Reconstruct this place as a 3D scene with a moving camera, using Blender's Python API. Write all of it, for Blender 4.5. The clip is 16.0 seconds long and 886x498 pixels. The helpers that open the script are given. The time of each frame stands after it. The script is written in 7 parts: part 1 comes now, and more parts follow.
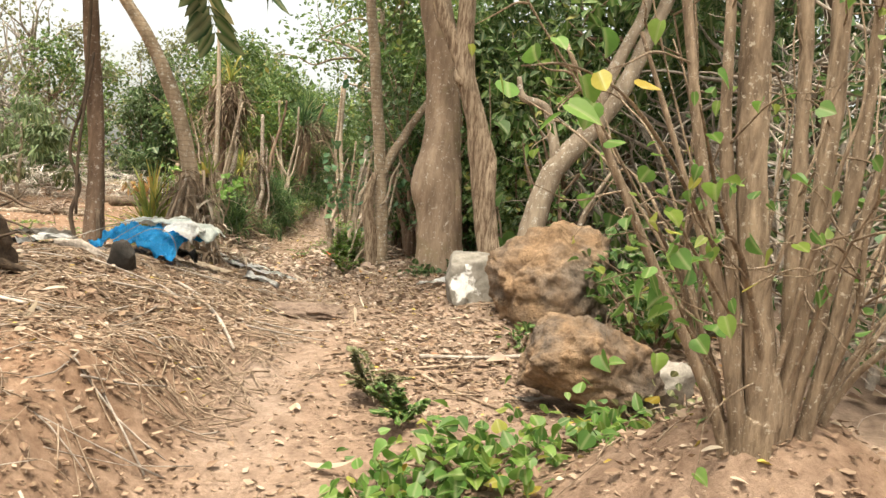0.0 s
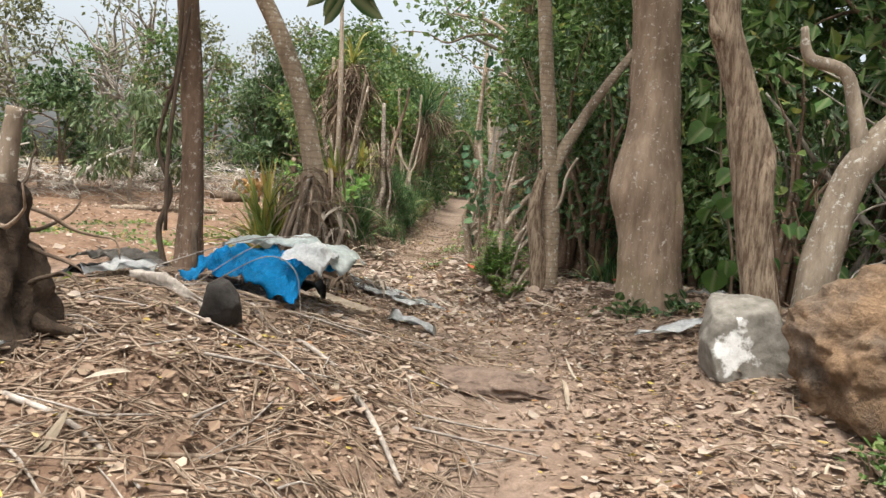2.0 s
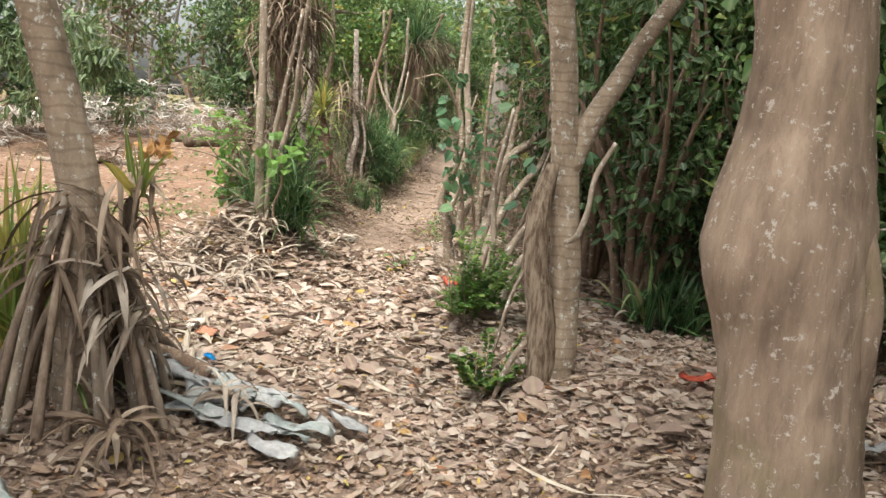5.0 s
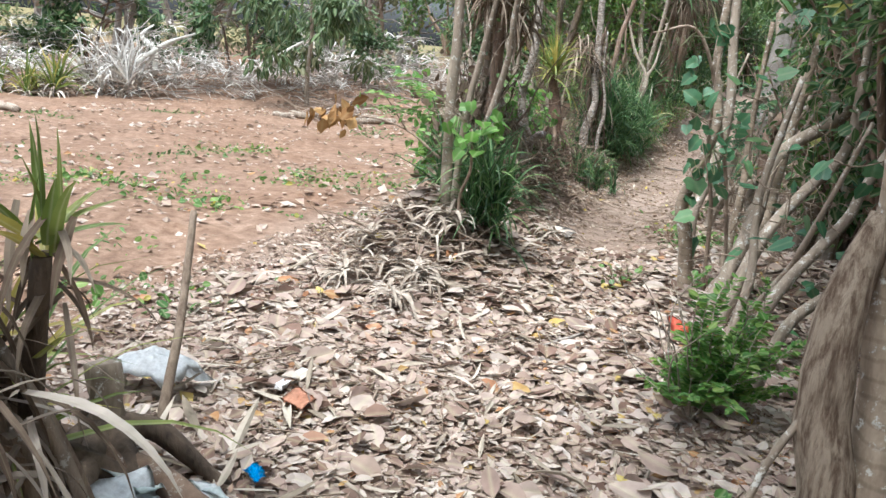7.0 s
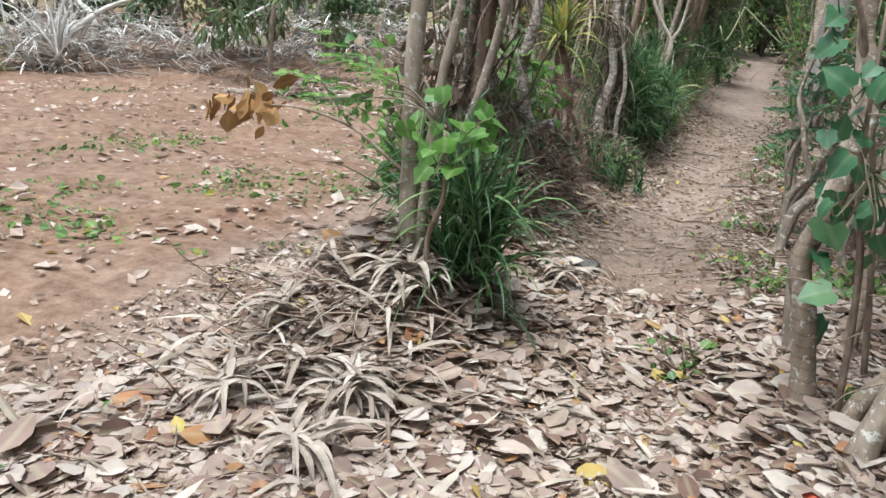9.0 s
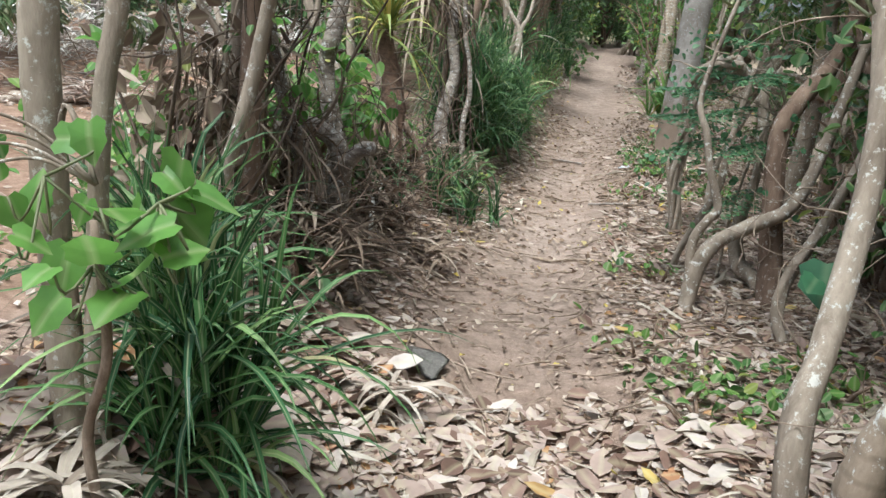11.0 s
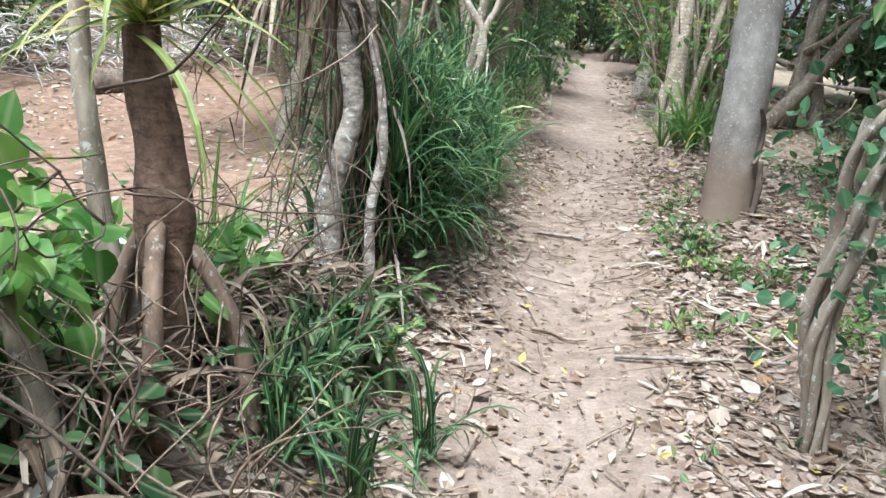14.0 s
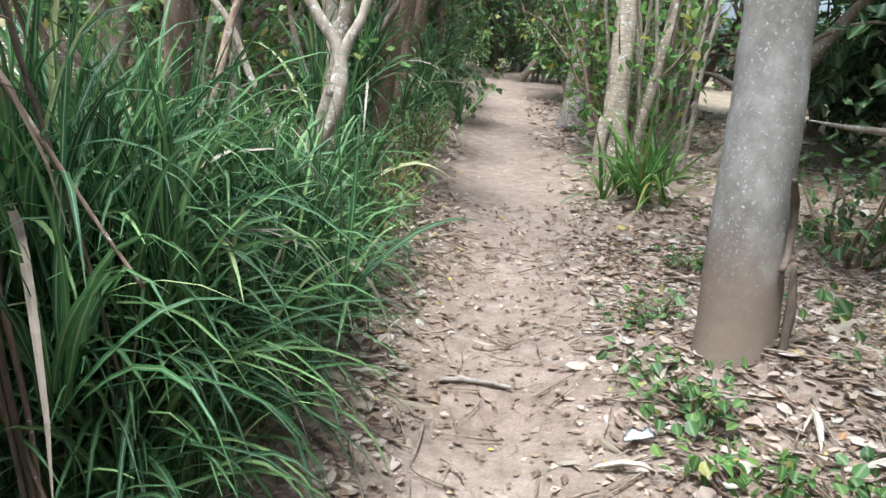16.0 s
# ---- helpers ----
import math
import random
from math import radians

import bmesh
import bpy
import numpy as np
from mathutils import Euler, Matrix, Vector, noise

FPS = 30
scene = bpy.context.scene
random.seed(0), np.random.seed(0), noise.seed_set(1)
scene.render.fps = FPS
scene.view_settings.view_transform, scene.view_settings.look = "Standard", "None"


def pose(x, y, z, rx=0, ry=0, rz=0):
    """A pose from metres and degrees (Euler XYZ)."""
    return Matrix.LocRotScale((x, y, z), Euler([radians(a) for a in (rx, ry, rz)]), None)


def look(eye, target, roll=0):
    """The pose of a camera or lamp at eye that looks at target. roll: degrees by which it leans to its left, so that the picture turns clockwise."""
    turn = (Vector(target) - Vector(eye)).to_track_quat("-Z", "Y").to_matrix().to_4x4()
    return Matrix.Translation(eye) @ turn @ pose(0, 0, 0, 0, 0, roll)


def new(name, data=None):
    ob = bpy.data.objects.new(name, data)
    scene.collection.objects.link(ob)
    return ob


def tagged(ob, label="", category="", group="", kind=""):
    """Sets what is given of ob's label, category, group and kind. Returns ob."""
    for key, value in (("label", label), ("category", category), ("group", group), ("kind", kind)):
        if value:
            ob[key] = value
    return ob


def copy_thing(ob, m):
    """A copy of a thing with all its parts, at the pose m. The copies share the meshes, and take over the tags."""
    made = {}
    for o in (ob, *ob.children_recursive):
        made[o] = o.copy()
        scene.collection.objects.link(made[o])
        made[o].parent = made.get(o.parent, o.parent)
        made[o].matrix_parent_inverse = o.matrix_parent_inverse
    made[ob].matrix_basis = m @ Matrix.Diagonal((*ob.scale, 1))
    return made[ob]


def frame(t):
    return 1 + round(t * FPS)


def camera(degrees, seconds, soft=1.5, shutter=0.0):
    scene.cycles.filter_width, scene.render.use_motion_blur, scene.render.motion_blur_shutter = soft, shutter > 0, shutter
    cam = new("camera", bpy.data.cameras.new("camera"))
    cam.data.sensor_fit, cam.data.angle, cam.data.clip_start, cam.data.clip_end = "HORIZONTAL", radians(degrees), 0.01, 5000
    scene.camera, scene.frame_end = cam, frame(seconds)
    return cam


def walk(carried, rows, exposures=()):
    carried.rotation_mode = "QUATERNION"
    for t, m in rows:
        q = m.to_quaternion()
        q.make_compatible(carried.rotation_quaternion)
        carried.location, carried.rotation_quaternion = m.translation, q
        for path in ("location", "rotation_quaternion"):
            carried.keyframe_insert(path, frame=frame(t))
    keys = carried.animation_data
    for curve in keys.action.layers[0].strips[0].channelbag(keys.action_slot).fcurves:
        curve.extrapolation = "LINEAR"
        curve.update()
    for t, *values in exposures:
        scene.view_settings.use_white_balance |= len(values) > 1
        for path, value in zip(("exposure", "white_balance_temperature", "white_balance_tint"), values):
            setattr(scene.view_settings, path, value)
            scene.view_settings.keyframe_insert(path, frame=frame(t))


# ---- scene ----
cam = camera(57.9, 16.0, soft=1.45)
METRES, EYE, TILT, LEAN, TURN = 18.3, 1.5, 0.0, 0.0, 0.0
ROWS = [
    (0.0, 0.0, 0.0, 0.0, 0.24, -2.74, -4.92),
    (0.5, -0.0152, 0.0286, 0.0008, 0.83, -2.83, -4.8),
    (1.0, -0.029, 0.0535, 0.0035, 1.91, -3.03, -4.86),
    (1.5, -0.0363, 0.0834, 0.0022, 4.39, -3.47, -4.89),
    (2.0, -0.0436, 0.1169, 0.0046, 7.72, -3.95, -5.06),
    (2.5, -0.049, 0.1477, 0.0087, 8.88, -4.27, -5.04),
    (3.0, -0.0463, 0.1836, 0.0135, 8.27, -4.58, -4.89),
    (3.5, -0.0512, 0.217, 0.0202, 7.57, -6.07, -4.85),
    (6.0, -0.0436, 0.3544, 0.0359, 12.76, -11.05, -5.1),
    (6.5, -0.0465, 0.381, 0.0378, 20.22, -12.4, -5.13),
    (7.0, -0.0551, 0.4077, 0.0375, 27.22, -14.23, -5.2),
    (7.5, -0.0667, 0.4337, 0.0386, 27.66, -15.02, -5.16),
    (8.0, -0.0798, 0.4651, 0.0365, 27.47, -15.71, -5.21),
    (8.5, -0.0923, 0.4953, 0.0345, 27.27, -16.24, -5.06),
    (9.0, -0.1044, 0.527, 0.0345, 26.83, -16.47, -4.57),
    (9.5, -0.1153, 0.5545, 0.0332, 24.19, -16.79, -4.49),
    (10.0, -0.1203, 0.5788, 0.0329, 20.05, -16.17, -4.61),
    (12.5, -0.151, 0.7312, 0.0281, 14.89, -16.0, -4.3),
    (13.0, -0.1564, 0.766, 0.0291, 14.72, -15.52, -4.17),
    (13.5, -0.1617, 0.7987, 0.0283, 14.1, -15.4, -4.18),
    (14.0, -0.1662, 0.8325, 0.0279, 13.96, -15.53, -4.02),
    (14.5, -0.173, 0.8663, 0.0287, 12.38, -15.15, -4.13),
    (15.0, -0.1745, 0.8991, 0.0277, 11.07, -15.12, -4.01),
    (15.5, -0.177, 0.9338, 0.0284, 9.95, -14.87, -3.86),
    (16.0, -0.1777, 0.9673, 0.0303, 8.13, -14.01, -3.96),
]
walk(cam, [(t, pose(0, 0, EYE, TILT, LEAN, TURN) @ pose(METRES * x, METRES * y, METRES * z, 90 + pitch, roll, yaw)) for t, x, y, z, yaw, pitch, roll in ROWS],
     exposures=[(0, 1.42, 7350, 6), (2, 1.02, 6400, 7), (3.5, 0.97, 6500, 8), (5.9, 1.55, 6050, 6), (7, 1.32, 5500, 5), (8.5, 1.02, 5450, 5), (10, 0.95, 5550, 4), (12.5, 1.7, 5250, 2), (13.2, 1.75, 5220, 2), (14.2, 1.6, 5200, 2), (16, 1.57, 5250, 3)])

# ---- world and sun: thin bright overcast, weak wide sun high behind the walker ----
SUN_EL, SUN_AZ = radians(74), radians(-160)   # azimuth from +y towards +x
world = bpy.data.worlds.new("sky")
scene.world = world
world.use_nodes = True
wn = world.node_tree
sky = wn.nodes.new("ShaderNodeTexSky")
sky.sky_type = 'NISHITA'
sky.sun_disc = False
sky.sun_elevation, sky.sun_rotation = SUN_EL, SUN_AZ
sky.air_density, sky.dust_density, sky.ozone_density = 1.0, 6.0, 0.6
hsv = wn.nodes.new("ShaderNodeHueSaturation")
hsv.inputs["Saturation"].default_value = 0.35
wn.links.new(sky.outputs[0], hsv.inputs["Color"])
wn.links.new(hsv.outputs[0], wn.nodes["Background"].inputs[0])
wn.nodes["Background"].inputs[1].default_value = 0.15
sun = new("sun", bpy.data.lights.new("sun", "SUN"))
sun.data.energy, sun.data.angle, sun.data.color = 1.75, radians(13), (1.0, 0.955, 0.88)
sun_from = Vector((math.sin(SUN_AZ) * math.cos(SUN_EL), math.cos(SUN_AZ) * math.cos(SUN_EL), math.sin(SUN_EL)))
sun.matrix_world = look(sun_from * 60, (0, 0, 0))

# ---- materials ----


def material(name, rough=0.9):
    m = bpy.data.materials.new(name)
    m.use_nodes = True
    nt = m.node_tree
    b = nt.nodes["Principled BSDF"]
    b.inputs["Roughness"].default_value = rough
    b.inputs["Specular IOR Level"].default_value = 0.25
    return m, nt, b


def node(nt, kind, **inputs):
    n = nt.nodes.new(kind)
    for k, v in inputs.items():
        n.inputs[k].default_value = v
    return n


def noise_node(nt, scale, detail=5.0, rough=0.6, vec=None):
    n = nt.nodes.new("ShaderNodeTexNoise")
    n.inputs["Scale"].default_value = scale
    n.inputs["Detail"].default_value = detail
    n.inputs["Roughness"].default_value = rough
    if vec is not None:
        nt.links.new(vec, n.inputs["Vector"])
    return n


def ramp_node(nt, fac, stops):
    r = nt.nodes.new("ShaderNodeValToRGB")
    e = r.color_ramp.elements
    e[0].position, e[0].color = stops[0][0], (*stops[0][1], 1)
    e[1].position, e[1].color = stops[-1][0], (*stops[-1][1], 1)
    for p, c in stops[1:-1]:
        q = e.new(p)
        q.color = (*c, 1)
    nt.links.new(fac, r.inputs[0])
    return r


def mix_col(nt, fac, a, b, mode="MIX"):
    m = nt.nodes.new("ShaderNodeMix")
    m.data_type, m.blend_type = "RGBA", mode
    for sock, val in ((m.inputs[0], fac), (m.inputs[6], a), (m.inputs[7], b)):
        if isinstance(val, bpy.types.NodeSocket):
            nt.links.new(val, sock)
        elif isinstance(val, tuple):
            sock.default_value = (*val, 1)
        else:
            sock.default_value = val
    return m.outputs[2]


def bump_into(nt, b, height, strength, distance=0.02):
    n = node(nt, "ShaderNodeBump", Strength=strength, Distance=distance)
    nt.links.new(height, n.inputs["Height"])
    nt.links.new(n.outputs[0], b.inputs["Normal"])


def position(nt):
    return nt.nodes.new("ShaderNodeTexCoord").outputs["Object"]


def bark(name, dark, light, lichen=None, amount=0.0, stretch=0.25, scale=14.0, strength=0.6, ring=0.0, moss=0.0, soft=0.16, fleck=26.0, foot=None):
    """Bark: ridges drawn out along the trunk, lichen blotches, faint growth rings."""
    m, nt, b = material(name, 0.92)
    mp = nt.nodes.new("ShaderNodeMapping")
    mp.inputs["Scale"].default_value = (1, 1, stretch)
    nt.links.new(position(nt), mp.inputs[0])
    big = noise_node(nt, 2.2, 4, 0.6, mp.outputs[0])
    fine = noise_node(nt, scale, 7, 0.7, mp.outputs[0])
    c = ramp_node(nt, fine.outputs[0], [(0.5 - soft, dark), (0.5 + soft, light)]).outputs[0]
    tint = ramp_node(nt, big.outputs[0], [(0.35, (0.62, 0.58, 0.54)), (0.65, (1.1, 1.08, 1.05))]).outputs[0]
    c = mix_col(nt, 1.0, c, tint, "MULTIPLY")
    height = fine.outputs[0]
    if lichen:
        ln = noise_node(nt, fleck, 6, 0.75, position(nt))
        lf = ramp_node(nt, ln.outputs[0], [(0.60 - 0.12 * amount, (0, 0, 0)), (0.64 - 0.1 * amount, (1, 1, 1))]).outputs[0]
        c = mix_col(nt, lf, c, lichen)
    if moss:
        mn = noise_node(nt, 3.0, 5, 0.6, position(nt))
        mf = ramp_node(nt, mn.outputs[0], [(0.55, (0, 0, 0)), (0.75, (moss, moss, moss))]).outputs[0]
        c = mix_col(nt, mf, c, (0.16, 0.15, 0.05))
    if foot:
        gen = nt.nodes.new("ShaderNodeSeparateXYZ")
        nt.links.new(nt.nodes.new("ShaderNodeTexCoord").outputs["Generated"], gen.inputs[0])
        wob = noise_node(nt, 5.0, 5, 0.6, position(nt))
        edge = node(nt, "ShaderNodeMath")
        edge.operation = 'MULTIPLY_ADD'
        nt.links.new(wob.outputs[0], edge.inputs[0])
        edge.inputs[1].default_value = 0.05
        nt.links.new(gen.outputs[2], edge.inputs[2])
        worn = ramp_node(nt, edge.outputs[0], [(foot, (1, 1, 1)), (foot + 0.03, (0, 0, 0))]).outputs[0]
        c = mix_col(nt, worn, c, mix_col(nt, 0.85, c, (0.15, 0.10, 0.066)))
    if ring:
        w = nt.nodes.new("ShaderNodeTexWave")
        w.bands_direction = 'Z'
        w.inputs["Scale"].default_value, w.inputs["Distortion"].default_value = ring, 5.0
        w.inputs["Detail"].default_value = 3.0
        nt.links.new(position(nt), w.inputs[0])
        rf = ramp_node(nt, w.outputs[1], [(0.0, (0.72, 0.70, 0.68)), (0.25, (1, 1, 1))]).outputs[0]
        c = mix_col(nt, 0.8, c, rf, "MULTIPLY")
    nt.links.new(c, b.inputs["Base Color"])
    bump_into(nt, b, height, strength, 0.03)
    return m


def foliage(name, stops, rough=0.5, through_light=0.35, vein=0.25, spec=0.35):
    """Leaves: every leaf its own tint, paler midrib, some light shining through."""
    m, nt, b = material(name, rough)
    b.inputs["Specular IOR Level"].default_value = spec
    isl = nt.nodes.new("ShaderNodeNewGeometry").outputs["Random Per Island"]
    c = ramp_node(nt, isl, stops).outputs[0]
    blot = noise_node(nt, 9.0, 3, 0.6, position(nt))
    c = mix_col(nt, 1.0, c, ramp_node(nt, blot.outputs[0], [(0.3, (0.75, 0.75, 0.75)), (0.7, (1.15, 1.15, 1.15))]).outputs[0], "MULTIPLY")
    uv = nt.nodes.new("ShaderNodeSeparateXYZ")
    nt.links.new(nt.nodes.new("ShaderNodeTexCoord").outputs["UV"], uv.inputs[0])
    away = node(nt, "ShaderNodeMath")
    away.operation = 'ABSOLUTE'
    nt.links.new(uv.outputs[0], away.inputs[0])
    rib = ramp_node(nt, away.outputs[0], [(0.02, (vein, vein, vein)), (0.12, (0, 0, 0))]).outputs[0]
    c = mix_col(nt, rib, c, (0.55, 0.52, 0.30))
    nt.links.new(c, b.inputs["Base Color"])
    out = nt.nodes["Material Output"]
    tr = nt.nodes.new("ShaderNodeBsdfTranslucent")
    nt.links.new(c, tr.inputs[0])
    mx = node(nt, "ShaderNodeMixShader", Fac=through_light)
    nt.links.new(b.outputs[0], mx.inputs[1])
    nt.links.new(tr.outputs[0], mx.inputs[2])
    nt.links.new(mx.outputs[0], out.inputs[0])
    return m


def plain(name, base, other, scale=8.0, rough=0.8, strength=0.3, metal=0.0):
    m, nt, b = material(name, rough)
    n = noise_node(nt, scale, 7, 0.65, position(nt))
    n2 = noise_node(nt, scale * 0.17, 3, 0.5, position(nt))
    c = ramp_node(nt, n.outputs[0], [(0.3, base), (0.7, other)]).outputs[0]
    c = mix_col(nt, 1.0, c, ramp_node(nt, n2.outputs[0], [(0.3, (0.78, 0.76, 0.74)), (0.7, (1.12, 1.12, 1.12))]).outputs[0], "MULTIPLY")
    nt.links.new(c, b.inputs["Base Color"])
    b.inputs["Metallic"].default_value = metal
    grit = noise_node(nt, scale * 6, 6, 0.7, position(nt))
    c = mix_col(nt, 0.7, c, ramp_node(nt, grit.outputs[0], [(0.35, (0.7, 0.68, 0.66)), (0.65, (1.15, 1.15, 1.15))]).outputs[0], "MULTIPLY")
    nt.links.new(c, b.inputs["Base Color"])
    bump_into(nt, b, mix_col(nt, 0.4, n.outputs[0], grit.outputs[0]), strength, 0.03)
    return m


def ground_material():
    """Red tilled soil, pale trodden path and dark humus, by the masks kept on the sheet."""
    m, nt, b = material("earth", 0.97)
    b.inputs["Specular IOR Level"].default_value = 0.08
    pos = position(nt)
    fine, mid, big = noise_node(nt, 55, 8, 0.75, pos), noise_node(nt, 9, 6, 0.65, pos), noise_node(nt, 1.1, 4, 0.55, pos)

    def mask(name):
        a = nt.nodes.new("ShaderNodeAttribute")
        a.attribute_name = name
        return a.outputs["Fac"]
    humus = ramp_node(nt, mid.outputs[0], [(0.3, (0.19, 0.138, 0.104)), (0.7, (0.36, 0.272, 0.212))]).outputs[0]
    red = ramp_node(nt, mid.outputs[0], [(0.28, (0.125, 0.073, 0.046)), (0.5, (0.22, 0.136, 0.088)), (0.72, (0.31, 0.21, 0.147))]).outputs[0]
    tan = ramp_node(nt, mid.outputs[0], [(0.25, (0.22, 0.16, 0.122)), (0.5, (0.31, 0.235, 0.185)), (0.75, (0.41, 0.325, 0.265))]).outputs[0]
    c = mix_col(nt, mask("red"), humus, red)
    c = mix_col(nt, mask("trodden"), c, tan)
    c = mix_col(nt, mask("grassy"), c, (0.19, 0.20, 0.07))
    c = mix_col(nt, 1.0, c, ramp_node(nt, fine.outputs[0], [(0.3, (0.72, 0.70, 0.68)), (0.7, (1.15, 1.15, 1.15))]).outputs[0], "MULTIPLY")
    c = mix_col(nt, 1.0, c, ramp_node(nt, big.outputs[0], [(0.3, (0.85, 0.82, 0.8)), (0.7, (1.08, 1.08, 1.08))]).outputs[0], "MULTIPLY")
    nt.links.new(c, b.inputs["Base Color"])
    h = mix_col(nt, 0.4, mid.outputs[0], fine.outputs[0])
    bump_into(nt, b, h, 0.7, 0.05)
    return m


EARTH = ground_material()
BARK_BROWN = bark("bark_brown", (0.13, 0.085, 0.06), (0.30, 0.21, 0.15), (0.36, 0.31, 0.26), 0.2)
BARK_GREY = bark("bark_grey", (0.21, 0.162, 0.115), (0.43, 0.34, 0.252), (0.55, 0.52, 0.45), 0.3, 0.4, 10, 0.35, ring=6.0)
BARK_SMOOTH = bark("bark_smooth", (0.20, 0.145, 0.105), (0.36, 0.272, 0.20), (0.48, 0.42, 0.35), 0.14, 0.22, 9, 0.8, moss=0.5, soft=0.12)
BARK_RIDGED = bark("bark_ridged", (0.16, 0.108, 0.072), (0.47, 0.375, 0.28), None, 0.0, 0.16, 46, 1.0, soft=0.1)
BARK_PALE = bark("bark_pale", (0.20, 0.158, 0.117), (0.42, 0.345, 0.268), (0.52, 0.48, 0.41), 0.3, 0.3, 14, 0.5)
BARK_SHRUB = bark("bark_shrub", (0.145, 0.105, 0.072), (0.36, 0.275, 0.195), (0.44, 0.38, 0.30), 0.15, 0.2, 20, 0.9, soft=0.14)
BARK_LICHEN = bark("bark_lichen", (0.14, 0.11, 0.088), (0.38, 0.325, 0.27), (0.52, 0.50, 0.46), 0.3, 2.2, 13, 0.7, fleck=40, soft=0.1)
BARK_FOOT = bark("bark_lichen_worn_foot", (0.19, 0.165, 0.14), (0.30, 0.268, 0.235), (0.37, 0.35, 0.325), 0.16, 0.8, 12, 0.3, fleck=48, foot=0.118)
BARK_PANDANUS = bark("bark_pandanus", (0.085, 0.05, 0.034), (0.24, 0.15, 0.10), None, 0, 0.9, 22, 1.0, ring=9.0)
BARK_DARK = bark("bark_dark", (0.06, 0.045, 0.035), (0.19, 0.14, 0.10), None, 0, 0.3, 14, 0.8)
LEAF_MID = foliage("leaf_mid", [(0, (0.035, 0.085, 0.02)), (0.5, (0.075, 0.155, 0.035)), (0.9, (0.13, 0.21, 0.05)), (1, (0.30, 0.27, 0.06))])
LEAF_DEEP = foliage("leaf_deep", [(0, (0.02, 0.055, 0.018)), (0.5, (0.045, 0.10, 0.03)), (1, (0.085, 0.15, 0.045))])
LEAF_LIGHT = foliage("leaf_light", [(0, (0.06, 0.14, 0.028)), (0.6, (0.12, 0.235, 0.045)), (0.9, (0.21, 0.31, 0.065)), (1, (0.42, 0.30, 0.05))], 0.45, 0.45)
# Lighter copy of leaf_light: bright green, with sunlight put into the colour.
LEAF_FRESH_LIT = foliage("leaf_fresh_lit", [(0, (0.08, 0.19, 0.035)), (0.6, (0.14, 0.28, 0.052)), (1, (0.25, 0.36, 0.075))], 0.45, 0.5)
LEAF_OLIVE = foliage("leaf_olive", [(0, (0.07, 0.085, 0.035)), (0.5, (0.13, 0.145, 0.06)), (1, (0.24, 0.23, 0.11))], 0.6)
LEAF_BLUE = foliage("leaf_blue", [(0, (0.04, 0.11, 0.05)), (0.6, (0.075, 0.175, 0.075)), (1, (0.13, 0.23, 0.09))], 0.45, 0.35, 0.1)
BLADE = foliage("grass_blade", [(0, (0.018, 0.052, 0.02)), (0.5, (0.043, 0.11, 0.034)), (0.85, (0.09, 0.18, 0.052)), (0.95, (0.22, 0.33, 0.11)), (1, (0.44, 0.40, 0.20))], 0.5, 0.3, 0.3, 0.25)
BLADE_YELLOW = foliage("yellowing_blade", [(0, (0.10, 0.17, 0.03)), (0.6, (0.25, 0.28, 0.06)), (1, (0.50, 0.38, 0.09))], 0.45, 0.35, 0.3)
STRAW = foliage("dead_strap", [(0, (0.20, 0.15, 0.112)), (0.5, (0.37, 0.30, 0.235)), (1, (0.54, 0.465, 0.38))], 0.85, 0.15, 0.1, 0.1)
STRAW_DARK = foliage("dead_strap_dark", [(0, (0.085, 0.056, 0.038)), (0.6, (0.20, 0.142, 0.10)), (1, (0.40, 0.315, 0.235))], 0.85, 0.15, 0.1, 0.1)
STRAW_GREY = foliage("grey_strap", [(0, (0.36, 0.325, 0.28)), (0.5, (0.56, 0.52, 0.46)), (1, (0.74, 0.70, 0.64))], 0.85, 0.15, 0.1, 0.1)
LITTER = foliage("dry_leaf", [(0, (0.12, 0.072, 0.052)), (0.12, (0.22, 0.135, 0.098)), (0.3, (0.31, 0.225, 0.18)), (0.5, (0.37, 0.27, 0.21)), (0.65, (0.42, 0.32, 0.258)), (0.82, (0.45, 0.365, 0.302)), (0.965, (0.52, 0.44, 0.37)), (0.972, (0.34, 0.16, 0.085)), (0.99, (0.38, 0.21, 0.09)), (1, (0.48, 0.37, 0.10))], 0.8, 0.2, 0.2, 0.15)
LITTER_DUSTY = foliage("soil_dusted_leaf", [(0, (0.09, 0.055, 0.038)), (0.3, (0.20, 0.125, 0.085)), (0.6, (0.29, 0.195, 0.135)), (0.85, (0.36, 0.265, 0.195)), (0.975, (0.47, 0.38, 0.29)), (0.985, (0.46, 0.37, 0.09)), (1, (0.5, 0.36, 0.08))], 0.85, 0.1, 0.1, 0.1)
TWIG = bark("twig", (0.17, 0.12, 0.085), (0.42, 0.33, 0.25), None, 0, 0.4, 20, 0.5)
TWIG_GREY = bark("twig_grey", (0.22, 0.19, 0.165), (0.48, 0.43, 0.38), None, 0, 0.4, 20, 0.5)
STONE = plain("grey_stone", (0.20, 0.18, 0.155), (0.36, 0.33, 0.29), 11, 0.9, 0.7)
WHITEWASH = plain("flaking_whitewash", (0.62, 0.60, 0.57), (0.80, 0.78, 0.75), 14, 0.85, 0.4)
BLUE = plain("blue_plastic", (0.0, 0.25, 0.60), (0.02, 0.40, 0.84), 15, 0.36, 0.75)
WHITE_SACK = plain("white_woven_plastic", (0.58, 0.60, 0.61), (0.82, 0.82, 0.80), 7, 0.6, 0.35)
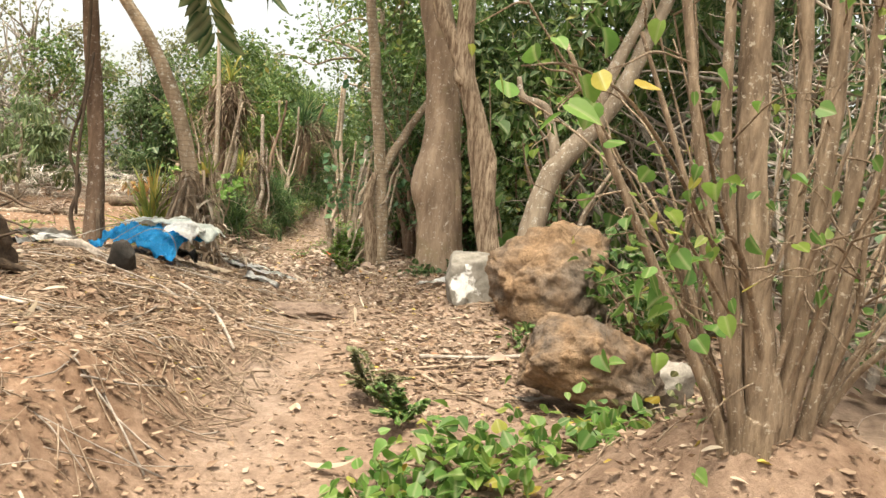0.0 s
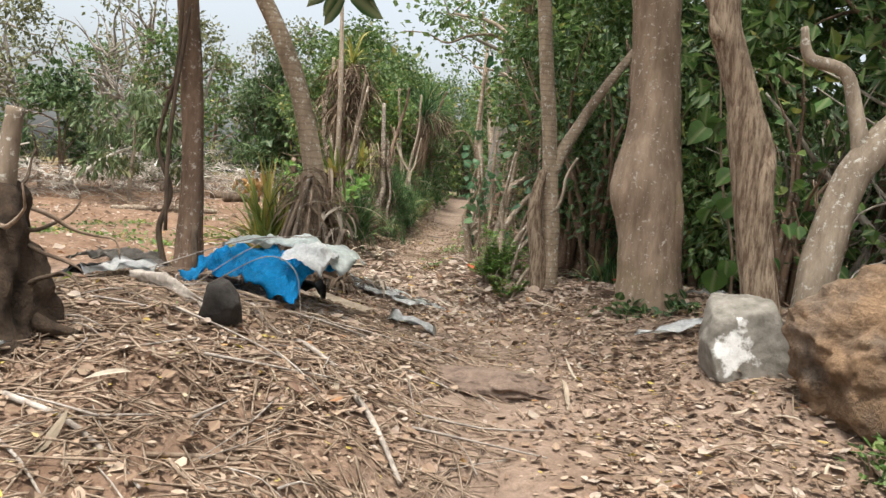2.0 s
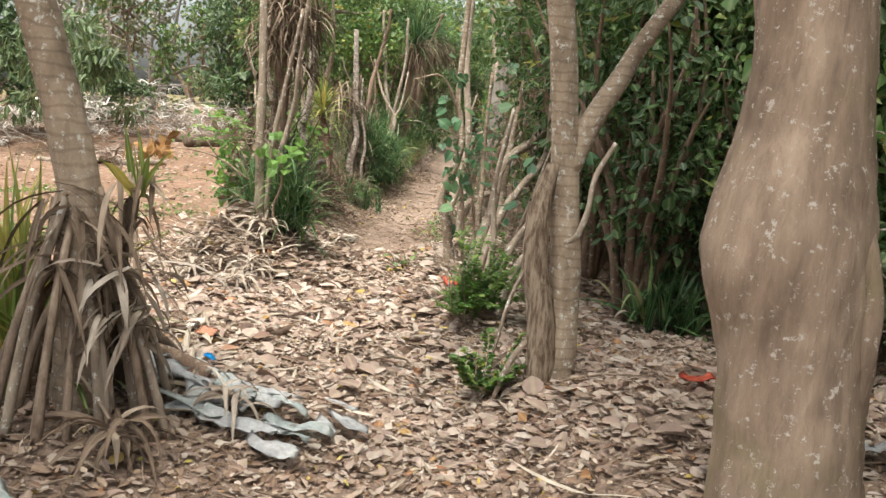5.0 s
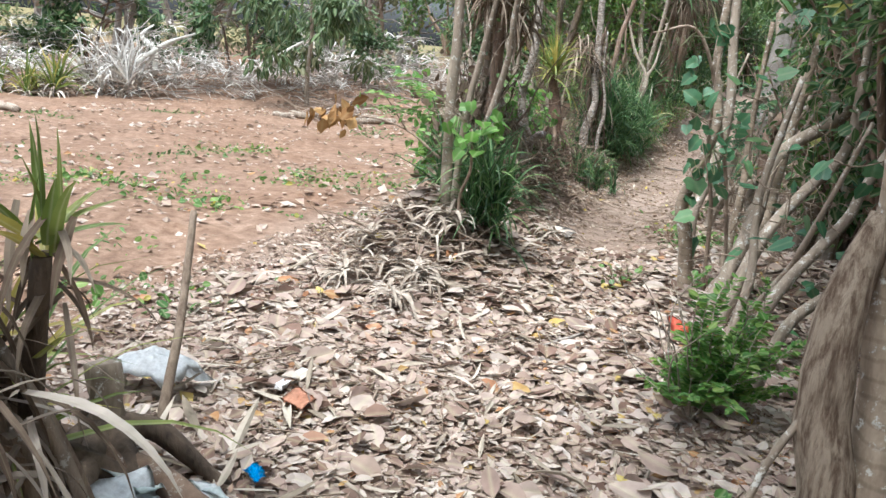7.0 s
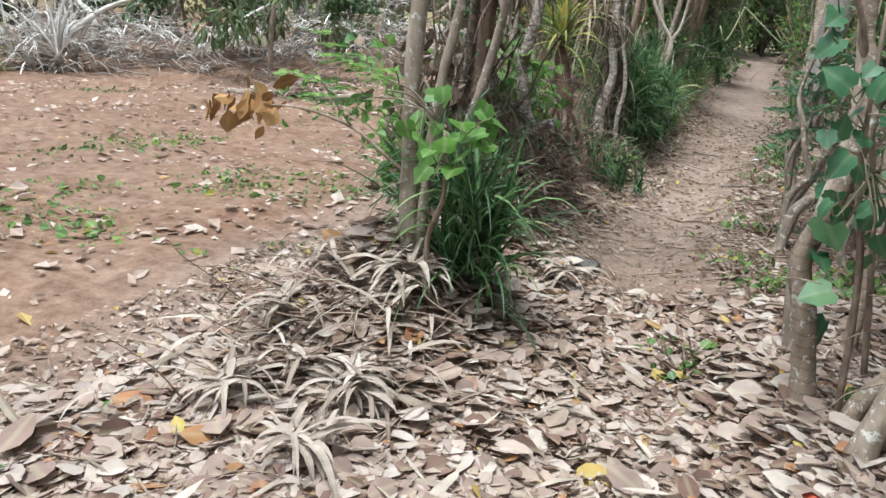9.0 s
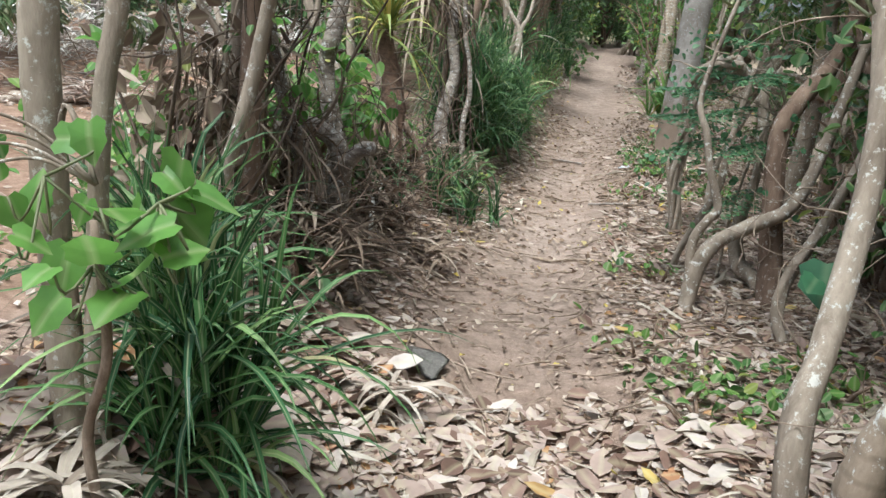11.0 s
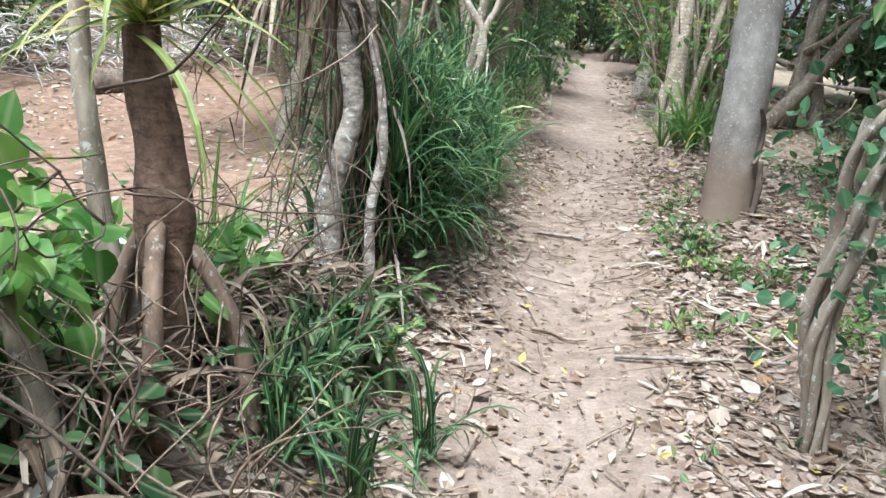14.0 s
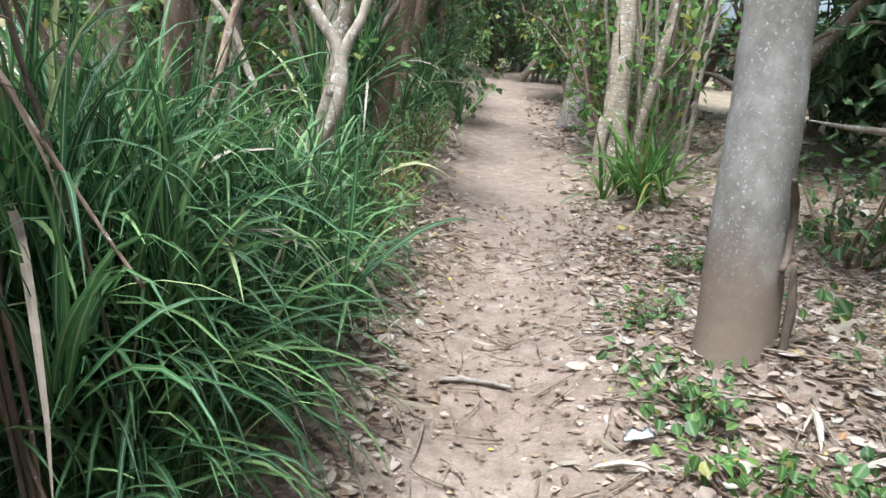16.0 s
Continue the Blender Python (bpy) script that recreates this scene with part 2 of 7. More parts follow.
GREY_SACK = plain("grey_green_plastic", (0.48, 0.55, 0.53), (0.72, 0.75, 0.72), 7, 0.55, 0.35)
BLACK = plain("black_plastic", (0.018, 0.016, 0.015), (0.04, 0.036, 0.033), 9, 0.5, 0.2)
ORANGE = plain("orange_plastic", (0.58, 0.10, 0.055), (0.74, 0.19, 0.11), 9, 0.5, 0.2)
ROT = plain("rotten_wood", (0.025, 0.018, 0.013), (0.11, 0.075, 0.05), 16, 0.97, 1.0)
TERRACOTTA = plain("terracotta", (0.50, 0.24, 0.14), (0.64, 0.34, 0.22), 12, 0.9, 0.3)
PLANK_WOOD = plain("weathered_plank", (0.25, 0.195, 0.14), (0.44, 0.36, 0.27), 12, 0.85, 0.4)


def boulder_material():
    m, nt, b = material("weathered_boulder", 0.95)
    pos = position(nt)
    big, mid, grit = noise_node(nt, 2.6, 5, 0.6, pos), noise_node(nt, 9, 7, 0.68, pos), noise_node(nt, 48, 6, 0.7, pos)
    ochre = ramp_node(nt, mid.outputs[0], [(0.3, (0.15, 0.096, 0.058)), (0.5, (0.25, 0.16, 0.095)), (0.7, (0.34, 0.23, 0.142))]).outputs[0]
    drab = ramp_node(nt, mid.outputs[0], [(0.3, (0.095, 0.074, 0.058)), (0.7, (0.235, 0.18, 0.138))]).outputs[0]
    c = mix_col(nt, ramp_node(nt, big.outputs[0], [(0.42, (0, 0, 0)), (0.58, (1, 1, 1))]).outputs[0], drab, ochre)
    c = mix_col(nt, 0.8, c, ramp_node(nt, grit.outputs[0], [(0.35, (0.65, 0.64, 0.62)), (0.65, (1.2, 1.18, 1.16))]).outputs[0], "MULTIPLY")
    nt.links.new(c, b.inputs["Base Color"])
    crack = nt.nodes.new("ShaderNodeTexVoronoi")
    crack.feature = 'DISTANCE_TO_EDGE'
    crack.inputs["Scale"].default_value = 1.7
    warp = mix_col(nt, 0.4, pos, mid.outputs[1])
    nt.links.new(warp, crack.inputs["Vector"])
    split = ramp_node(nt, crack.outputs[0], [(0.0, (0, 0, 0)), (0.05, (1, 1, 1))]).outputs[0]
    bump_into(nt, b, mix_col(nt, 0.18, mix_col(nt, 0.4, mid.outputs[0], grit.outputs[0]), split), 1.0, 0.06)
    return m


ROCK = boulder_material()


def painted_stone():
    m, nt, b = material("stone_with_whitewash", 0.9)
    pos = position(nt)
    n = noise_node(nt, 12, 7, 0.65, pos)
    grey = ramp_node(nt, n.outputs[0], [(0.3, (0.11, 0.098, 0.08)), (0.7, (0.27, 0.245, 0.21))]).outputs[0]
    white = ramp_node(nt, n.outputs[0], [(0.3, (0.50, 0.485, 0.46)), (0.7, (0.74, 0.72, 0.69))]).outputs[0]
    gen = nt.nodes.new("ShaderNodeTexCoord").outputs["Generated"]
    far = nt.nodes.new("ShaderNodeVectorMath")
    far.operation = 'DISTANCE'
    nt.links.new(gen, far.inputs[0])
    far.inputs[1].default_value = (0.36, 0.0, 0.48)
    wob = noise_node(nt, 7, 5, 0.6, pos)
    add = nt.nodes.new("ShaderNodeMath")
    nt.links.new(far.outputs["Value"], add.inputs[0])
    nt.links.new(wob.outputs[0], add.inputs[1])
    f = ramp_node(nt, add.outputs[0], [(0.70, (1, 1, 1)), (0.76, (0, 0, 0))]).outputs[0]
    nt.links.new(mix_col(nt, f, grey, white), b.inputs["Base Color"])
    bump_into(nt, b, n.outputs[0], 0.6, 0.02)
    return m


PAINTED = painted_stone()

# ---- the lie of the land ----
PATH_Y = (-40, 0, 3, 5, 7, 9, 10.5, 13, 16, 18, 21, 24, 28, 34, 42, 60, 90)
PATH_X = (1.5, -0.3, -0.8, -1.0, -1.1, -1.55, -1.95, -2.65, -3.05, -3.2, -3.35, -3.5, -3.85, -4.4, -5.2, -7.1, -10)
RISE_Y = (-60, -5, 0, 2, 3, 4, 5, 6.5, 8, 10, 12, 18, 21, 24, 27, 30, 35, 45, 60, 90)
RISE_Z = (-0.3, -0.1, 0, 0.12, 0.24, 0.38, 0.5, 0.58, 0.6, 0.52, 0.48, 0.49, 0.51, 0.66, 0.85, 1.05, 1.28, 1.55, 1.75, 1.9)


def hashed(i, j, seed):
    v = np.sin(i * 127.1 + j * 311.7 + seed * 74.7) * 43758.5453
    return v - np.floor(v)


def vnoise(x, y, seed=0):
    i, j = np.floor(x), np.floor(y)
    f, g = x - i, y - j
    f, g = f * f * (3 - 2 * f), g * g * (3 - 2 * g)
    return (hashed(i, j, seed) * (1 - f) + hashed(i + 1, j, seed) * f) * (1 - g) + (hashed(i, j + 1, seed) * (1 - f) + hashed(i + 1, j + 1, seed) * f) * g - 0.5


def step01(v, a, b):
    u = np.clip((v - a) / (b - a), 0, 1)
    return u * u * (3 - 2 * u)


def bell(x, y, cx, cy, sx, sy):
    return np.exp(-((x - cx) / sx) ** 2 - ((y - cy) / sy) ** 2)


def path_x(y):
    return np.interp(y, PATH_Y, PATH_X)


def land(x, y):
    """Height of the ground at a place (numbers or arrays)."""
    x, y = np.asarray(x, float), np.asarray(y, float)
    u = x - path_x(y)
    along = step01(y, 12, 13.4) * (1 - step01(y, 26, 32))
    z = np.interp(y, RISE_Y, RISE_Z)
    z = z + 0.36 * np.exp(-((u + 1.3) / 0.5) ** 2) * along            # low bank under the hedge
    z = z + 0.1 * np.exp(-((u - 1.5) / 0.9) ** 2) * along
    z = z + 0.40 * bell(x, y, -2.9, 6.0, 1.3, 1.7) + 0.36 * step01(-x, 1.1, 1.65) * bell(x, y, -2.0, 3.3, 1.4, 1.3)  # heap of earth and rubbish
    z = z + 0.24 * bell(x, y, -2.95, 8.8, 0.75, 0.8)
    z = z + 0.05 * bell(x, y, -3.75, 12.3, 0.7, 0.6) + 0.14 * bell(x, y, -3.95, 13.3, 0.5, 0.5)   # heap of dead straps, foot of the hedge
    z = z + 0.15 * step01(u, 0.3, 0.85) * step01(y, 6.0, 8.0) * (1 - step01(y, 14.0, 16.5))        # shelf under the trees
    z = z + 0.7 * bell(x, y, 1.25, 2.8, 0.7, 0.75)                        # bank under the many-stemmed shrub
    z = z + 0.25 * bell(x, y, -2.1, 21.25, 0.75, 0.62) + 0.08 * bell(x, y, 0.25, 6.4, 0.5, 0.5) + 0.06 * bell(x, y, -3.0, 10.3, 0.9, 0.6)
    z = z + 0.19 * step01(u, 0.5, 1.5) * step01(y, 4.6, 6.2) * (1 - step01(y, 9, 11.5))
    z = z + 0.09 * bell(x, y, -0.72, 6.35, 0.3, 0.16)
    z = z + 0.16 * step01(-x, 0.9, 1.6) * (1 - step01(y, 4, 6)) * np.abs(vnoise(x * 3.1, y * 3.1, 51)) + 0.05 * step01(-x, 0.9, 1.6) * (1 - step01(y, 6, 8)) * vnoise(x * 13, y * 13, 53)
    z = z + step01(-u, 2.2, 3.0) * step01(y, 8.5, 10.5) * (0.07 * vnoise(x * 2.2, y * 2.2, 61) + 0.035 * np.abs(vnoise(x * 6, y * 6, 63)))
    far = np.clip((np.hypot(x, y - 12) - 60) / 400, 0, 1)
    z = z * (1 - far)
    z = z - 0.05 * np.exp(-(u / 0.38) ** 2)
    rough = 0.05 + 0.03 * (np.abs(u) > 0.6)
    return z + rough * vnoise(x * 1.3, y * 1.3, 3) + 0.035 * vnoise(x * 4, y * 4, 5) + 0.018 * vnoise(x * 11, y * 11, 7)


def soil_masks(x, y):
    u = x - path_x(y)
    wob = 0.35 * vnoise(x * 1.7, y * 1.7, 11) + 0.3 * vnoise(x * 5, y * 5, 13)
    tread = np.exp(-(u / np.where(y > 15, 0.32, 0.33)) ** 2) * (0.8 + wob * 1.8) * np.where(y > 14.5, np.clip(0.85 + 1.1 * vnoise(x * 1.6, y * 0.7, 73), 0.3, 1.2), 1.0)
    tread = tread * np.where((y > 7.5) & (y < 15), 0.4, 1.0) * (0.75 + 0.9 * vnoise(x * 0.9, y * 0.9, 71))
    # The last bell, on the path: reddish soil that also paints the hedge stems' shade.
    red = step01(-u, 2.2, 2.9) * step01(y, 8.5, 10.5) + bell(x, y, -1.7, 3.5, 1.6, 2.6) + 0.9 * bell(x, y, 1.5, 3.0, 1.1, 0.9) + 0.6 * bell(x, y, -2.1, 9.1, .8, .5) + 0.7 * bell(x, y, -2.7, 13.9, 0.5, 1.2)
    red = np.clip(red * (0.85 + 0.6 * wob), 0, 1)
    grassy = 0.3 * step01(u, 1.9, 2.8) * step01(y, 19, 22) * (0.6 + wob) + 0.5 * step01(np.hypot(x, y - 12), 28, 45)
    return np.clip(tread, 0, 1), red, np.clip(grassy, 0, 0.9)


def mesh_np(name, verts, faces, uv=None, smooth=False):
    me = bpy.data.meshes.new(name)
    me.from_pydata(np.asarray(verts).tolist(), [], faces.tolist() if hasattr(faces, "tolist") else faces)
    if uv is not None:
        lay = me.uv_layers.new(name="leaf")
        idx = np.empty(len(me.loops), np.int32)
        me.loops.foreach_get("vertex_index", idx)
        lay.data.foreach_set("uv", np.asarray(uv, np.float32)[idx].ravel())
    if smooth:
        me.polygons.foreach_set("use_smooth", np.ones(len(me.polygons), bool))
    me.update()
    return me


def thing(name, label, category, at=(0, 0, 0), group="", kind=""):
    e = new(name)
    e.location = at
    e.empty_display_size = 0.2
    return tagged(e, label, category, group, kind)


JOINED = {"foliage", "sward", "dead_sward", "branching", "brushwood", "dead_fronds", "strap_mass", "twig_work", "stem_work", "leaf_tuft", "crown", "leaf_spray"}


def part(name, me, mat, parent, label=""):
    """One mesh object under a thing or a part; the mesh is in world metres."""
    if isinstance(me, bmesh.types.BMesh):
        bm, me = me, bpy.data.meshes.new(name)
        bm.to_mesh(me)
        bm.free()
    me.materials.clear()
    me.materials.append(mat)
    ob = new(name, me)
    if parent is not None:
        ob.parent = parent
        if parent.type == 'EMPTY':
            ob.matrix_parent_inverse = Matrix.Translation(-parent.location)
    return tagged(ob, label, kind="stuff" if name in JOINED else "")


def solo(name, me, mat, label, category, group="", kind=""):
    ob = part(name, me, mat, None)
    return tagged(ob, label, category, group, kind)


# ---- shapes ----


def smooth_line(pts, per=6):
    """A rounded line (with radius) through the given points."""
    p = np.asarray(pts, float)
    if len(p) < 3:
        s = np.linspace(0, 1, per)[:, None]
        return p[0] * (1 - s) + p[-1] * s
    q = np.vstack([2 * p[0] - p[1], p, 2 * p[-1] - p[-2]])
    q[:, 3] = np.maximum(q[:, 3], 0.002)
    out = []
    for i in range(1, len(q) - 2):
        a, b, c, d = q[i - 1:i + 3]
        for s in np.linspace(0, 1, per, endpoint=False):
            out.append(0.5 * (2 * b + (c - a) * s + (2 * a - 5 * b + 4 * c - d) * s * s + (3 * b - a - 3 * c + d) * s ** 3))
    out.append(p[-1])
    return np.array(out)


def tube(pts, sides=10, per=6, lump=0.08, seed=0, flare=0.0):
    """A closed limb along pts (x, y, z, radius), uneven in girth."""
    c = smooth_line(pts, per)
    n = len(c)
    tang = np.gradient(c[:, :3], axis=0)
    tang /= np.linalg.norm(tang, axis=1)[:, None] + 1e-9
    ref = np.array([1.0, 0.1, 0.0]) if abs(tang[:, 0]).mean() < 0.8 else np.array([0.0, 0.2, 1.0])
    e1 = np.cross(tang, ref)
    e1 /= np.linalg.norm(e1, axis=1)[:, None] + 1e-9
    e2 = np.cross(tang, e1)
    ang = np.arange(sides) / sides * 2 * np.pi
    ln = np.concatenate([[0], np.cumsum(np.linalg.norm(np.diff(c[:, :3], axis=0), axis=1))])
    rad = np.maximum(c[:, 3], 0.0015)[:, None] * (1 + 2 * lump * vnoise(np.cos(ang)[None] * 1.3 + seed * 3.1 + 9, ln[:, None] * 4 + np.sin(ang)[None] * 1.3, seed)
                                                  + lump * vnoise(ang[None] * sides / 6.3 * 0.8, ln[:, None] * 14, seed + 2))
    if flare:
        rad = rad * (1 + flare * np.exp(-ln / (2.2 * c[0, 3] + 0.02))[:, None] * (0.7 + 0.5 * np.cos(ang * 4 + seed)[None]))
    v = c[:, None, :3] + rad[..., None] * (np.cos(ang)[None, :, None] * e1[:, None] + np.sin(ang)[None, :, None] * e2[:, None])
    v = np.vstack([v.reshape(-1, 3), c[-1:, :3], c[:1, :3]])
    i = np.arange(n - 1)[:, None] * sides
    j = np.arange(sides)[None]
    k = (j + 1) % sides
    f = np.stack([i + j, i + k, i + sides + k, i + sides + j], -1).reshape(-1, 4).tolist()
    top = (n - 1) * sides
    f += [[top + a, top + (a + 1) % sides, n * sides] for a in range(sides)]
    f += [[(a + 1) % sides, a, n * sides + 1] for a in range(sides)]
    return v, f


def join(pieces):
    vs, fs, n = [], [], 0
    for v, f in pieces:
        vs.append(v)
        fs += [[a + n for a in q] for q in f]
        n += len(v)
    return np.vstack(vs), fs


def tubes(name, lines, sides=7, per=5, lump=0.1, seed=0):
    v, f = join([tube(p, sides, per, lump, seed + i) for i, p in enumerate(lines)])
    return mesh_np(name, v, f, smooth=True)


def limb(name, pts, sides=14, per=8, lump=0.08, seed=0, flare=0.0):
    v, f = tube(pts, sides, per, lump, seed, flare)
    return mesh_np(name, v, f, smooth=True)


# leaf patterns: x across, y along (0 to 1), z curl; u across and v along for the midrib
def leaf_pattern(kind):
    if kind == "far":
        v = np.array([[0, 0, 0], [0.34, 0.45, 0.07], [0, 1, -0.06], [-0.34, 0.45, 0.07]])
        f = np.array([[0, 1, 2], [0, 2, 3]])
    elif kind == "lobed":
        half = [(0.24, -0.1), (0.48, 0.08), (0.42, 0.3), (0.47, 0.5), (0.26, 0.72)]
        rim = [(0.0, 0.0)] + half + [(0.0, 1.0)] + [(-a, b) for a, b in half[::-1]]
        v = np.array([[0, 0.34, 0]] + [[a, b, 0.16 * abs(a) - 0.16 * b * b] for a, b in rim])
        f = np.array([[0, i, i % 12 + 1] for i in range(1, 13)])
    elif kind == "torn":
        v = np.array([[0, 0, 0.02], [-0.22, 0.26, 0.06], [0.02, 0.42, 0], [0.27, 0.3, 0.03], [-0.2, 0.62, 0.02], [0.22, 0.7, 0.06], [0.03, 0.94, 0.04]])
        f = np.array([[0, 2, 1], [0, 3, 2], [1, 2, 4], [2, 3, 5], [2, 5, 4], [4, 5, 6]])
    elif kind == "dry":
        v = np.array([[0, 0, 0.02], [-0.24, 0.2, 0.10], [0.0, 0.45, 0], [0.25, 0.24, 0.05], [-0.33, 0.5, 0.09], [0.32, 0.5, 0.13], [-0.22, 0.82, 0.03], [0.2, 0.8, 0.15], [0.05, 1.03, 0.05]])
        f = np.array([[0, 2, 1], [0, 3, 2], [1, 2, 4], [2, 3, 5], [4, 2, 6], [2, 5, 7], [6, 2, 8], [2, 7, 8]])
    else:
        w = {"broad": (0.0, 0.30, 0.38, 0.26, 0.0), "lance": (0.0, 0.13, 0.17, 0.12, 0.0), "heart": (0.0, 0.52, 0.50, 0.26, 0.0), "curl": (0.0, 0.24, 0.36, 0.20, 0.0)}[kind]
        lift = {"broad": 0.10, "lance": 0.05, "heart": 0.14, "curl": 0.09}[kind]
        bend = {"broad": -0.12, "lance": -0.22, "heart": -0.22, "curl": 0.10}[kind]
        ys = (0.0, 0.22, 0.5, 0.78, 1.0)
        v, f = [[0, 0, 0]], []
        for i in (1, 2, 3):
            y = ys[i] - (0.1 if kind == "heart" and i == 1 else 0)
            z = bend * ys[i] ** 2
            v += [[-w[i], y, z + lift * w[i] / 0.35], [0, ys[i], z], [w[i], y, z + lift * w[i] / 0.35]]
        v.append([0, 1, bend])
        f = [[0, 2, 1], [0, 3, 2], [1, 2, 5], [1, 5, 4], [2, 3, 6], [2, 6, 5], [4, 5, 8], [4, 8, 7], [5, 6, 9], [5, 9, 8], [7, 8, 10], [8, 9, 10]]
        if kind == "heart":
            v, f = [[0, 0, 0]], []
            for y, half in ((-0.07, 0.24), (0.08, 0.43), (0.3, 0.5), (0.55, 0.4), (0.8, 0.2)):
                mid = max(y, 0.05) if y > 0 else 0.03
                z = bend * mid ** 2
                v += [[-half, y, z + lift * half / 0.35], [0, mid, z], [half, y, z + lift * half / 0.35]]
            v.append([0, 1, bend])
            f = [[0, 2, 1], [0, 3, 2]]
            for q in (1, 4, 7, 10):
                f += [[q, q + 1, q + 4], [q, q + 4, q + 3], [q + 1, q + 2, q + 5], [q + 1, q + 5, q + 4]]
            f += [[13, 14, 16], [14, 15, 16]]
        v, f = np.array(v, float), np.array(f)
    return v, f


PATTERN = {k: leaf_pattern(k) for k in ("far", "dry", "torn", "lobed", "broad", "lance", "heart", "curl")}
PATTERN["strip"] = (PATTERN["lance"][0] * np.array([0.4, 1.0, 1.6]), PATTERN["lance"][1])


def leaves(name, at, ahead, up, size, kind="broad", rng=None):
    """Many leaves in one mesh: their stalk ends, directions, upper sides and lengths."""
    v, f = PATTERN[kind]
    at, ahead, up = np.asarray(at), np.asarray(ahead), np.asarray(up)
    ahead = ahead / (np.linalg.norm(ahead, axis=1)[:, None] + 1e-9)
    side = np.cross(ahead, up)
    side /= np.linalg.norm(side, axis=1)[:, None] + 1e-9
    top = np.cross(side, ahead)
    size = np.broadcast_to(size, len(at))
    clear = (np.abs(at[:, 0] - path_x(at[:, 1])) > 0.62) | (at[:, 2] < land(at[:, 0], at[:, 1]) + 0.3) | (at[:, 2] > land(at[:, 0], at[:, 1]) + 2.3)   # the trodden way is kept free
    at, ahead, side, top, size = at[clear], ahead[clear], side[clear], top[clear], size[clear][:, None, None]
    curl = (rng.uniform(-0.8, 2.0, len(at)) if rng is not None else np.ones(len(at)))[:, None, None]
    girth = (rng.uniform(0.6, 1.25, len(at)) if rng is not None else np.ones(len(at)))[:, None, None]
    w = at[:, None] + size * (girth * v[None, :, :1] * side[:, None] + v[None, :, 1:2] * ahead[:, None] + curl * v[None, :, 2:] * top[:, None])
    faces = (f[None] + (np.arange(len(at)) * len(v))[:, None, None]).reshape(-1, f.shape[1])
    uv = np.tile(v[:, :2], (len(at), 1))
    return mesh_np(name, w.reshape(-1, 3), faces, uv)


def directions(rng, n, z=0.0, spread=1.0):
    d = rng.normal(0, spread, (n, 3))
    d[:, 2] += z
    return d / np.linalg.norm(d, axis=1)[:, None]


def leaf_cloud(name, rng, centres, radii, n, size, kind="far", droop=-0.3):
    """Leaves in uneven clumps about the centres, thickest near each clump's skin."""
    centres, radii = np.asarray(centres, float), np.asarray(radii, float)
    wts = radii ** 2
    pick = rng.choice(len(centres), n, p=wts / wts.sum())
    d = directions(rng, n)
    r = radii[pick] * rng.uniform(0.25, 1.0, n) ** 0.5
    at = centres[pick] + d * (r * (1 + 0.25 * rng.normal(0, 1, n)))[:, None] * np.array([1, 1, 0.75])
    ahead = d * 0.7 + directions(rng, n) * 0.9 + np.array([0, 0, droop])
    up = directions(rng, n) * 0.5 + np.array([0, 0, 1])
    return leaves(name, at, ahead, up, size * rng.uniform(0.6, 1.3, n), kind, rng)


def blades(name, rng, roots, n, length, width, droop=1.0, lean=0.55, segs=7, bias=(0, 0, 0)):
    """Strap leaves that rise from the roots and bow over."""
    roots = np.asarray(roots, float)
    pick = rng.integers(0, len(roots), n)
    az = rng.uniform(0, 2 * np.pi, n)
    out = np.stack([np.cos(az), np.sin(az), np.zeros(n)], 1) + np.array(bias)
    L = length * rng.uniform(0.55, 1.2, n)
    tilt = np.abs(rng.normal(0, lean, n)) if lean < 1 else (rng.uniform(0.9, 1.55, n) if lean < 2 else rng.uniform(1.3, 2.7, n))
    d = out * np.sin(tilt)[:, None] + np.array([0, 0, 1]) * np.cos(tilt)[:, None]
    side = np.cross(d, np.array([0, 0, 1.0]) + 0.25 * rng.normal(0, 1, (n, 3)))
    side /= np.linalg.norm(side, axis=1)[:, None] + 1e-9
    p = roots[pick] + 0.02 * rng.normal(0, 1, (n, 3))
    fall = droop * rng.uniform(0.5, 1.5, n)
    W = width * rng.uniform(0.6, 1.25, n)
    rows, uvs = [], []
    for s in range(segs):
        t = s / (segs - 1)
        w = W * (1 - t ** 2.5) * (0.7 + 0.6 * min(1, t * 3)) * 0.5 + 0.0008
        crease = np.cross(side, d) * (0.25 * w)[:, None]
        rows.append(np.stack([p - side * w[:, None] + crease, p, p + side * w[:, None] + crease], 1))
        uvs.append(np.tile(np.array([[-0.4, t], [0, t], [0.4, t]]), (n, 1, 1)))
        p = p + d * (L / segs)[:, None]
        d = d - np.array([0, 0, 1]) * (fall * (0.12 + 0.8 * t) * 2.2 / segs)[:, None] + 0.03 * rng.normal(0, 1, (n, 3))
        d /= np.linalg.norm(d, axis=1)[:, None]
    v = np.stack(rows, 1).reshape(-1, 3)
    uv = np.stack(uvs, 1).reshape(-1, 2)
    f = []
    for s in range(segs - 1):
        f += [[3 * s, 3 * s + 1, 3 * s + 4, 3 * s + 3], [3 * s + 1, 3 * s + 2, 3 * s + 5, 3 * s + 4]]
    faces = (np.array(f)[None] + (np.arange(n) * 3 * segs)[:, None, None]).reshape(-1, 4)
    return mesh_np(name, v, faces, uv)


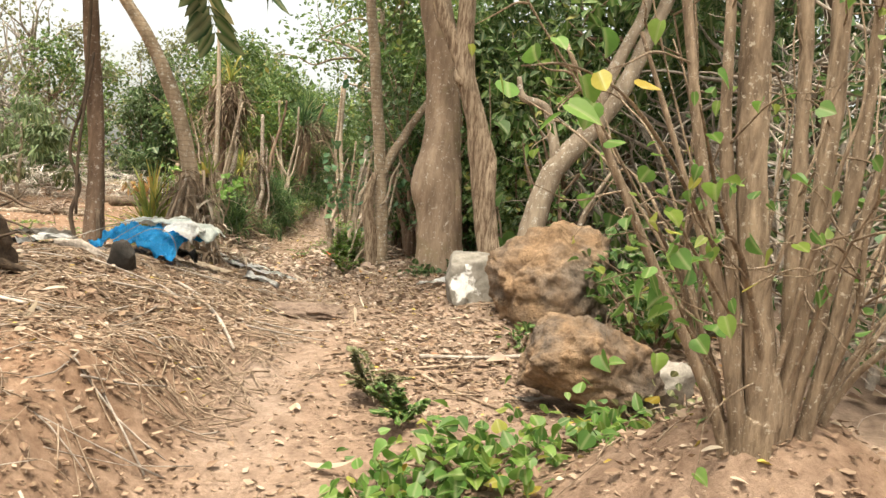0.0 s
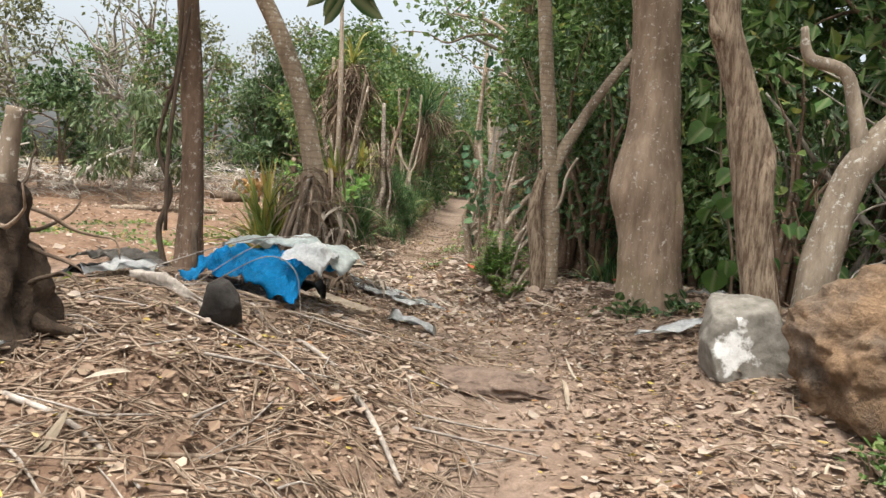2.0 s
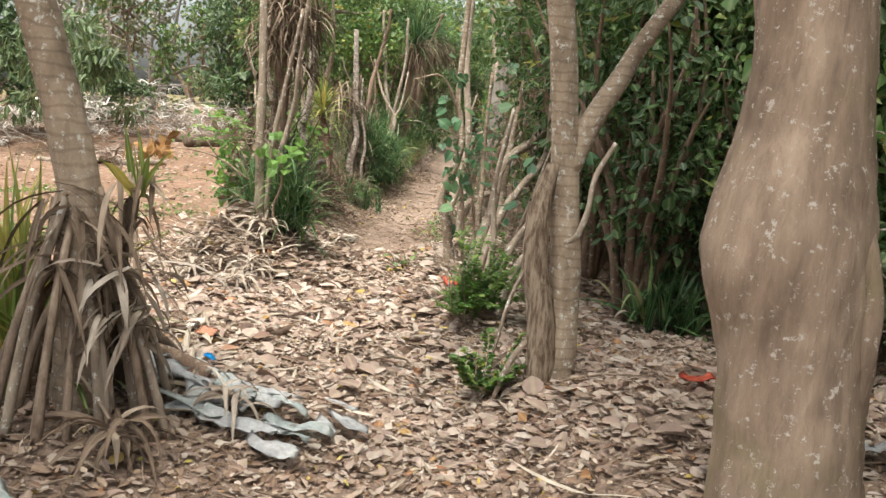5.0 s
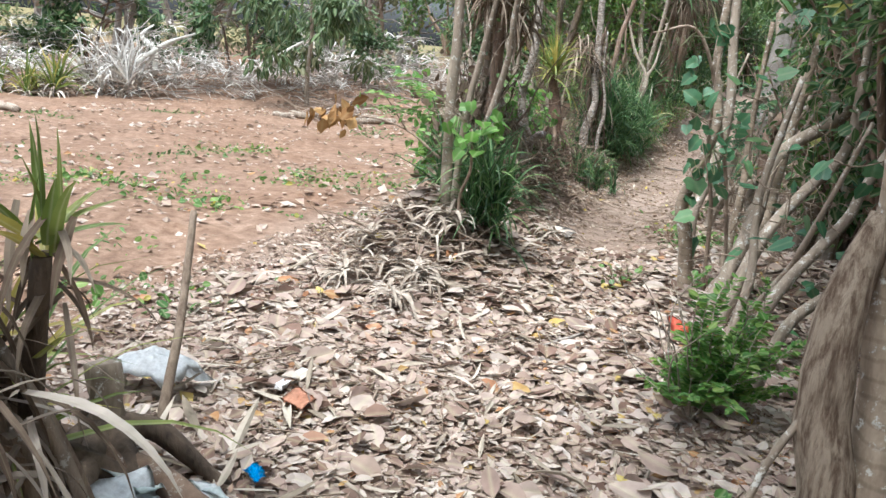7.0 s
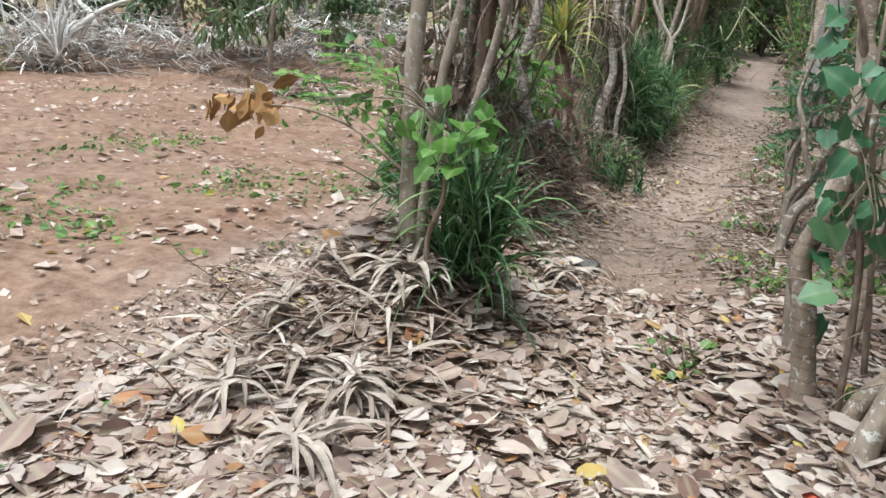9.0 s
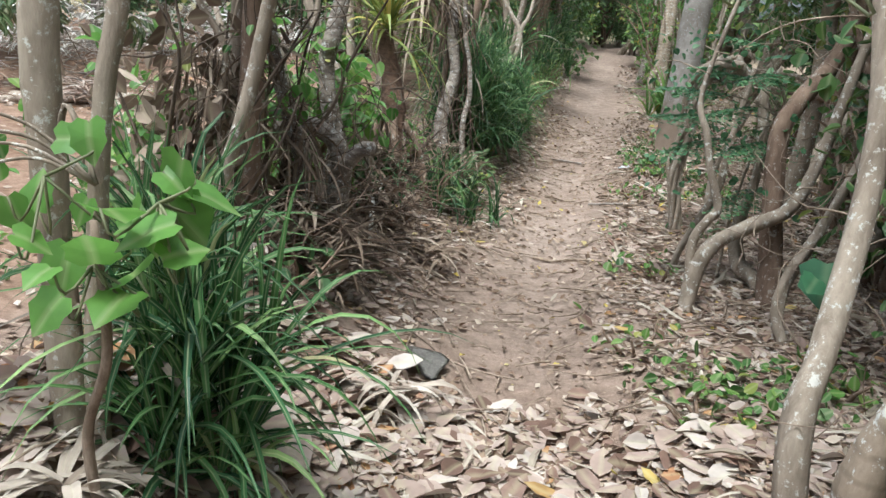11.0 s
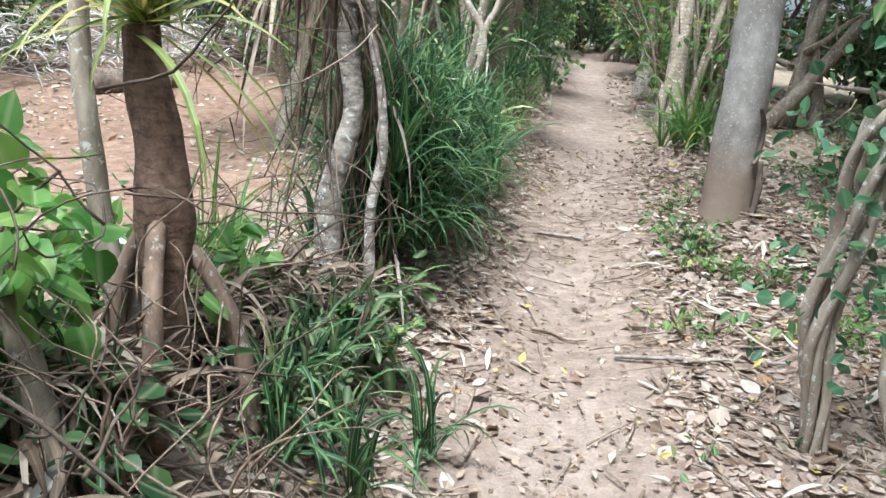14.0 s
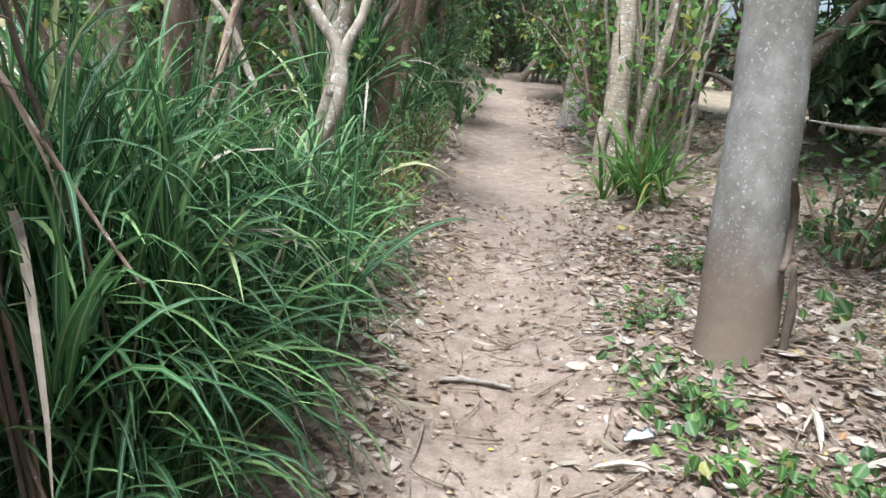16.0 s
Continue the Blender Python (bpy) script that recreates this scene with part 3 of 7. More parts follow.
def wander(rng, start, heading, length, r0, r1, steps=6, wild=0.35, lift=0.0):
    """A branch that wanders off: points with radius."""
    p, d = np.array(start, float), np.array(heading, float)
    d /= np.linalg.norm(d)
    out = []
    for i in range(steps + 1):
        out.append([*p, r0 + (r1 - r0) * i / steps])
        p = p + d * length / steps
        d = d + wild * rng.normal(0, 1, 3) + np.array([0, 0, lift])
        d /= np.linalg.norm(d)
    return out


def on_land(x, y, up=0.0):
    return (float(x), float(y), float(land(x, y)) + up)


def stone_mesh(name, rng_seed, size, at, turn=0, cuts=3, rough=0.16, flat=0.0, boxy=4.5, taper=0.0, chips=16, deep=0.4):
    """A boulder: a knocked-about block with worn edges and a broken skin."""
    bm = bmesh.new()
    bmesh.ops.create_icosphere(bm, subdivisions=cuts + 1, radius=1.0)
    for v in bm.verts:
        k = (abs(v.co.x) ** boxy + abs(v.co.y) ** boxy + abs(v.co.z) ** boxy) ** (1 / boxy)
        v.co = v.co * (0.52 / k)
    chip = random.Random(int(rng_seed * 10))
    for _ in range(chips):
        nrm = Vector((chip.gauss(0, 1), chip.gauss(0, 1), chip.gauss(0, 0.8))).normalized()
        lim = chip.uniform(deep, 0.52)
        for v in bm.verts:
            over = v.co.dot(nrm) - lim
            if over > 0:
                v.co -= nrm * over * 0.92
    turn_m = Matrix.Rotation(radians(turn), 3, 'Z')
    for v in bm.verts:
        p = v.co.copy()
        q = p + Vector((rng_seed * 7.3, rng_seed * 3.1, 0))
        k = 1 + rough * 1.5 * noise.noise(q * 1.9) + rough * 0.7 * abs(noise.noise(q * 4.2)) + rough * 0.6 * noise.noise(q * 10) + rough * 0.32 * noise.noise(q * 23)
        p = p * k
        p.z *= 1 - flat * p.x
        p.x, p.y = p.x * (1 - taper * (p.z + 0.5)), p.y * (1 - taper * (p.z + 0.5))
        v.co = turn_m @ Vector((p.x * size[0], p.y * size[1], p.z * size[2])) + Vector(at)
    for fc in bm.faces:
        fc.smooth = True
    return bm


def sheet_mesh(name, seed, corner, ax, ay, nx, ny, crumple, rest=None, lift=0.02):
    """A crumpled sheet lying on the ground or over a bundle, 4 mm thick."""
    bm = bmesh.new()
    grid = []
    for i in range(nx + 1):
        row = []
        for j in range(ny + 1):
            p = Vector(corner) + Vector(ax) * (i / nx) + Vector(ay) * (j / ny)
            q = Vector((p.x * 5 + seed, p.y * 5, seed * 1.7))
            z = crumple * (0.7 * abs(noise.noise(q)) + 0.5 * noise.noise(q * 2.3) + 0.35 * abs(noise.noise(q * 5)) + 0.3 * abs(noise.noise(q * 9.5)) + 0.16 * abs(noise.noise(q * 17)))
            e = 0.06 * noise.noise(q * 1.3 + Vector((9, 0, 0)))
            base = float(land(p.x, p.y)) if rest is None else rest(p.x, p.y)
            row.append(bm.verts.new((p.x + e, p.y + 0.06 * noise.noise(q * 1.4), max(base, float(land(p.x, p.y))) + lift + abs(z))))
        grid.append(row)
    for i in range(nx):
        for j in range(ny):
            f = bm.faces.new((grid[i][j], grid[i + 1][j], grid[i + 1][j + 1], grid[i][j + 1]))
            f.smooth = True
    bmesh.ops.solidify(bm, geom=bm.faces[:], thickness=-0.004)
    return bm


# ---- ground: one sheet to the horizon ----
def build_ground():
    outer = np.array([3, 6, 10, 16, 25, 40, 70, 130, 250, 500, 1000, 2000.0])
    xs = np.concatenate([(-14 - outer)[::-1], np.arange(-14, -6, 0.22), np.arange(-6, 2.6, 0.06), np.arange(2.6, 9, 0.3), 9 + outer])
    ys = np.concatenate([(-4 - outer)[::-1], np.arange(-4, 1, 0.2), np.arange(1, 24, 0.06), np.arange(24, 45, 0.25), 45 + outer])
    X, Y = np.meshgrid(xs, ys)
    Z = land(X, Y)
    nx, ny = len(xs), len(ys)
    v = np.stack([X, Y, Z], -1).reshape(-1, 3)
    i = np.arange(ny - 1)[:, None] * nx
    j = np.arange(nx - 1)[None]
    f = np.stack([i + j, i + j + 1, i + nx + j + 1, i + nx + j], -1).reshape(-1, 4)
    me = mesh_np("ground", v, f, smooth=True)
    for name, vals in zip(("trodden", "red", "grassy"), soil_masks(v[:, 0], v[:, 1])):
        me.attributes.new(name, 'FLOAT', 'POINT').data.foreach_set("value", vals.astype(np.float32))
    solo("ground", me, EARTH, "red-brown earth with a pale trodden footpath", "ground", kind="structure")


build_ground()

# ---- standing trees beside the path ----
RNG = np.random.default_rng(7)


def grow_up(pts, height, rng, drift=0.12):
    """Carries a trunk on upwards past its last given point."""
    p = [list(q) for q in pts]
    d = np.array(p[-1][:3]) - np.array(p[-2][:3])
    d /= np.linalg.norm(d)
    r = p[-1][3]
    while p[-1][2] < height:
        d = d + drift * rng.normal(0, 1, 3)
        d[2] = abs(d[2]) + 0.25
        d /= np.linalg.norm(d)
        r *= 0.88
        p.append([*(np.array(p[-1][:3]) + d * 0.7), r])
    return p


def tree(name, label, pts, mat, height, rng, crown=None, sides=16, flare=0.5, lump=0.08, limbs=5, limb_len=1.6, extra=(), crown_from=0.6, root_depth=0.12, per=8):
    """A tree: trunk, limbs and a crown of loose leaf clumps. crown: (material, leaves, leaf length, kind, clump radius)."""
    pts = [list(q) for q in pts]
    g = float(land(pts[0][0], pts[0][1]))
    if pts[0][2] > g - 0.02:
        pts.insert(0, [pts[0][0], pts[0][1], g - root_depth, pts[0][3]])
    pts = grow_up(pts, height, rng)
    e = thing(name, label, "tree", (pts[0][0], pts[0][1], g))
    part("trunk", limb("trunk", pts, sides, per, lump, int(rng.integers(99)), flare), mat, e)
    for k, x in enumerate(extra):
        part("limb", limb("limb", x, 10, 7, 0.1, k + 3), mat, e)
    line = smooth_line(pts, 6)
    hs = line[:, 2]
    centres, radii = [], []
    for k in range(limbs):
        z = g + (height - g) * (crown_from + (1 - crown_from) * (k + 0.5) / limbs)
        i = int(np.argmin(abs(hs - z)))
        a = k * 2.4 + rng.uniform(0, 1)
        w = wander(rng, line[i, :3], (math.cos(a), math.sin(a), 0.5), limb_len * rng.uniform(0.7, 1.2), line[i, 3] * 0.6, 0.008, 6, 0.28, 0.05)
        part("limb", limb("limb", w, 7, 4, 0.1, k), mat, e)
        for q in w[2:]:
            centres.append(q[:3])
            radii.append(rng.uniform(0.35, 0.75) * (crown[4] if crown else 0.6))
    centres.append(line[-1, :3])
    radii.append(0.6)
    if crown:
        part("crown", leaf_cloud("crown", rng, centres, radii, crown[1], crown[2], crown[3]), crown[0], e)
    return e


def hang_straps(parent, rng, at, radius, n, length, mat, label="", width=0.03, name="dead_fronds"):
    """Dead strap leaves that hang down about a stem."""
    a = rng.uniform(0, 2 * np.pi, n)
    r = radius * rng.uniform(0.05, 1, n) ** 0.6
    roots = np.stack([at[0] + r * np.cos(a) * 0.5, at[1] + r * np.sin(a) * 0.5, at[2] + rng.uniform(-0.15, 0.2, n)], 1)
    part(name, blades(name, rng, roots, n, length, width, 2.5, 2.0, 8), mat, parent, label)


# coconut palm by the rubbish heap
palm = [(-3.06, 7.0, 0.85, 0.085), (-3.07, 7.01, 1.1, 0.075), (-3.09, 7.03, 1.6, 0.068), (-3.15, 7.06, 2.18, 0.067), (-3.23, 7.09, 2.78, 0.066), (-3.31, 7.12, 3.37, 0.066), (-3.42, 7.15, 4.2, 0.07), (-3.5, 7.18, 5.0, 0.07)]
e = thing("palm_tree", "slim brown palm trunk with ragged drooping fronds", "palm tree", on_land(-3.06, 7.0))
part("trunk", limb("trunk", palm, 16, 10, 0.08, 4, 0.5), BARK_BROWN, e)
part("hanging_vine", tubes("hanging_vine", [[(-3.2, 6.98, 3.4, 0.012), (-3.19, 6.95, 2.6, 0.014), (-3.2, 6.95, 2.2, 0.012), (-3.29, 6.95, 1.75, 0.014), (-3.19, 6.95, 1.45, 0.018), (-3.24, 6.93, 1.2, 0.02), (-3.16, 6.93, 0.9, 0.02)],
                                                    [(-3.14, 6.95, 2.6, 0.012), (-3.2, 6.92, 1.8, 0.014), (-3.18, 6.9, 1.2, 0.012)], [(-3.0, 6.92, 1.25, 0.02), (-2.95, 6.86, 0.98, 0.02)]], 7, 6, 0.2), BARK_DARK, e, "dark dry vine stem")
for k in range(8):
    a = k * 0.785 + 0.4
    tip = (math.cos(a), math.sin(a))
    droop = 1.2 if k % 2 else 0.7
    rib = [(-3.42 + tip[0] * s * 1.9, 7.15 + tip[1] * s * 1.9, 5.0 + 0.7 * s - (0.85 + droop) * s * s * 1.2, 0.018 * (1.1 - s)) for s in (0, 0.2, 0.4, 0.6, 0.8, 1.0)]
    fr = part("frond", limb("frond", rib, 6, 4, 0.02, k), STRAW_DARK if k % 3 == 0 else BLADE, e)
    ln = smooth_line(rib, 9)[4:]
    side = np.array([-tip[1], tip[0], 0])
    at = np.vstack([ln[:, :3], ln[:, :3]])
    ahead = np.vstack([np.tile(side, (len(ln), 1)), np.tile(-side, (len(ln), 1))]) + np.array([0.35 * tip[0], 0.35 * tip[1], -0.9])
    part("leaf_spray", leaves("leaf_spray", at, ahead + 0.12 * RNG.normal(0, 1, ahead.shape), np.tile((tip[0], tip[1], 0.6), (len(at), 1)), 0.42, "lance", RNG), STRAW_DARK if k % 3 == 0 else BLADE, fr)

# leaning tree on a skirt of aerial roots
lean = [(-2.68, 8.40, 0.95, 0.10), (-2.69, 8.41, 1.3, 0.095), (-2.72, 8.44, 1.68, 0.084), (-2.90, 8.46, 2.31, 0.075), (-3.12, 8.48, 2.79, 0.072), (-3.32, 8.48, 3.12, 0.064), (-3.63, 8.48, 3.54, 0.058)]
e = tree("leaning_tree", "leaning grey-brown tree on a skirt of dead aerial roots", lean, BARK_GREY, 6.2, RNG, (LEAF_MID, 260, 0.14, "broad", 0.7), 14, 0.2, crown_from=0.8, limbs=3)
for k in range(26):
    a = k * 2.399
    r = 0.22 + 0.2 * RNG.random()
    top = (-2.71 + 0.07 * math.cos(a), 8.43 + 0.07 * math.sin(a), 1.25 + 0.45 * RNG.random())
    foot = on_land(-2.7 + r * math.cos(a), 8.42 + r * math.sin(a), -0.03)
    mid = ((top[0] * 0.45 + foot[0] * 0.55), (top[1] * 0.45 + foot[1] * 0.55), (top[2] + foot[2]) / 2 + 0.06)
    part("aerial_root", limb("aerial_root", [(*top, 0.016), (*mid, 0.017), (*foot, 0.02)], 6, 5, 0.2, k), TWIG if k % 3 else BARK_PALE, e)
hang_straps(e, RNG, (-2.72, 8.42, 1.5), 0.3, 100, 0.5, STRAW_DARK, "dead brown straps", 0.018)
hang_straps(e, RNG, (-2.5, 8.4, 1.25), 0.25, 50, 0.42, STRAW, "dead pale straps", 0.025)

# forked tree with a clasping root stem
fork = [(-0.80, 9.68, 0.55, 0.115), (-0.77, 9.72, 1.16, 0.085), (-0.84, 9.74, 1.9, 0.073), (-0.92, 9.75, 2.55, 0.07), (-1.04, 9.78, 3.42, 0.066), (-1.12, 9.8, 3.95, 0.06)]
fork_r = [(-0.82, 9.74, 1.86, 0.06), (-0.73, 9.8, 2.1, 0.06), (-0.62, 9.86, 2.31, 0.056), (-0.53, 9.92, 2.5, 0.05), (-0.38, 9.98, 2.75, 0.045), (-0.08, 10.15, 3.2, 0.036)]
fork_l = [(-0.83, 9.62, 0.55, 0.09), (-0.87, 9.62, 1.04, 0.074), (-0.94, 9.63, 1.36, 0.066), (-0.94, 9.65, 1.64, 0.055), (-0.89, 9.7, 1.88, 0.04)]
e = tree("forked_tree", "grey-brown forked tree clasped by a ridged root stem", fork, BARK_GREY, 6.5, RNG, (LEAF_MID, 1500, 0.14, "far", 0.9), 16, 0.5, extra=[fork_r], crown_from=0.62)
part("clasping_root", limb("clasping_root", fork_l, 12, 8, 0.22, 5), BARK_RIDGED, e, "pale ridged root stem")
for k, x in enumerate([[(-0.8, 9.6, 1.5, 0.014), (-0.74, 9.58, 1.54, 0.016), (-0.7, 9.58, 1.68, 0.015), (-0.68, 9.6, 1.85, 0.014), (-0.6, 9.62, 2.02, 0.011)], [(-0.93, 9.62, 1.45, 0.009), (-1.04, 9.58, 1.2, 0.01), (-1.1, 9.52, 0.9, 0.009)],
                       [(-0.9, 9.62, 1.0, 0.016), (-1.0, 9.55, 0.88, 0.016), (-1.08, 9.5, 0.66, 0.014)]]):
    part("side_shoot", limb("side_shoot", x, 8, 6, 0.15, k), BARK_PALE, e)

# big smooth tree with a swollen waist
big = [(-0.02, 8.15, 0.62, 0.29), (-0.02, 8.15, 0.8, 0.245), (-0.03, 8.15, 0.98, 0.218), (-0.06, 8.18, 1.38, 0.212), (-0.12, 8.2, 1.75, 0.243), (-0.11, 8.23, 2.12, 0.202), (-0.12, 8.26, 2.5, 0.174), (-0.15, 8.29, 2.91, 0.174), (-0.22, 8.31, 3.35, 0.168)]
e = tree("tree", "stout smooth brown tree with a swollen waist", big, BARK_SMOOTH, 8.0, RNG, (LEAF_DEEP, 1700, 0.16, "far", 1.1), 28, 0.25, 0.07, limbs=6, limb_len=2.2, crown_from=0.55, per=12)
part("bark_fold", tubes("bark_fold", [[(0.05, 8.03, 0.85, 0.05), (0.04, 8.055, 1.3, 0.06), (0.0, 8.05, 1.7, 0.07), (-0.05, 8.11, 2.1, 0.06), (-0.06, 8.17, 2.6, 0.04)], [(-0.2, 8.04, 1.45, 0.03), (-0.24, 8.06, 1.75, 0.05), (-0.2, 8.1, 2.1, 0.04)], [(0.12, 8.06, 1.2, 0.03), (0.1, 8.06, 1.6, 0.05), (0.04, 8.1, 1.95, 0.03)]], 14, 10, 0.25), BARK_SMOOTH, e)

# twisted ridged trunk behind the white stone
twist = [(0.42, 6.75, 0.7, 0.115), (0.4, 6.75, 1.11, 0.1), (0.31, 6.77, 1.59, 0.092), (0.26, 6.79, 1.94, 0.105), (0.2, 6.8, 2.23, 0.088), (0.11, 6.81, 2.5, 0.085), (0.05, 6.82, 2.71, 0.085), (0.03, 6.85, 3.2, 0.075)]
e = tree("ridged_tree", "pale ridged tree trunk with a swollen joint", twist, BARK_RIDGED, 6.0, RNG, (LEAF_DEEP, 1500, 0.15, "far", 1.0), 18, 0.2, 0.09,
         extra=[[(0.06, 6.82, 2.68, 0.07), (-0.09, 6.84, 2.99, 0.06), (-0.21, 6.84, 3.24, 0.055), (-0.4, 6.9, 3.9, 0.045)], [(0.1, 6.8, 2.55, 0.05), (0.0, 6.76, 2.6, 0.035), (-0.03, 6.74, 2.68, 0.01)]])
part("bark_rib", tubes("bark_rib", [[(0.44, 6.68, 0.8, 0.03), (0.36, 6.70, 1.3, 0.035), (0.34, 6.71, 1.75, 0.055), (0.33, 6.74, 2.0, 0.04), (0.22, 6.75, 2.3, 0.02)], [(0.35, 6.69, 1.0, 0.025), (0.25, 6.72, 1.6, 0.03), (0.17, 6.75, 2.2, 0.025)]], 9, 8, 0.2), BARK_RIDGED, e)

# leaning forked limb behind the boulder
limb_a = [(0.72, 6.9, 0.7, 0.12), (0.74, 6.93, 1.34, 0.112), (0.84, 6.97, 1.8, 0.101), (0.95, 6.99, 2.01, 0.097), (1.17, 7.02, 2.28, 0.086), (1.37, 7.05, 2.55, 0.082), (1.51, 7.08, 2.85, 0.075), (1.63, 7.11, 3.14, 0.067), (1.8, 7.14, 3.57, 0.06)]
tree("slanting_tree", "pale slanting tree that forks above the boulder", limb_a, BARK_PALE, 5.5, RNG, (LEAF_DEEP, 1500, 0.15, "far", 1.0), 14, 0.2, 0.1,
     extra=[[(1.2, 7.03, 2.32, 0.07), (1.31, 7.06, 2.74, 0.058), (1.47, 7.09, 3.12, 0.052), (1.59, 7.12, 3.43, 0.045), (1.7, 7.2, 4.2, 0.03)],
            [(0.92, 6.98, 1.98, 0.055), (0.86, 7.0, 2.25, 0.043), (0.78, 7.0, 2.47, 0.037), (0.58, 7.0, 2.54, 0.034), (0.53, 7.0, 2.71, 0.02)],
            [(1.15, 6.9, 0.8, 0.03), (1.14, 6.92, 1.3, 0.03), (1.2, 6.93, 1.6, 0.022), (1.42, 6.95, 2.0, 0.014)]])

# many-stemmed shrub by the boulders
e = thing("many_stemmed_shrub", "clump of brown upright stems with yellowing heart-shaped leaves", "shrub", on_land(1.85, 4.45))
CLUMP = [[(1.85, 4.43, 0.3, 0.125), (1.85, 4.43, 0.45, 0.112), (1.73, 4.47, 1.25, 0.101), (1.65, 4.5, 2.03, 0.104), (1.64, 4.54, 2.82, 0.11), (1.61, 4.57, 3.6, 0.095)],
         [(1.71, 4.42, 0.3, 0.045), (1.44, 4.48, 1.54, 0.041), (1.32, 4.51, 2.16, 0.038), (1.19, 4.54, 2.9, 0.032)],
         [(1.95, 4.43, 0.3, 0.06), (2.03, 4.46, 1.09, 0.063), (2.08, 4.49, 1.75, 0.063), (2.11, 4.52, 2.39, 0.063), (2.07, 4.55, 3.2, 0.057)],
         [(2.0, 4.43, 0.3, 0.045), (2.2, 4.47, 1.35, 0.047), (2.29, 4.51, 2.09, 0.044), (2.32, 4.54, 3.0, 0.041)],
         [(1.62, 4.43, 0.3, 0.04), (1.13, 4.47, 1.26, 0.033), (0.79, 4.5, 1.93, 0.025), (0.59, 4.52, 2.35, 0.014)],
         [(1.98, 4.43, 0.3, 0.05), (1.94, 4.47, 1.43, 0.054), (1.93, 4.51, 2.22, 0.047), (1.88, 4.54, 3.0, 0.044)],
         [(1.71, 4.43, 0.3, 0.05), (1.61, 4.47, 1.24, 0.047), (1.51, 4.5, 2.02, 0.044), (1.47, 4.54, 3.0, 0.038)],
         [(2.1, 4.43, 0.3, 0.05), (2.27, 4.46, 1.23, 0.047), (2.41, 4.49, 1.85, 0.041), (2.6, 4.5, 2.8, 0.03)],
         [(1.76, 4.43, 0.3, 0.03), (1.53, 4.46, 1.04, 0.025), (1.24, 4.49, 1.84, 0.022), (1.0, 4.52, 2.45, 0.015)]]
for k in range(30):
    a = RNG.uniform(0, 6.28)
    CLUMP.append(wander(RNG, (1.98 + 0.32 * math.cos(a), 4.7 + 0.25 * math.sin(a), 0.3), (0.4 * math.cos(a) + 0.08, 0.25 * math.sin(a), 1), RNG.uniform(1.6, 3.3), RNG.uniform(0.008, 0.03), 0.006, 8, 0.14, 0.05))
for k, x in enumerate(CLUMP):
    x = [(q[0], q[1], q[2], 0.82 * q[3]) for q in [(x[0][0], x[0][1], x[0][2] - 0.35, x[0][3])] + list(x)]
    part("stem", limb("stem", x, 10, 8, 0.2, k, 0.25), BARK_SHRUB, e)
twigs, ends = [], []
for k in range(120):
    src = smooth_line(CLUMP[int(RNG.integers(len(CLUMP)))], 5)
    s = src[int(RNG.integers(len(src) // 4, len(src)))]
    w = wander(RNG, s[:3], (RNG.normal(-0.5, 0.7), RNG.normal(-0.4, 0.5), RNG.normal(0.1, 0.5)), RNG.uniform(0.3, 0.9), 0.008, 0.002, 5, 0.35)
    twigs.append(w)
    ends += [q[:3] for q in w[2:]]
part("twig_work", tubes("twig_work", twigs, 5, 3, 0.1), BARK_SHRUB, e)
ends = np.array(ends)
pick = RNG.integers(0, len(ends), 110)
part("foliage", leaves("foliage", ends[pick] + 0.05 * RNG.normal(0, 1, (110, 3)), directions(RNG, 110, -0.5), directions(RNG, 110, 1.0, 0.6), RNG.uniform(0.05, 0.1, 110), "heart", RNG), LEAF_LIGHT, e)
at = np.array([1.02, 3.65, 1.35]) + RNG.normal(0, 1, (56, 3)) * np.array([0.26, 0.25, 0.36])
part("foliage", leaves("foliage", at, directions(RNG, 56, -0.5), directions(RNG, 56, 1.0, 0.6), RNG.uniform(0.055, 0.1, 56), "heart", RNG), LEAF_LIGHT, e)
spray = [(1.5, 4.3, 1.2, 0.012), (1.1, 3.8, 1.6, 0.01), (0.7, 3.2, 1.85, 0.007), (0.4, 2.8, 1.9, 0.005), (0.2, 2.6, 1.85, 0.003)]
part("branch", tubes("branch", [spray, [(1.6, 4.3, 0.9, 0.01), (1.2, 3.9, 1.3, 0.008), (0.95, 3.55, 1.5, 0.005), (0.8, 3.4, 1.45, 0.003)], [(1.55, 4.3, 0.6, 0.01), (1.2, 3.8, 0.9, 0.008), (1.05, 3.6, 1.1, 0.004)]], 6, 5, 0.1), BARK_SHRUB, e)
at = smooth_line(spray, 6)[10:, :3][RNG.integers(0, 13, 15)] + RNG.normal(0, 1, (15, 3)) * np.array([0.07, 0.1, 0.14]) - np.array([0, 0, 0.08])
part("foliage", leaves("foliage", at, directions(RNG, 15, -0.7, 0.6), directions(RNG, 15, 1.0, 0.5) + np.array([0, -0.6, 0]), RNG.uniform(0.08, 0.14, 15), "heart", RNG), LEAF_LIGHT, e)

SHRUB_SIZE = 0.59   # the shrub is drawn large and then set down on its bank by the path
e.location = Vector((0, 0, 1.58)) + SHRUB_SIZE * (e.location - Vector((0, 0, 1.5)))
e.scale = (SHRUB_SIZE,) * 3

# boulders and the whitewashed stone
solo("boulder", stone_mesh("boulder", 1, (0.96, 0.86, 0.86), (0.86, 6.0, 1.03), 12, 5, 0.15, 0.06, 8.0, 0.06, 30, 0.36), ROCK, "large rounded brown boulder streaked with ochre", "boulder")
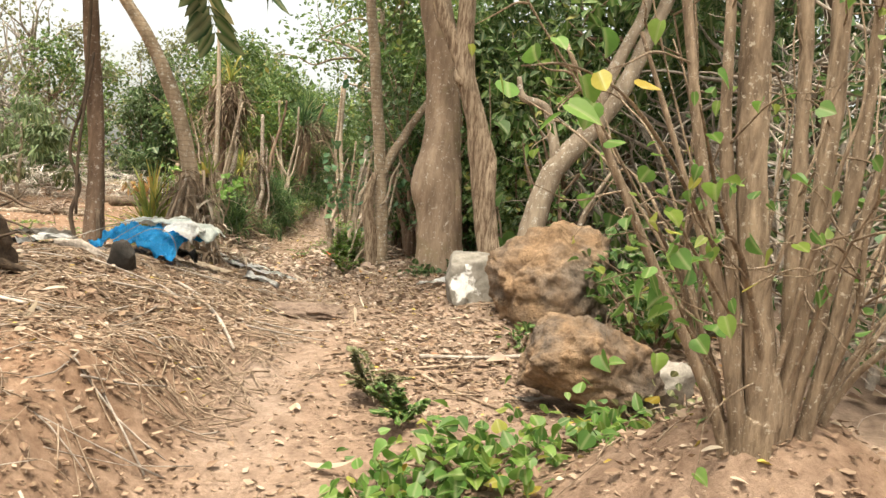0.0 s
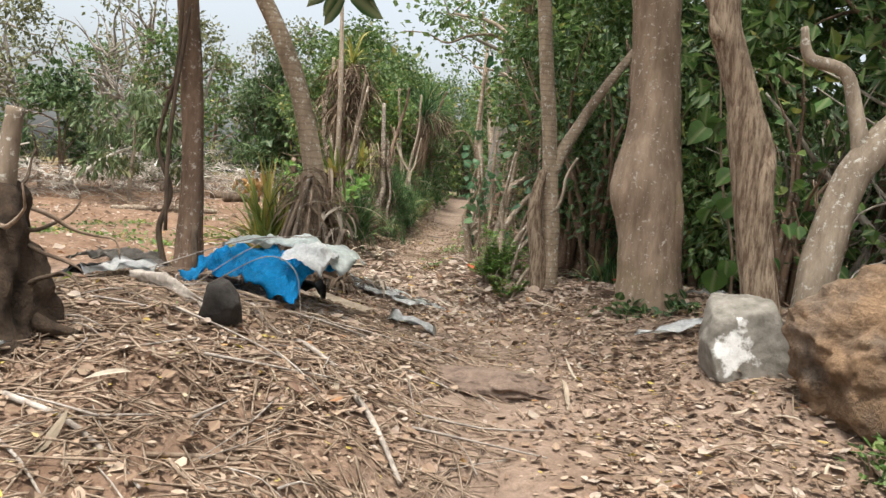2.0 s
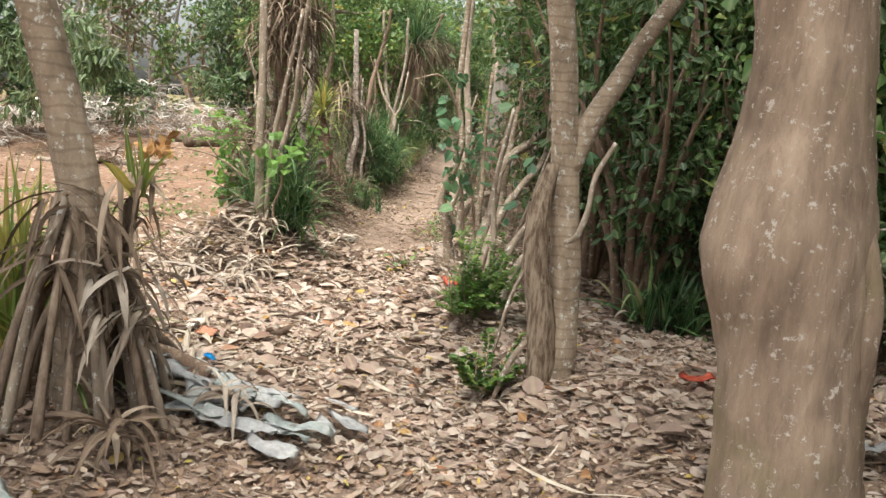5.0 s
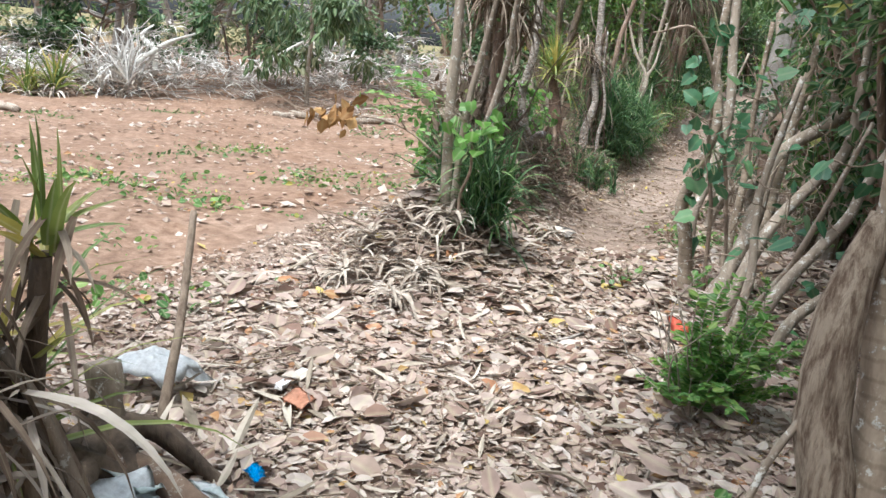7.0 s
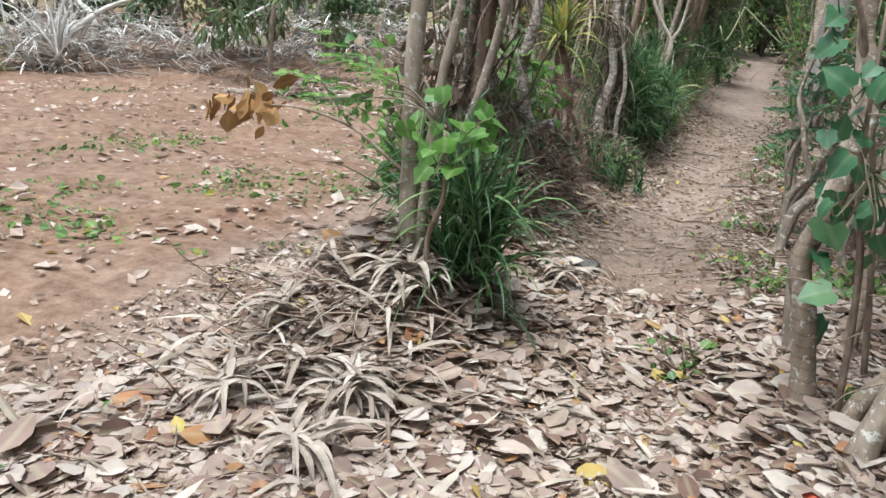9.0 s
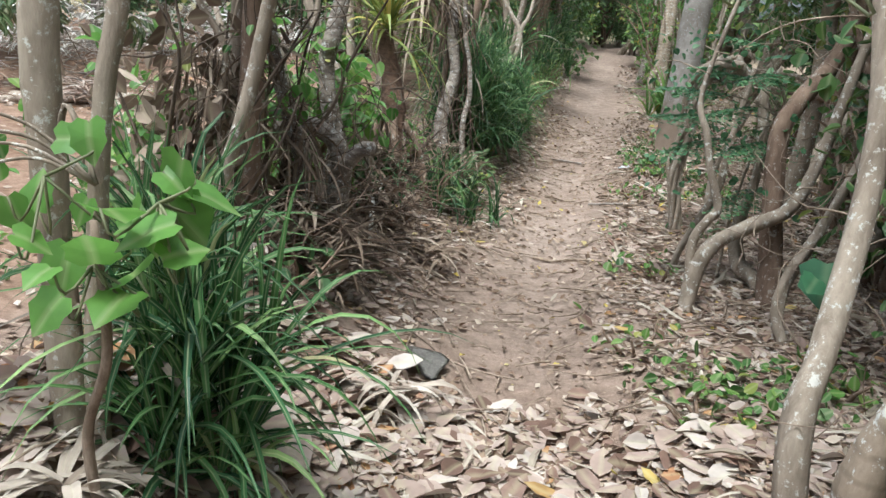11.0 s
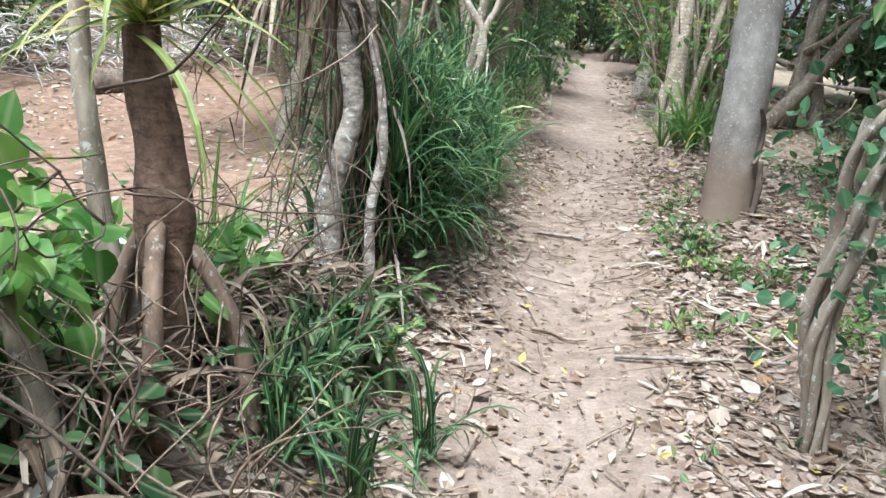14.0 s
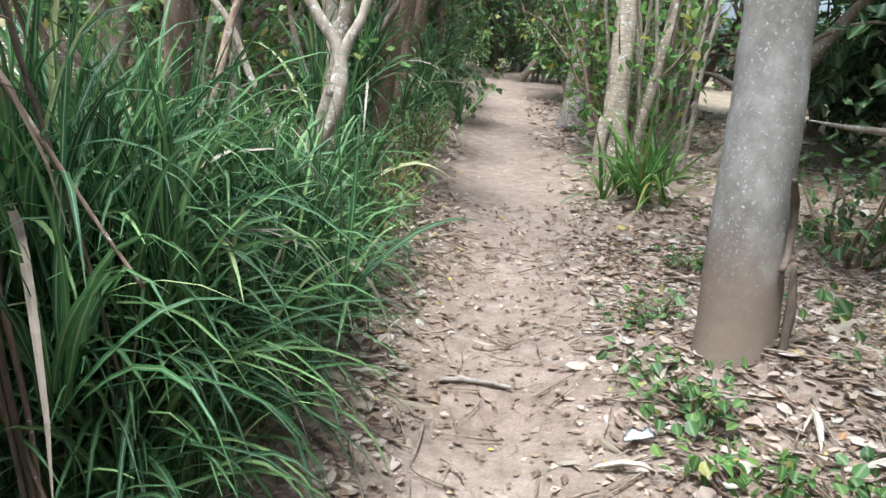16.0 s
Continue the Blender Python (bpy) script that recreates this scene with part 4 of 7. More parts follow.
solo("boulder", stone_mesh("boulder", 2, (0.8, 0.66, 0.56), (0.85, 4.42, 0.72), -14, 5, 0.15, 0.1, 8.0, 0.12, 30, 0.35), ROCK, "low brown boulder among dry leaves", "boulder")
solo("boulder", stone_mesh("boulder", 3, (0.32, 0.3, 0.3), (1.28, 4.5, 0.62), 30, 3, 0.25), STONE, "small grey stone beside the boulders", "boulder")
solo("whitewashed_stone", stone_mesh("whitewashed_stone", 5, (0.48, 0.4, 0.46), (0.245, 6.5, 0.945), 10, 4, 0.05, 0.0, 9.0, 0.28, 5), PAINTED, "squat grey stone with flaking white paint on its face", "stone")
solo("path_stone", stone_mesh("path_stone", 9, (0.8, 0.5, 0.17), (-0.98, 6.3, 0.6), -14, 4, 0.22, 0.0, 5.0, 0.25, 22), plain("path_rock", (0.13, 0.092, 0.07), (0.26, 0.19, 0.148), 9, 0.95, 0.9), "flat brown stone worn into the path", "stone")


# ---- rubbish heap ----
e = thing("rotten_stump", "dark rotten tree stump on the earth heap", "stump", on_land(-2.95, 5.1))
g = float(land(-2.95, 5.1))
part("stub", limb("stub", [(-3.02, 5.1, g - 0.08, 0.19), (-3.0, 5.1, g + 0.15, 0.17), (-3.02, 5.11, g + 0.38, 0.16), (-3.05, 5.12, g + 0.55, 0.13), (-3.07, 5.12, g + 0.64, 0.06)], 36, 10, 0.4, 3, 0.3), ROT, e)
part("shoot", limb("shoot", [(-3.02, 5.12, g + 0.4, 0.05), (-2.99, 5.13, g + 0.66, 0.042), (-2.97, 5.14, g + 0.93, 0.036)], 12, 8, 0.2, 8), BARK_PALE, e, "pale broken shoot")
for k in range(14):
    a = RNG.uniform(0, 6.28)
    part("loose_root", limb("loose_root", wander(RNG, (-3.02 + 0.14 * math.cos(a), 5.1 + 0.14 * math.sin(a), g + RNG.uniform(0.2, 0.6)), (math.cos(a), math.sin(a), RNG.normal(-0.2, 0.4)), RNG.uniform(0.2, 0.45), 0.012, 0.003, 5, 0.3), 6, 3, 0.2, k), TWIG if k % 2 else BARK_DARK, e)
for k, a in enumerate((0.2, 1.4, 2.8, 4.3)):
    part("root", limb("root", [(-2.95, 5.1, g + 0.12, 0.05), (-2.95 + 0.16 * math.cos(a), 5.1 + 0.16 * math.sin(a), g + 0.06, 0.035), on_land(-2.95 + 0.3 * math.cos(a), 5.1 + 0.3 * math.sin(a), 0.0) + (0.025,)], 9, 6, 0.25, k), ROT, e)
for k, pts in enumerate(([(-2.62, 6.35, 0.98, 0.0032), (-2.3, 6.3, 1.16, 0.0032), (-2.12, 6.28, 1.1, 0.0026), (-2.06, 6.26, 0.85, 0.0019)], [(-2.75, 6.2, 0.9, 0.0026), (-2.5, 6.3, 1.12, 0.0026), (-2.35, 6.5, 1.25, 0.0019)], [(-3.1, 6.35, 0.98, 0.0039), (-2.6, 6.75, 1.2, 0.0032), (-2.2, 7.0, 1.25, 0.0026)])):
    solo("stick", limb("stick", pts, 7, 8, 0.12, k), TWIG_GREY, "bent grey stick lying over the tarpaulin", "stick", "fallen sticks")
def bundle(cx, cy, rx, ry, top, z0):
    return lambda x, y: z0 + top * math.sqrt(max(0.0, 1 - ((x - cx) / rx) ** 2 - ((y - cy) / ry) ** 2))


hump = bundle(-2.45, 6.75, 0.55, 0.42, 0.2, 0.9)
solo("blue_tarpaulin", sheet_mesh("blue_tarpaulin", 1.0, (-2.85, 6.42, 0), (0.72, -0.1, 0), (0.08, 0.52, 0), 60, 46, 0.105, hump, 0.01), BLUE, "crumpled bright blue plastic tarpaulin on the rubbish heap", "tarpaulin")
solo("sack", sheet_mesh("sack", 2.0, (-2.75, 6.85, 0), (0.75, -0.18, 0), (0.1, 0.36, 0), 36, 24, 0.07, bundle(-2.4, 6.95, 0.6, 0.4, 0.24, 0.93), 0.03), GREY_SACK, "pale grey-green torn plastic sack", "sack")
solo("sack", sheet_mesh("sack", 3.0, (-2.25, 6.42, 0), (0.24, -0.03, 0), (0.0, 0.5, 0), 20, 30, 0.06, bundle(-2.2, 6.7, 0.3, 0.45, 0.24, 0.9), 0.05), WHITE_SACK, "white woven plastic sack on the rubbish heap", "sack")
solo("sack", sheet_mesh("sack", 4.0, (-3.75, 6.75, 0), (0.5, -0.1, 0), (0.1, 0.36, 0), 24, 18, 0.1, bundle(-3.5, 6.9, 0.4, 0.3, 0.12, 0.86), 0.03), STONE, "dirty grey plastic sheet on the rubbish heap", "sack")
solo("plastic_scrap", sheet_mesh("plastic_scrap", 5.0, (-1.75, 7.1, 0), (0.3, 0.1, 0), (-0.05, 0.22, 0), 8, 6, 0.1), WHITE_SACK, "torn white plastic scrap on dry leaves", "plastic scrap", "plastic scraps")
solo("dark_rock", stone_mesh("dark_rock", 7, (0.19, 0.15, 0.2), (-2.27, 5.68, 0.99), 20, 3, 0.1, 0.0, 8.0, 0.35, 8), plain("black_rock", (0.02, 0.018, 0.016), (0.06, 0.052, 0.045), 9, 0.8, 0.5), "black broken lump of rock among rubbish", "rock")
for seed, x, y, ln, wd, turn, mat, lab in ((6, -2.15, 7.4, 0.5, 0.12, -28, PLANK_WOOD, "pale weathered board"), (8, -3.09, 10.28, 0.29, 0.035, 102, WHITEWASH, "short pale wooden lath")):
    bm = bmesh.new()
    bmesh.ops.create_cube(bm, size=1)
    bmesh.ops.subdivide_edges(bm, edges=bm.edges[:], cuts=3, use_grid_fill=True)
    for v in bm.verts:
        v.co = Vector((v.co.x * ln, v.co.y * wd, v.co.z * 0.022)) + 0.006 * Vector((noise.noise(v.co * 5), noise.noise(v.co * 6 + Vector((4, 0, 0))), 0.8 * noise.noise(v.co * 3)))
    bmesh.ops.transform(bm, matrix=pose(*on_land(x, y, 0.04), 4, 6, turn), verts=bm.verts)
    solo("board", bm, mat, lab + " lying on the litter", "board", "loose boards")
solo("log", limb("log", [(-3.0, 6.2, 1.0, 0.018), (-2.8, 6.08, 0.99, 0.03), (-2.55, 5.95, 0.96, 0.032), (-2.34, 5.84, 0.92, 0.016)], 20, 16, 0.9, 12), TWIG_GREY, "pale crumbling log on the rubbish heap", "log", "rotting logs")
SCRAPS = [(-2.1, 8.62, 0.34, 0.14, 0.07, WHITE_SACK, "torn white sheet of plastic"), (-2.45, 8.82, 0.34, 0.12, 0.06, WHITE_SACK, "torn white sheet of plastic"), (-2.25, 8.95, 0.2, 0.16, 0.07, GREY_SACK, "torn grey sheet of plastic"), (-2.3, 8.7, 0.14, 0.3, 0.06, WHITE_SACK, "torn white sheet of plastic"), (-1.8, 9.0, 0.14, 0.08, 0.04, WHITE_SACK, "torn white sheet of plastic"),
          (-2.62, 8.95, 0.26, 0.2, 0.08, WHITE_SACK, "torn white sheet of plastic"), (-2.6, 9.42, 0.08, 0.07, 0.05, BLUE, "small blue plastic scrap"), (-2.55, 9.15, 0.13, 0.09, 0.05, GREY_SACK, "small grey plastic scrap"),
          (0.45, 8.55, 0.28, 0.14, 0.08, WHITE_SACK, "white plastic scrap beside the stout tree"), (0.05, 7.2, 0.44, 0.12, 0.05, WHITE_SACK, "white plastic scrap beside the stone"), (-0.1, 9.35, 0.16, 0.12, 0.05, ORANGE, "red and white wrapper on leaves"),
          (-1.63, 12.22, 0.24, 0.13, 0.06, ORANGE, "bright orange plastic scrap on dry leaves"), (-2.92, 10.12, 0.15, 0.1, 0.03, TERRACOTTA, "broken piece of terracotta"), (-2.8, 20.7, 0.12, 0.08, 0.04, WHITE_SACK, "small white plastic scrap by the path"),
          (-4.15, 18.7, 0.05, 0.05, 0.04, WHITE_SACK, "small white plastic cup in the hedge"), (0.55, 4.4, 0.16, 0.1, 0.04, STONE, "pale rag beside the boulder"), (-3.3, 14.9, 0.2, 0.16, 0.03, STONE, "flat pale stone on the path edge"), (-5.9, 19.6, 0.5, 0.35, 0.12, WHITE_SACK, "white sheet lying on the field")]
SCRAPS += [(-3.2, 6.45, 0.4, 0.26, 0.09, WHITE_SACK, "crumpled white plastic on the rubbish heap"), (-3.65, 6.75, 0.3, 0.24, 0.08, BLACK, "torn black plastic on the rubbish heap"), (-2.35, 7.05, 0.3, 0.2, 0.14, BLACK, "torn black plastic beside the tarpaulin"), (-2.9, 4.75, 0.3, 0.14, 0.05, WHITE_SACK, "torn white plastic on the red bank")]
for k in range(16):
    x, y = -2.25 + RNG.normal(0, 0.28), 8.9 + RNG.normal(0, 0.2)
    SCRAPS.append((x, y, RNG.uniform(0.12, 0.34), RNG.uniform(0.06, 0.15), 0.05, WHITE_SACK if k % 3 else GREY_SACK, "torn strip of white plastic sheet on the litter"))
solo("plastic_bag", sheet_mesh("plastic_bag", 31.0, (-3.74, 9.66, 0), (0.44, 0.08, 0), (-0.06, 0.3, 0), 20, 18, 0.06, bundle(-3.5, 9.84, 0.24, 0.18, 0.17, float(land(-3.5, 9.84))), 0.02), WHITE_SACK, "crumpled white plastic bag on dead leaves", "plastic bag")
for k, (x, y, a, b, cr, mat, lab) in enumerate(SCRAPS):
    solo("plastic_scrap", sheet_mesh("plastic_scrap", 11.0 + k * 1.7, (x - a / 2, y - b / 2, 0), (a, 0.25 * a * math.sin(k), 0), (0.2 * b * math.cos(k), b, 0), 9, 7, cr, None, 0.05), mat, lab, "rubbish", "scattered scraps")


# ---- hedge stems along the path ----
def stemmed(name, label, lines, mat, category="tree", leafy=None, sides=11, lump=0.12):
    """Stems that stand together, with leaves along them where leafy is given: (material, number, length, kind, spread)."""
    lines = [[list(q) for q in ln] for ln in lines]
    x, y = lines[0][0][:2]
    e = thing(name, label, category, on_land(x, y))
    for k, ln in enumerate(lines):
        g = float(land(*ln[0][:2]))
        if g - 0.03 < ln[0][2] < g + 0.75:
            ln.insert(0, [ln[0][0], ln[0][1], g - 0.08, ln[0][3] * 1.08])
        part("stem", limb("stem", ln, sides, 7, lump, k + 11, 0.3), mat, e)
    if leafy:
        m, n, size, kind, spread = leafy
        pts = np.vstack([smooth_line(ln, 6)[6:, :3] for ln in lines])
        pts = pts[pts[:, 2] > pts[:, 2].min() + 0.5]
        at = pts[RNG.integers(0, len(pts), n)] + RNG.normal(0, spread, (n, 3))
        part("foliage", leaves("foliage", at, directions(RNG, n, -0.4), directions(RNG, n, 1.0, 0.6), size * RNG.uniform(0.6, 1.3, n), kind, RNG), m, e)
    return e


rstem = [(-1.81, 13.09, 0.55, 0.057), (-1.89, 13.1, 1.03, 0.048), (-1.95, 13.1, 1.27, 0.048), (-1.9, 13.1, 1.46, 0.043), (-1.86, 13.12, 1.62, 0.039), (-1.82, 13.15, 1.85, 0.035), (-1.86, 13.2, 2.08, 0.032), (-1.9, 13.25, 2.3, 0.029), (-1.88, 13.3, 3.4, 0.022)]
stemmed("crooked_tree", "crooked grey stems with large lobed leaves beside the path",
        [rstem, [(-1.69, 13.64, 0.49, 0.0355), (-1.67, 13.77, 0.96, 0.0336), (-1.66, 13.90, 1.38, 0.0269), (-1.69, 14.00, 1.76, 0.023), (-1.68, 14.09, 2.58, 0.0173)],
         [(-1.70, 12.90, 0.49, 0.048), (-1.65, 13.00, 0.72, 0.0451), (-1.60, 13.05, 0.81, 0.0413), (-1.52, 13.10, 0.92, 0.0394), (-1.41, 13.23, 1.19, 0.0365), (-1.39, 13.36, 1.61, 0.0326), (-1.30, 13.42, 2.48, 0.024)]],
        BARK_GREY, leafy=(LEAF_BLUE, 40, 0.12, "lobed", 0.2))
stemmed("hedge_tree", "pale twisted hedge stems leaning over dry leaves",
        [[(-1.35, 11.79, 0.58, 0.0346), (-1.28, 11.88, 0.80, 0.0336), (-1.19, 12.00, 1.08, 0.0336), (-0.95, 12.23, 1.46, 0.0307), (-0.88, 12.31, 1.67, 0.0278), (-0.64, 12.57, 2.29, 0.0192)],
         [(-1.66, 12.66, 0.54, 0.0499), (-1.47, 12.94, 1.21, 0.048), (-1.40, 13.10, 1.69, 0.0403), (-1.12, 13.31, 1.94, 0.0442), (-0.91, 13.50, 2.24, 0.0403), (-0.54, 13.71, 2.77, 0.0288)],
         [(-1.54, 12.41, 0.54, 0.0403), (-1.38, 12.62, 1.17, 0.0384), (-1.21, 12.79, 1.50, 0.0346), (-1.02, 12.97, 1.78, 0.0317), (-1.00, 13.08, 2.16, 0.0278), (-1.06, 13.23, 2.96, 0.0192)],
         [(-1.21, 11.43, 0.54, 0.0288), (-1.11, 11.57, 1.01, 0.0288), (-0.87, 11.76, 1.30, 0.0259), (-0.78, 11.86, 1.82, 0.0211), (-0.73, 11.90, 2.39, 0.0154)],
         [(-1.44, 12.10, 0.54, 0.025), (-1.36, 12.21, 1.06, 0.024), (-1.40, 12.29, 1.53, 0.0211), (-1.30, 12.38, 2.20, 0.0173)],
         [(-1.49, 12.52, 0.54, 0.0192), (-1.21, 12.38, 1.06, 0.0192), (-1.11, 12.19, 1.34, 0.0173), (-0.92, 12.00, 2.01, 0.0115)]],
        BARK_PALE, "hedge", (LEAF_BLUE, 60, 0.1, "lobed", 0.3))
stemmed("hedge_tree", "slim brown upright stem at the path edge", [[(-1.88, 13.62, 0.49, 0.048), (-1.96, 13.68, 1.06, 0.0432), (-1.91, 13.79, 1.35, 0.0384), (-1.86, 13.97, 1.89, 0.0365), (-1.96, 14.09, 2.71, 0.0336), (-1.96, 14.18, 3.72, 0.0288)]], BARK_PALE, "hedge")
stemmed("crooked_tree", "crooked grey-brown trunk bending away from the path",
        [[(-1.68, 16.3, 0.35, 0.07), (-1.7, 16.4, 0.71, 0.068), (-1.75, 16.5, 1.2, 0.062), (-1.77, 16.6, 1.57, 0.06), (-1.68, 16.7, 1.78, 0.056), (-1.52, 16.85, 2.0, 0.05), (-1.4, 17.0, 2.37, 0.045), (-1.3, 17.2, 3.2, 0.04)]], BARK_BROWN, leafy=(LEAF_BLUE, 160, 0.05, "broad", 0.25))
stemmed("crooked_tree", "pale bent trunk and twisted side stem leaning from the path", [[(-2.18, 16.05, 0.35, 0.052), (-2.17, 16.07, 0.5, 0.049), (-2.15, 16.13, 0.65, 0.047), (-2.12, 16.19, 0.85, 0.049), (-2.04, 16.25, 0.97, 0.045), (-1.86, 16.32, 1.08, 0.043), (-1.67, 16.4, 1.19, 0.04), (-1.55, 16.51, 1.47, 0.036), (-1.4, 16.6, 2.2, 0.026)], [(-2.2, 16.06, 0.35, 0.03), (-2.15, 16.11, 0.6, 0.026), (-2.17, 16.21, 0.94, 0.028), (-2.11, 16.26, 1.08, 0.026), (-2.06, 16.3, 1.16, 0.026), (-2.13, 16.34, 1.36, 0.022), (-2.18, 16.38, 1.55, 0.02), (-2.24, 16.43, 1.79, 0.016), (-2.1, 16.5, 2.4, 0.012)]], BARK_PALE)
ROPE_AXIS = [(-2.21, 18.28, 0.4), (-2.24, 18.29, 0.7), (-2.29, 18.3, 1.05), (-2.24, 18.31, 1.38), (-2.23, 18.32, 1.68), (-2.13, 18.33, 1.88), (-1.98, 18.34, 1.93)]
ROPE = []
for k in range(6):
    ax = smooth_line([(*q, 0.03) for q in ROPE_AXIS], 4)
    wide = 0.04 + 0.05 * np.linspace(0, 1, len(ax)) ** 2
    turn_at = 1.05 * k + np.linspace(0, 5.5 + 0.6 * (k % 3), len(ax))
    ROPE.append([(q[0] + w * math.cos(a), q[1] + w * math.sin(a), q[2] + 0.03 * math.sin(2 * a + k), 0.026 - 0.0025 * k) for q, w, a in zip(ax, wide, turn_at)])
stemmed("vine_tree", "rope-like twisted vine stems with fine green leaves",
        ROPE + [
         [(-2.21, 17.2, 0.6, 0.026), (-2.12, 17.22, 0.85, 0.026), (-2.01, 17.25, 1.11, 0.024), (-1.98, 17.3, 1.4, 0.022), (-1.9, 17.4, 1.9, 0.016)],
         [(-1.98, 18.34, 1.92, 0.04), (-1.8, 18.36, 1.8, 0.03), (-1.6, 18.4, 1.72, 0.022)],
         [(-1.9, 18.2, 0.4, 0.022), (-2.0, 18.4, 0.9, 0.022), (-1.85, 18.5, 1.4, 0.02), (-1.6, 18.6, 1.9, 0.018)],
         [(-1.65, 16.7, 0.4, 0.06), (-1.72, 16.75, 0.62, 0.058), (-1.85, 16.85, 0.72, 0.05), (-1.87, 16.95, 0.95, 0.04), (-1.8, 17.1, 1.3, 0.035), (-1.83, 17.2, 1.8, 0.028)],
         [(-1.5, 15.5, 0.4, 0.03), (-1.75, 15.65, 0.8, 0.028), (-1.55, 15.9, 1.3, 0.025), (-1.3, 16.0, 2.0, 0.02)]],
        BARK_PALE, leafy=(LEAF_BLUE, 320, 0.06, "broad", 0.22), lump=0.38)

# stems of the hedge between path and field
stemmed("slim_tree", "slim pale tree trunk wound with a leafy vine",
        [[(-3.79, 13.2, 0.7, 0.055), (-3.82, 13.2, 1.05, 0.048), (-3.84, 13.2, 1.5, 0.044), (-3.85, 13.2, 1.9, 0.043), (-3.85, 13.22, 2.3, 0.04), (-3.9, 13.25, 3.2, 0.034), (-4.0, 13.3, 4.4, 0.026)],
         [(-3.75, 13.23, 0.7, 0.03), (-3.75, 13.22, 1.1, 0.03), (-3.71, 13.23, 1.76, 0.026), (-3.65, 13.25, 2.12, 0.024), (-3.5, 13.3, 3.0, 0.018)]], BARK_PALE)
for x, y, h, r, lx, ly in ((-4.25, 14.5, 2.6, 0.035, 0.15, 0.2), (-4.45, 15.1, 3.0, 0.045, 0.2, 0.3), (-4.6, 15.9, 3.2, 0.05, 0.1, 0.3), 
                               (-4.7, 20.4, 3.2, 0.05, 0.3, 0.3), (-4.6, 21.6, 3.2, 0.045, 0.35, 0.3), (-4.8, 23.0, 3.4, 0.06, 0.2, 0.2), (-4.9, 25.2, 3.6, 0.06, 0.2, 0.2), (-5.2, 28, 3.8, 0.07, 0.2, 0.1), (-5.3, 31, 4, 0.07, 0.1, 0)):
    g = float(land(x, y))
    w = wander(RNG, (x, y, g - 0.06), (lx * 0.5, ly * 0.5, 1), h, r * 1.1, r * 0.55, 9, 0.13, 0.16)
    stemmed("hedge_tree", "crooked brown hedge stem hung with vines", [w, wander(RNG, (x + 0.1, y + 0.05, g - 0.05), (-lx, ly, 1), h * 0.8, r * 0.6, 0.01, 9, 0.16, 0.12)], BARK_BROWN if RNG.random() < 0.5 else BARK_PALE, "hedge",
            (LEAF_MID, 70, 0.045, "broad", 0.2))
e = stemmed("gnarled_tree", "gnarled brown trunks bent in an arch and wrapped in dead vines",
            [[(-4.05, 15.38, 0.6, 0.1), (-4.12, 15.43, 0.8, 0.066), (-4.19, 15.47, 0.98, 0.05), (-4.22, 15.48, 1.12, 0.046), (-4.27, 15.5, 1.32, 0.044), (-4.35, 15.5, 1.55, 0.042), (-4.43, 15.5, 1.8, 0.036), (-4.5, 15.5, 2.2, 0.03)],
             [(-4.2, 15.72, 0.6, 0.07), (-4.21, 15.74, 0.9, 0.064), (-4.22, 15.79, 1.12, 0.062), (-4.2, 15.85, 1.29, 0.058), (-4.25, 15.88, 1.45, 0.057), (-4.31, 15.92, 1.62, 0.051), (-4.34, 15.96, 1.8, 0.049), (-4.32, 16.02, 1.98, 0.049), (-4.3, 16.1, 2.3, 0.045), (-4.35, 16.2, 3.2, 0.035)],
             [(-4.08, 15.56, 0.6, 0.08), (-4.09, 15.56, 0.85, 0.07), (-4.07, 15.56, 1.08, 0.06), (-4.05, 15.56, 1.25, 0.053), (-4.09, 15.57, 1.38, 0.05), (-4.2, 15.58, 1.45, 0.046), (-4.32, 15.59, 1.46, 0.043), (-4.46, 15.6, 1.42, 0.04)],
             [(-4.07, 15.56, 1.15, 0.045), (-4.0, 15.56, 1.31, 0.04), (-3.93, 15.55, 1.37, 0.039), (-3.87, 15.55, 1.38, 0.036)]], BARK_LICHEN)
for k in range(26):
    p = (-4.3 + RNG.normal(0, 0.22), 15.3 + RNG.normal(0, 0.45), RNG.uniform(0.9, 2.3))
    part("dry_vine", limb("dry_vine", wander(RNG, p, (RNG.normal(), RNG.normal(), RNG.normal(0, 0.8)), RNG.uniform(0.3, 0.7), 0.005, 0.002, 7, 0.4), 5, 3, 0.1, k), BARK_DARK if k % 2 else TWIG, e)
hang_straps(e, RNG, (-4.3, 15.2, 1.4), 0.5, 80, 0.5, STRAW_DARK, "hanging dead straps", 0.014)
stemmed("slim_tree", "slim pale stem leaning out over the field edge", [[(-4.26, 16.64, 0.6, 0.045), (-4.28, 16.66, 0.94, 0.041), (-4.34, 16.7, 1.12, 0.039), (-4.41, 16.73, 1.29, 0.037), (-4.5, 16.77, 1.49, 0.035), (-4.59, 16.78, 1.62, 0.032), (-4.68, 16.8, 1.75, 0.039), (-4.79, 16.82, 1.91, 0.039), (-4.95, 16.84, 2.3, 0.032), (-5.2, 16.9, 3.0, 0.025)]], BARK_PALE)
stemmed("slim_tree", "slim brown stem in the hedge", [[(-4.63, 17.42, 0.6, 0.042), (-4.65, 17.45, 1.01, 0.04), (-4.75, 17.52, 1.34, 0.04), (-4.84, 17.59, 1.65, 0.035), (-4.89, 17.64, 1.87, 0.033), (-5.0, 17.8, 2.8, 0.026)]], BARK_PALE)
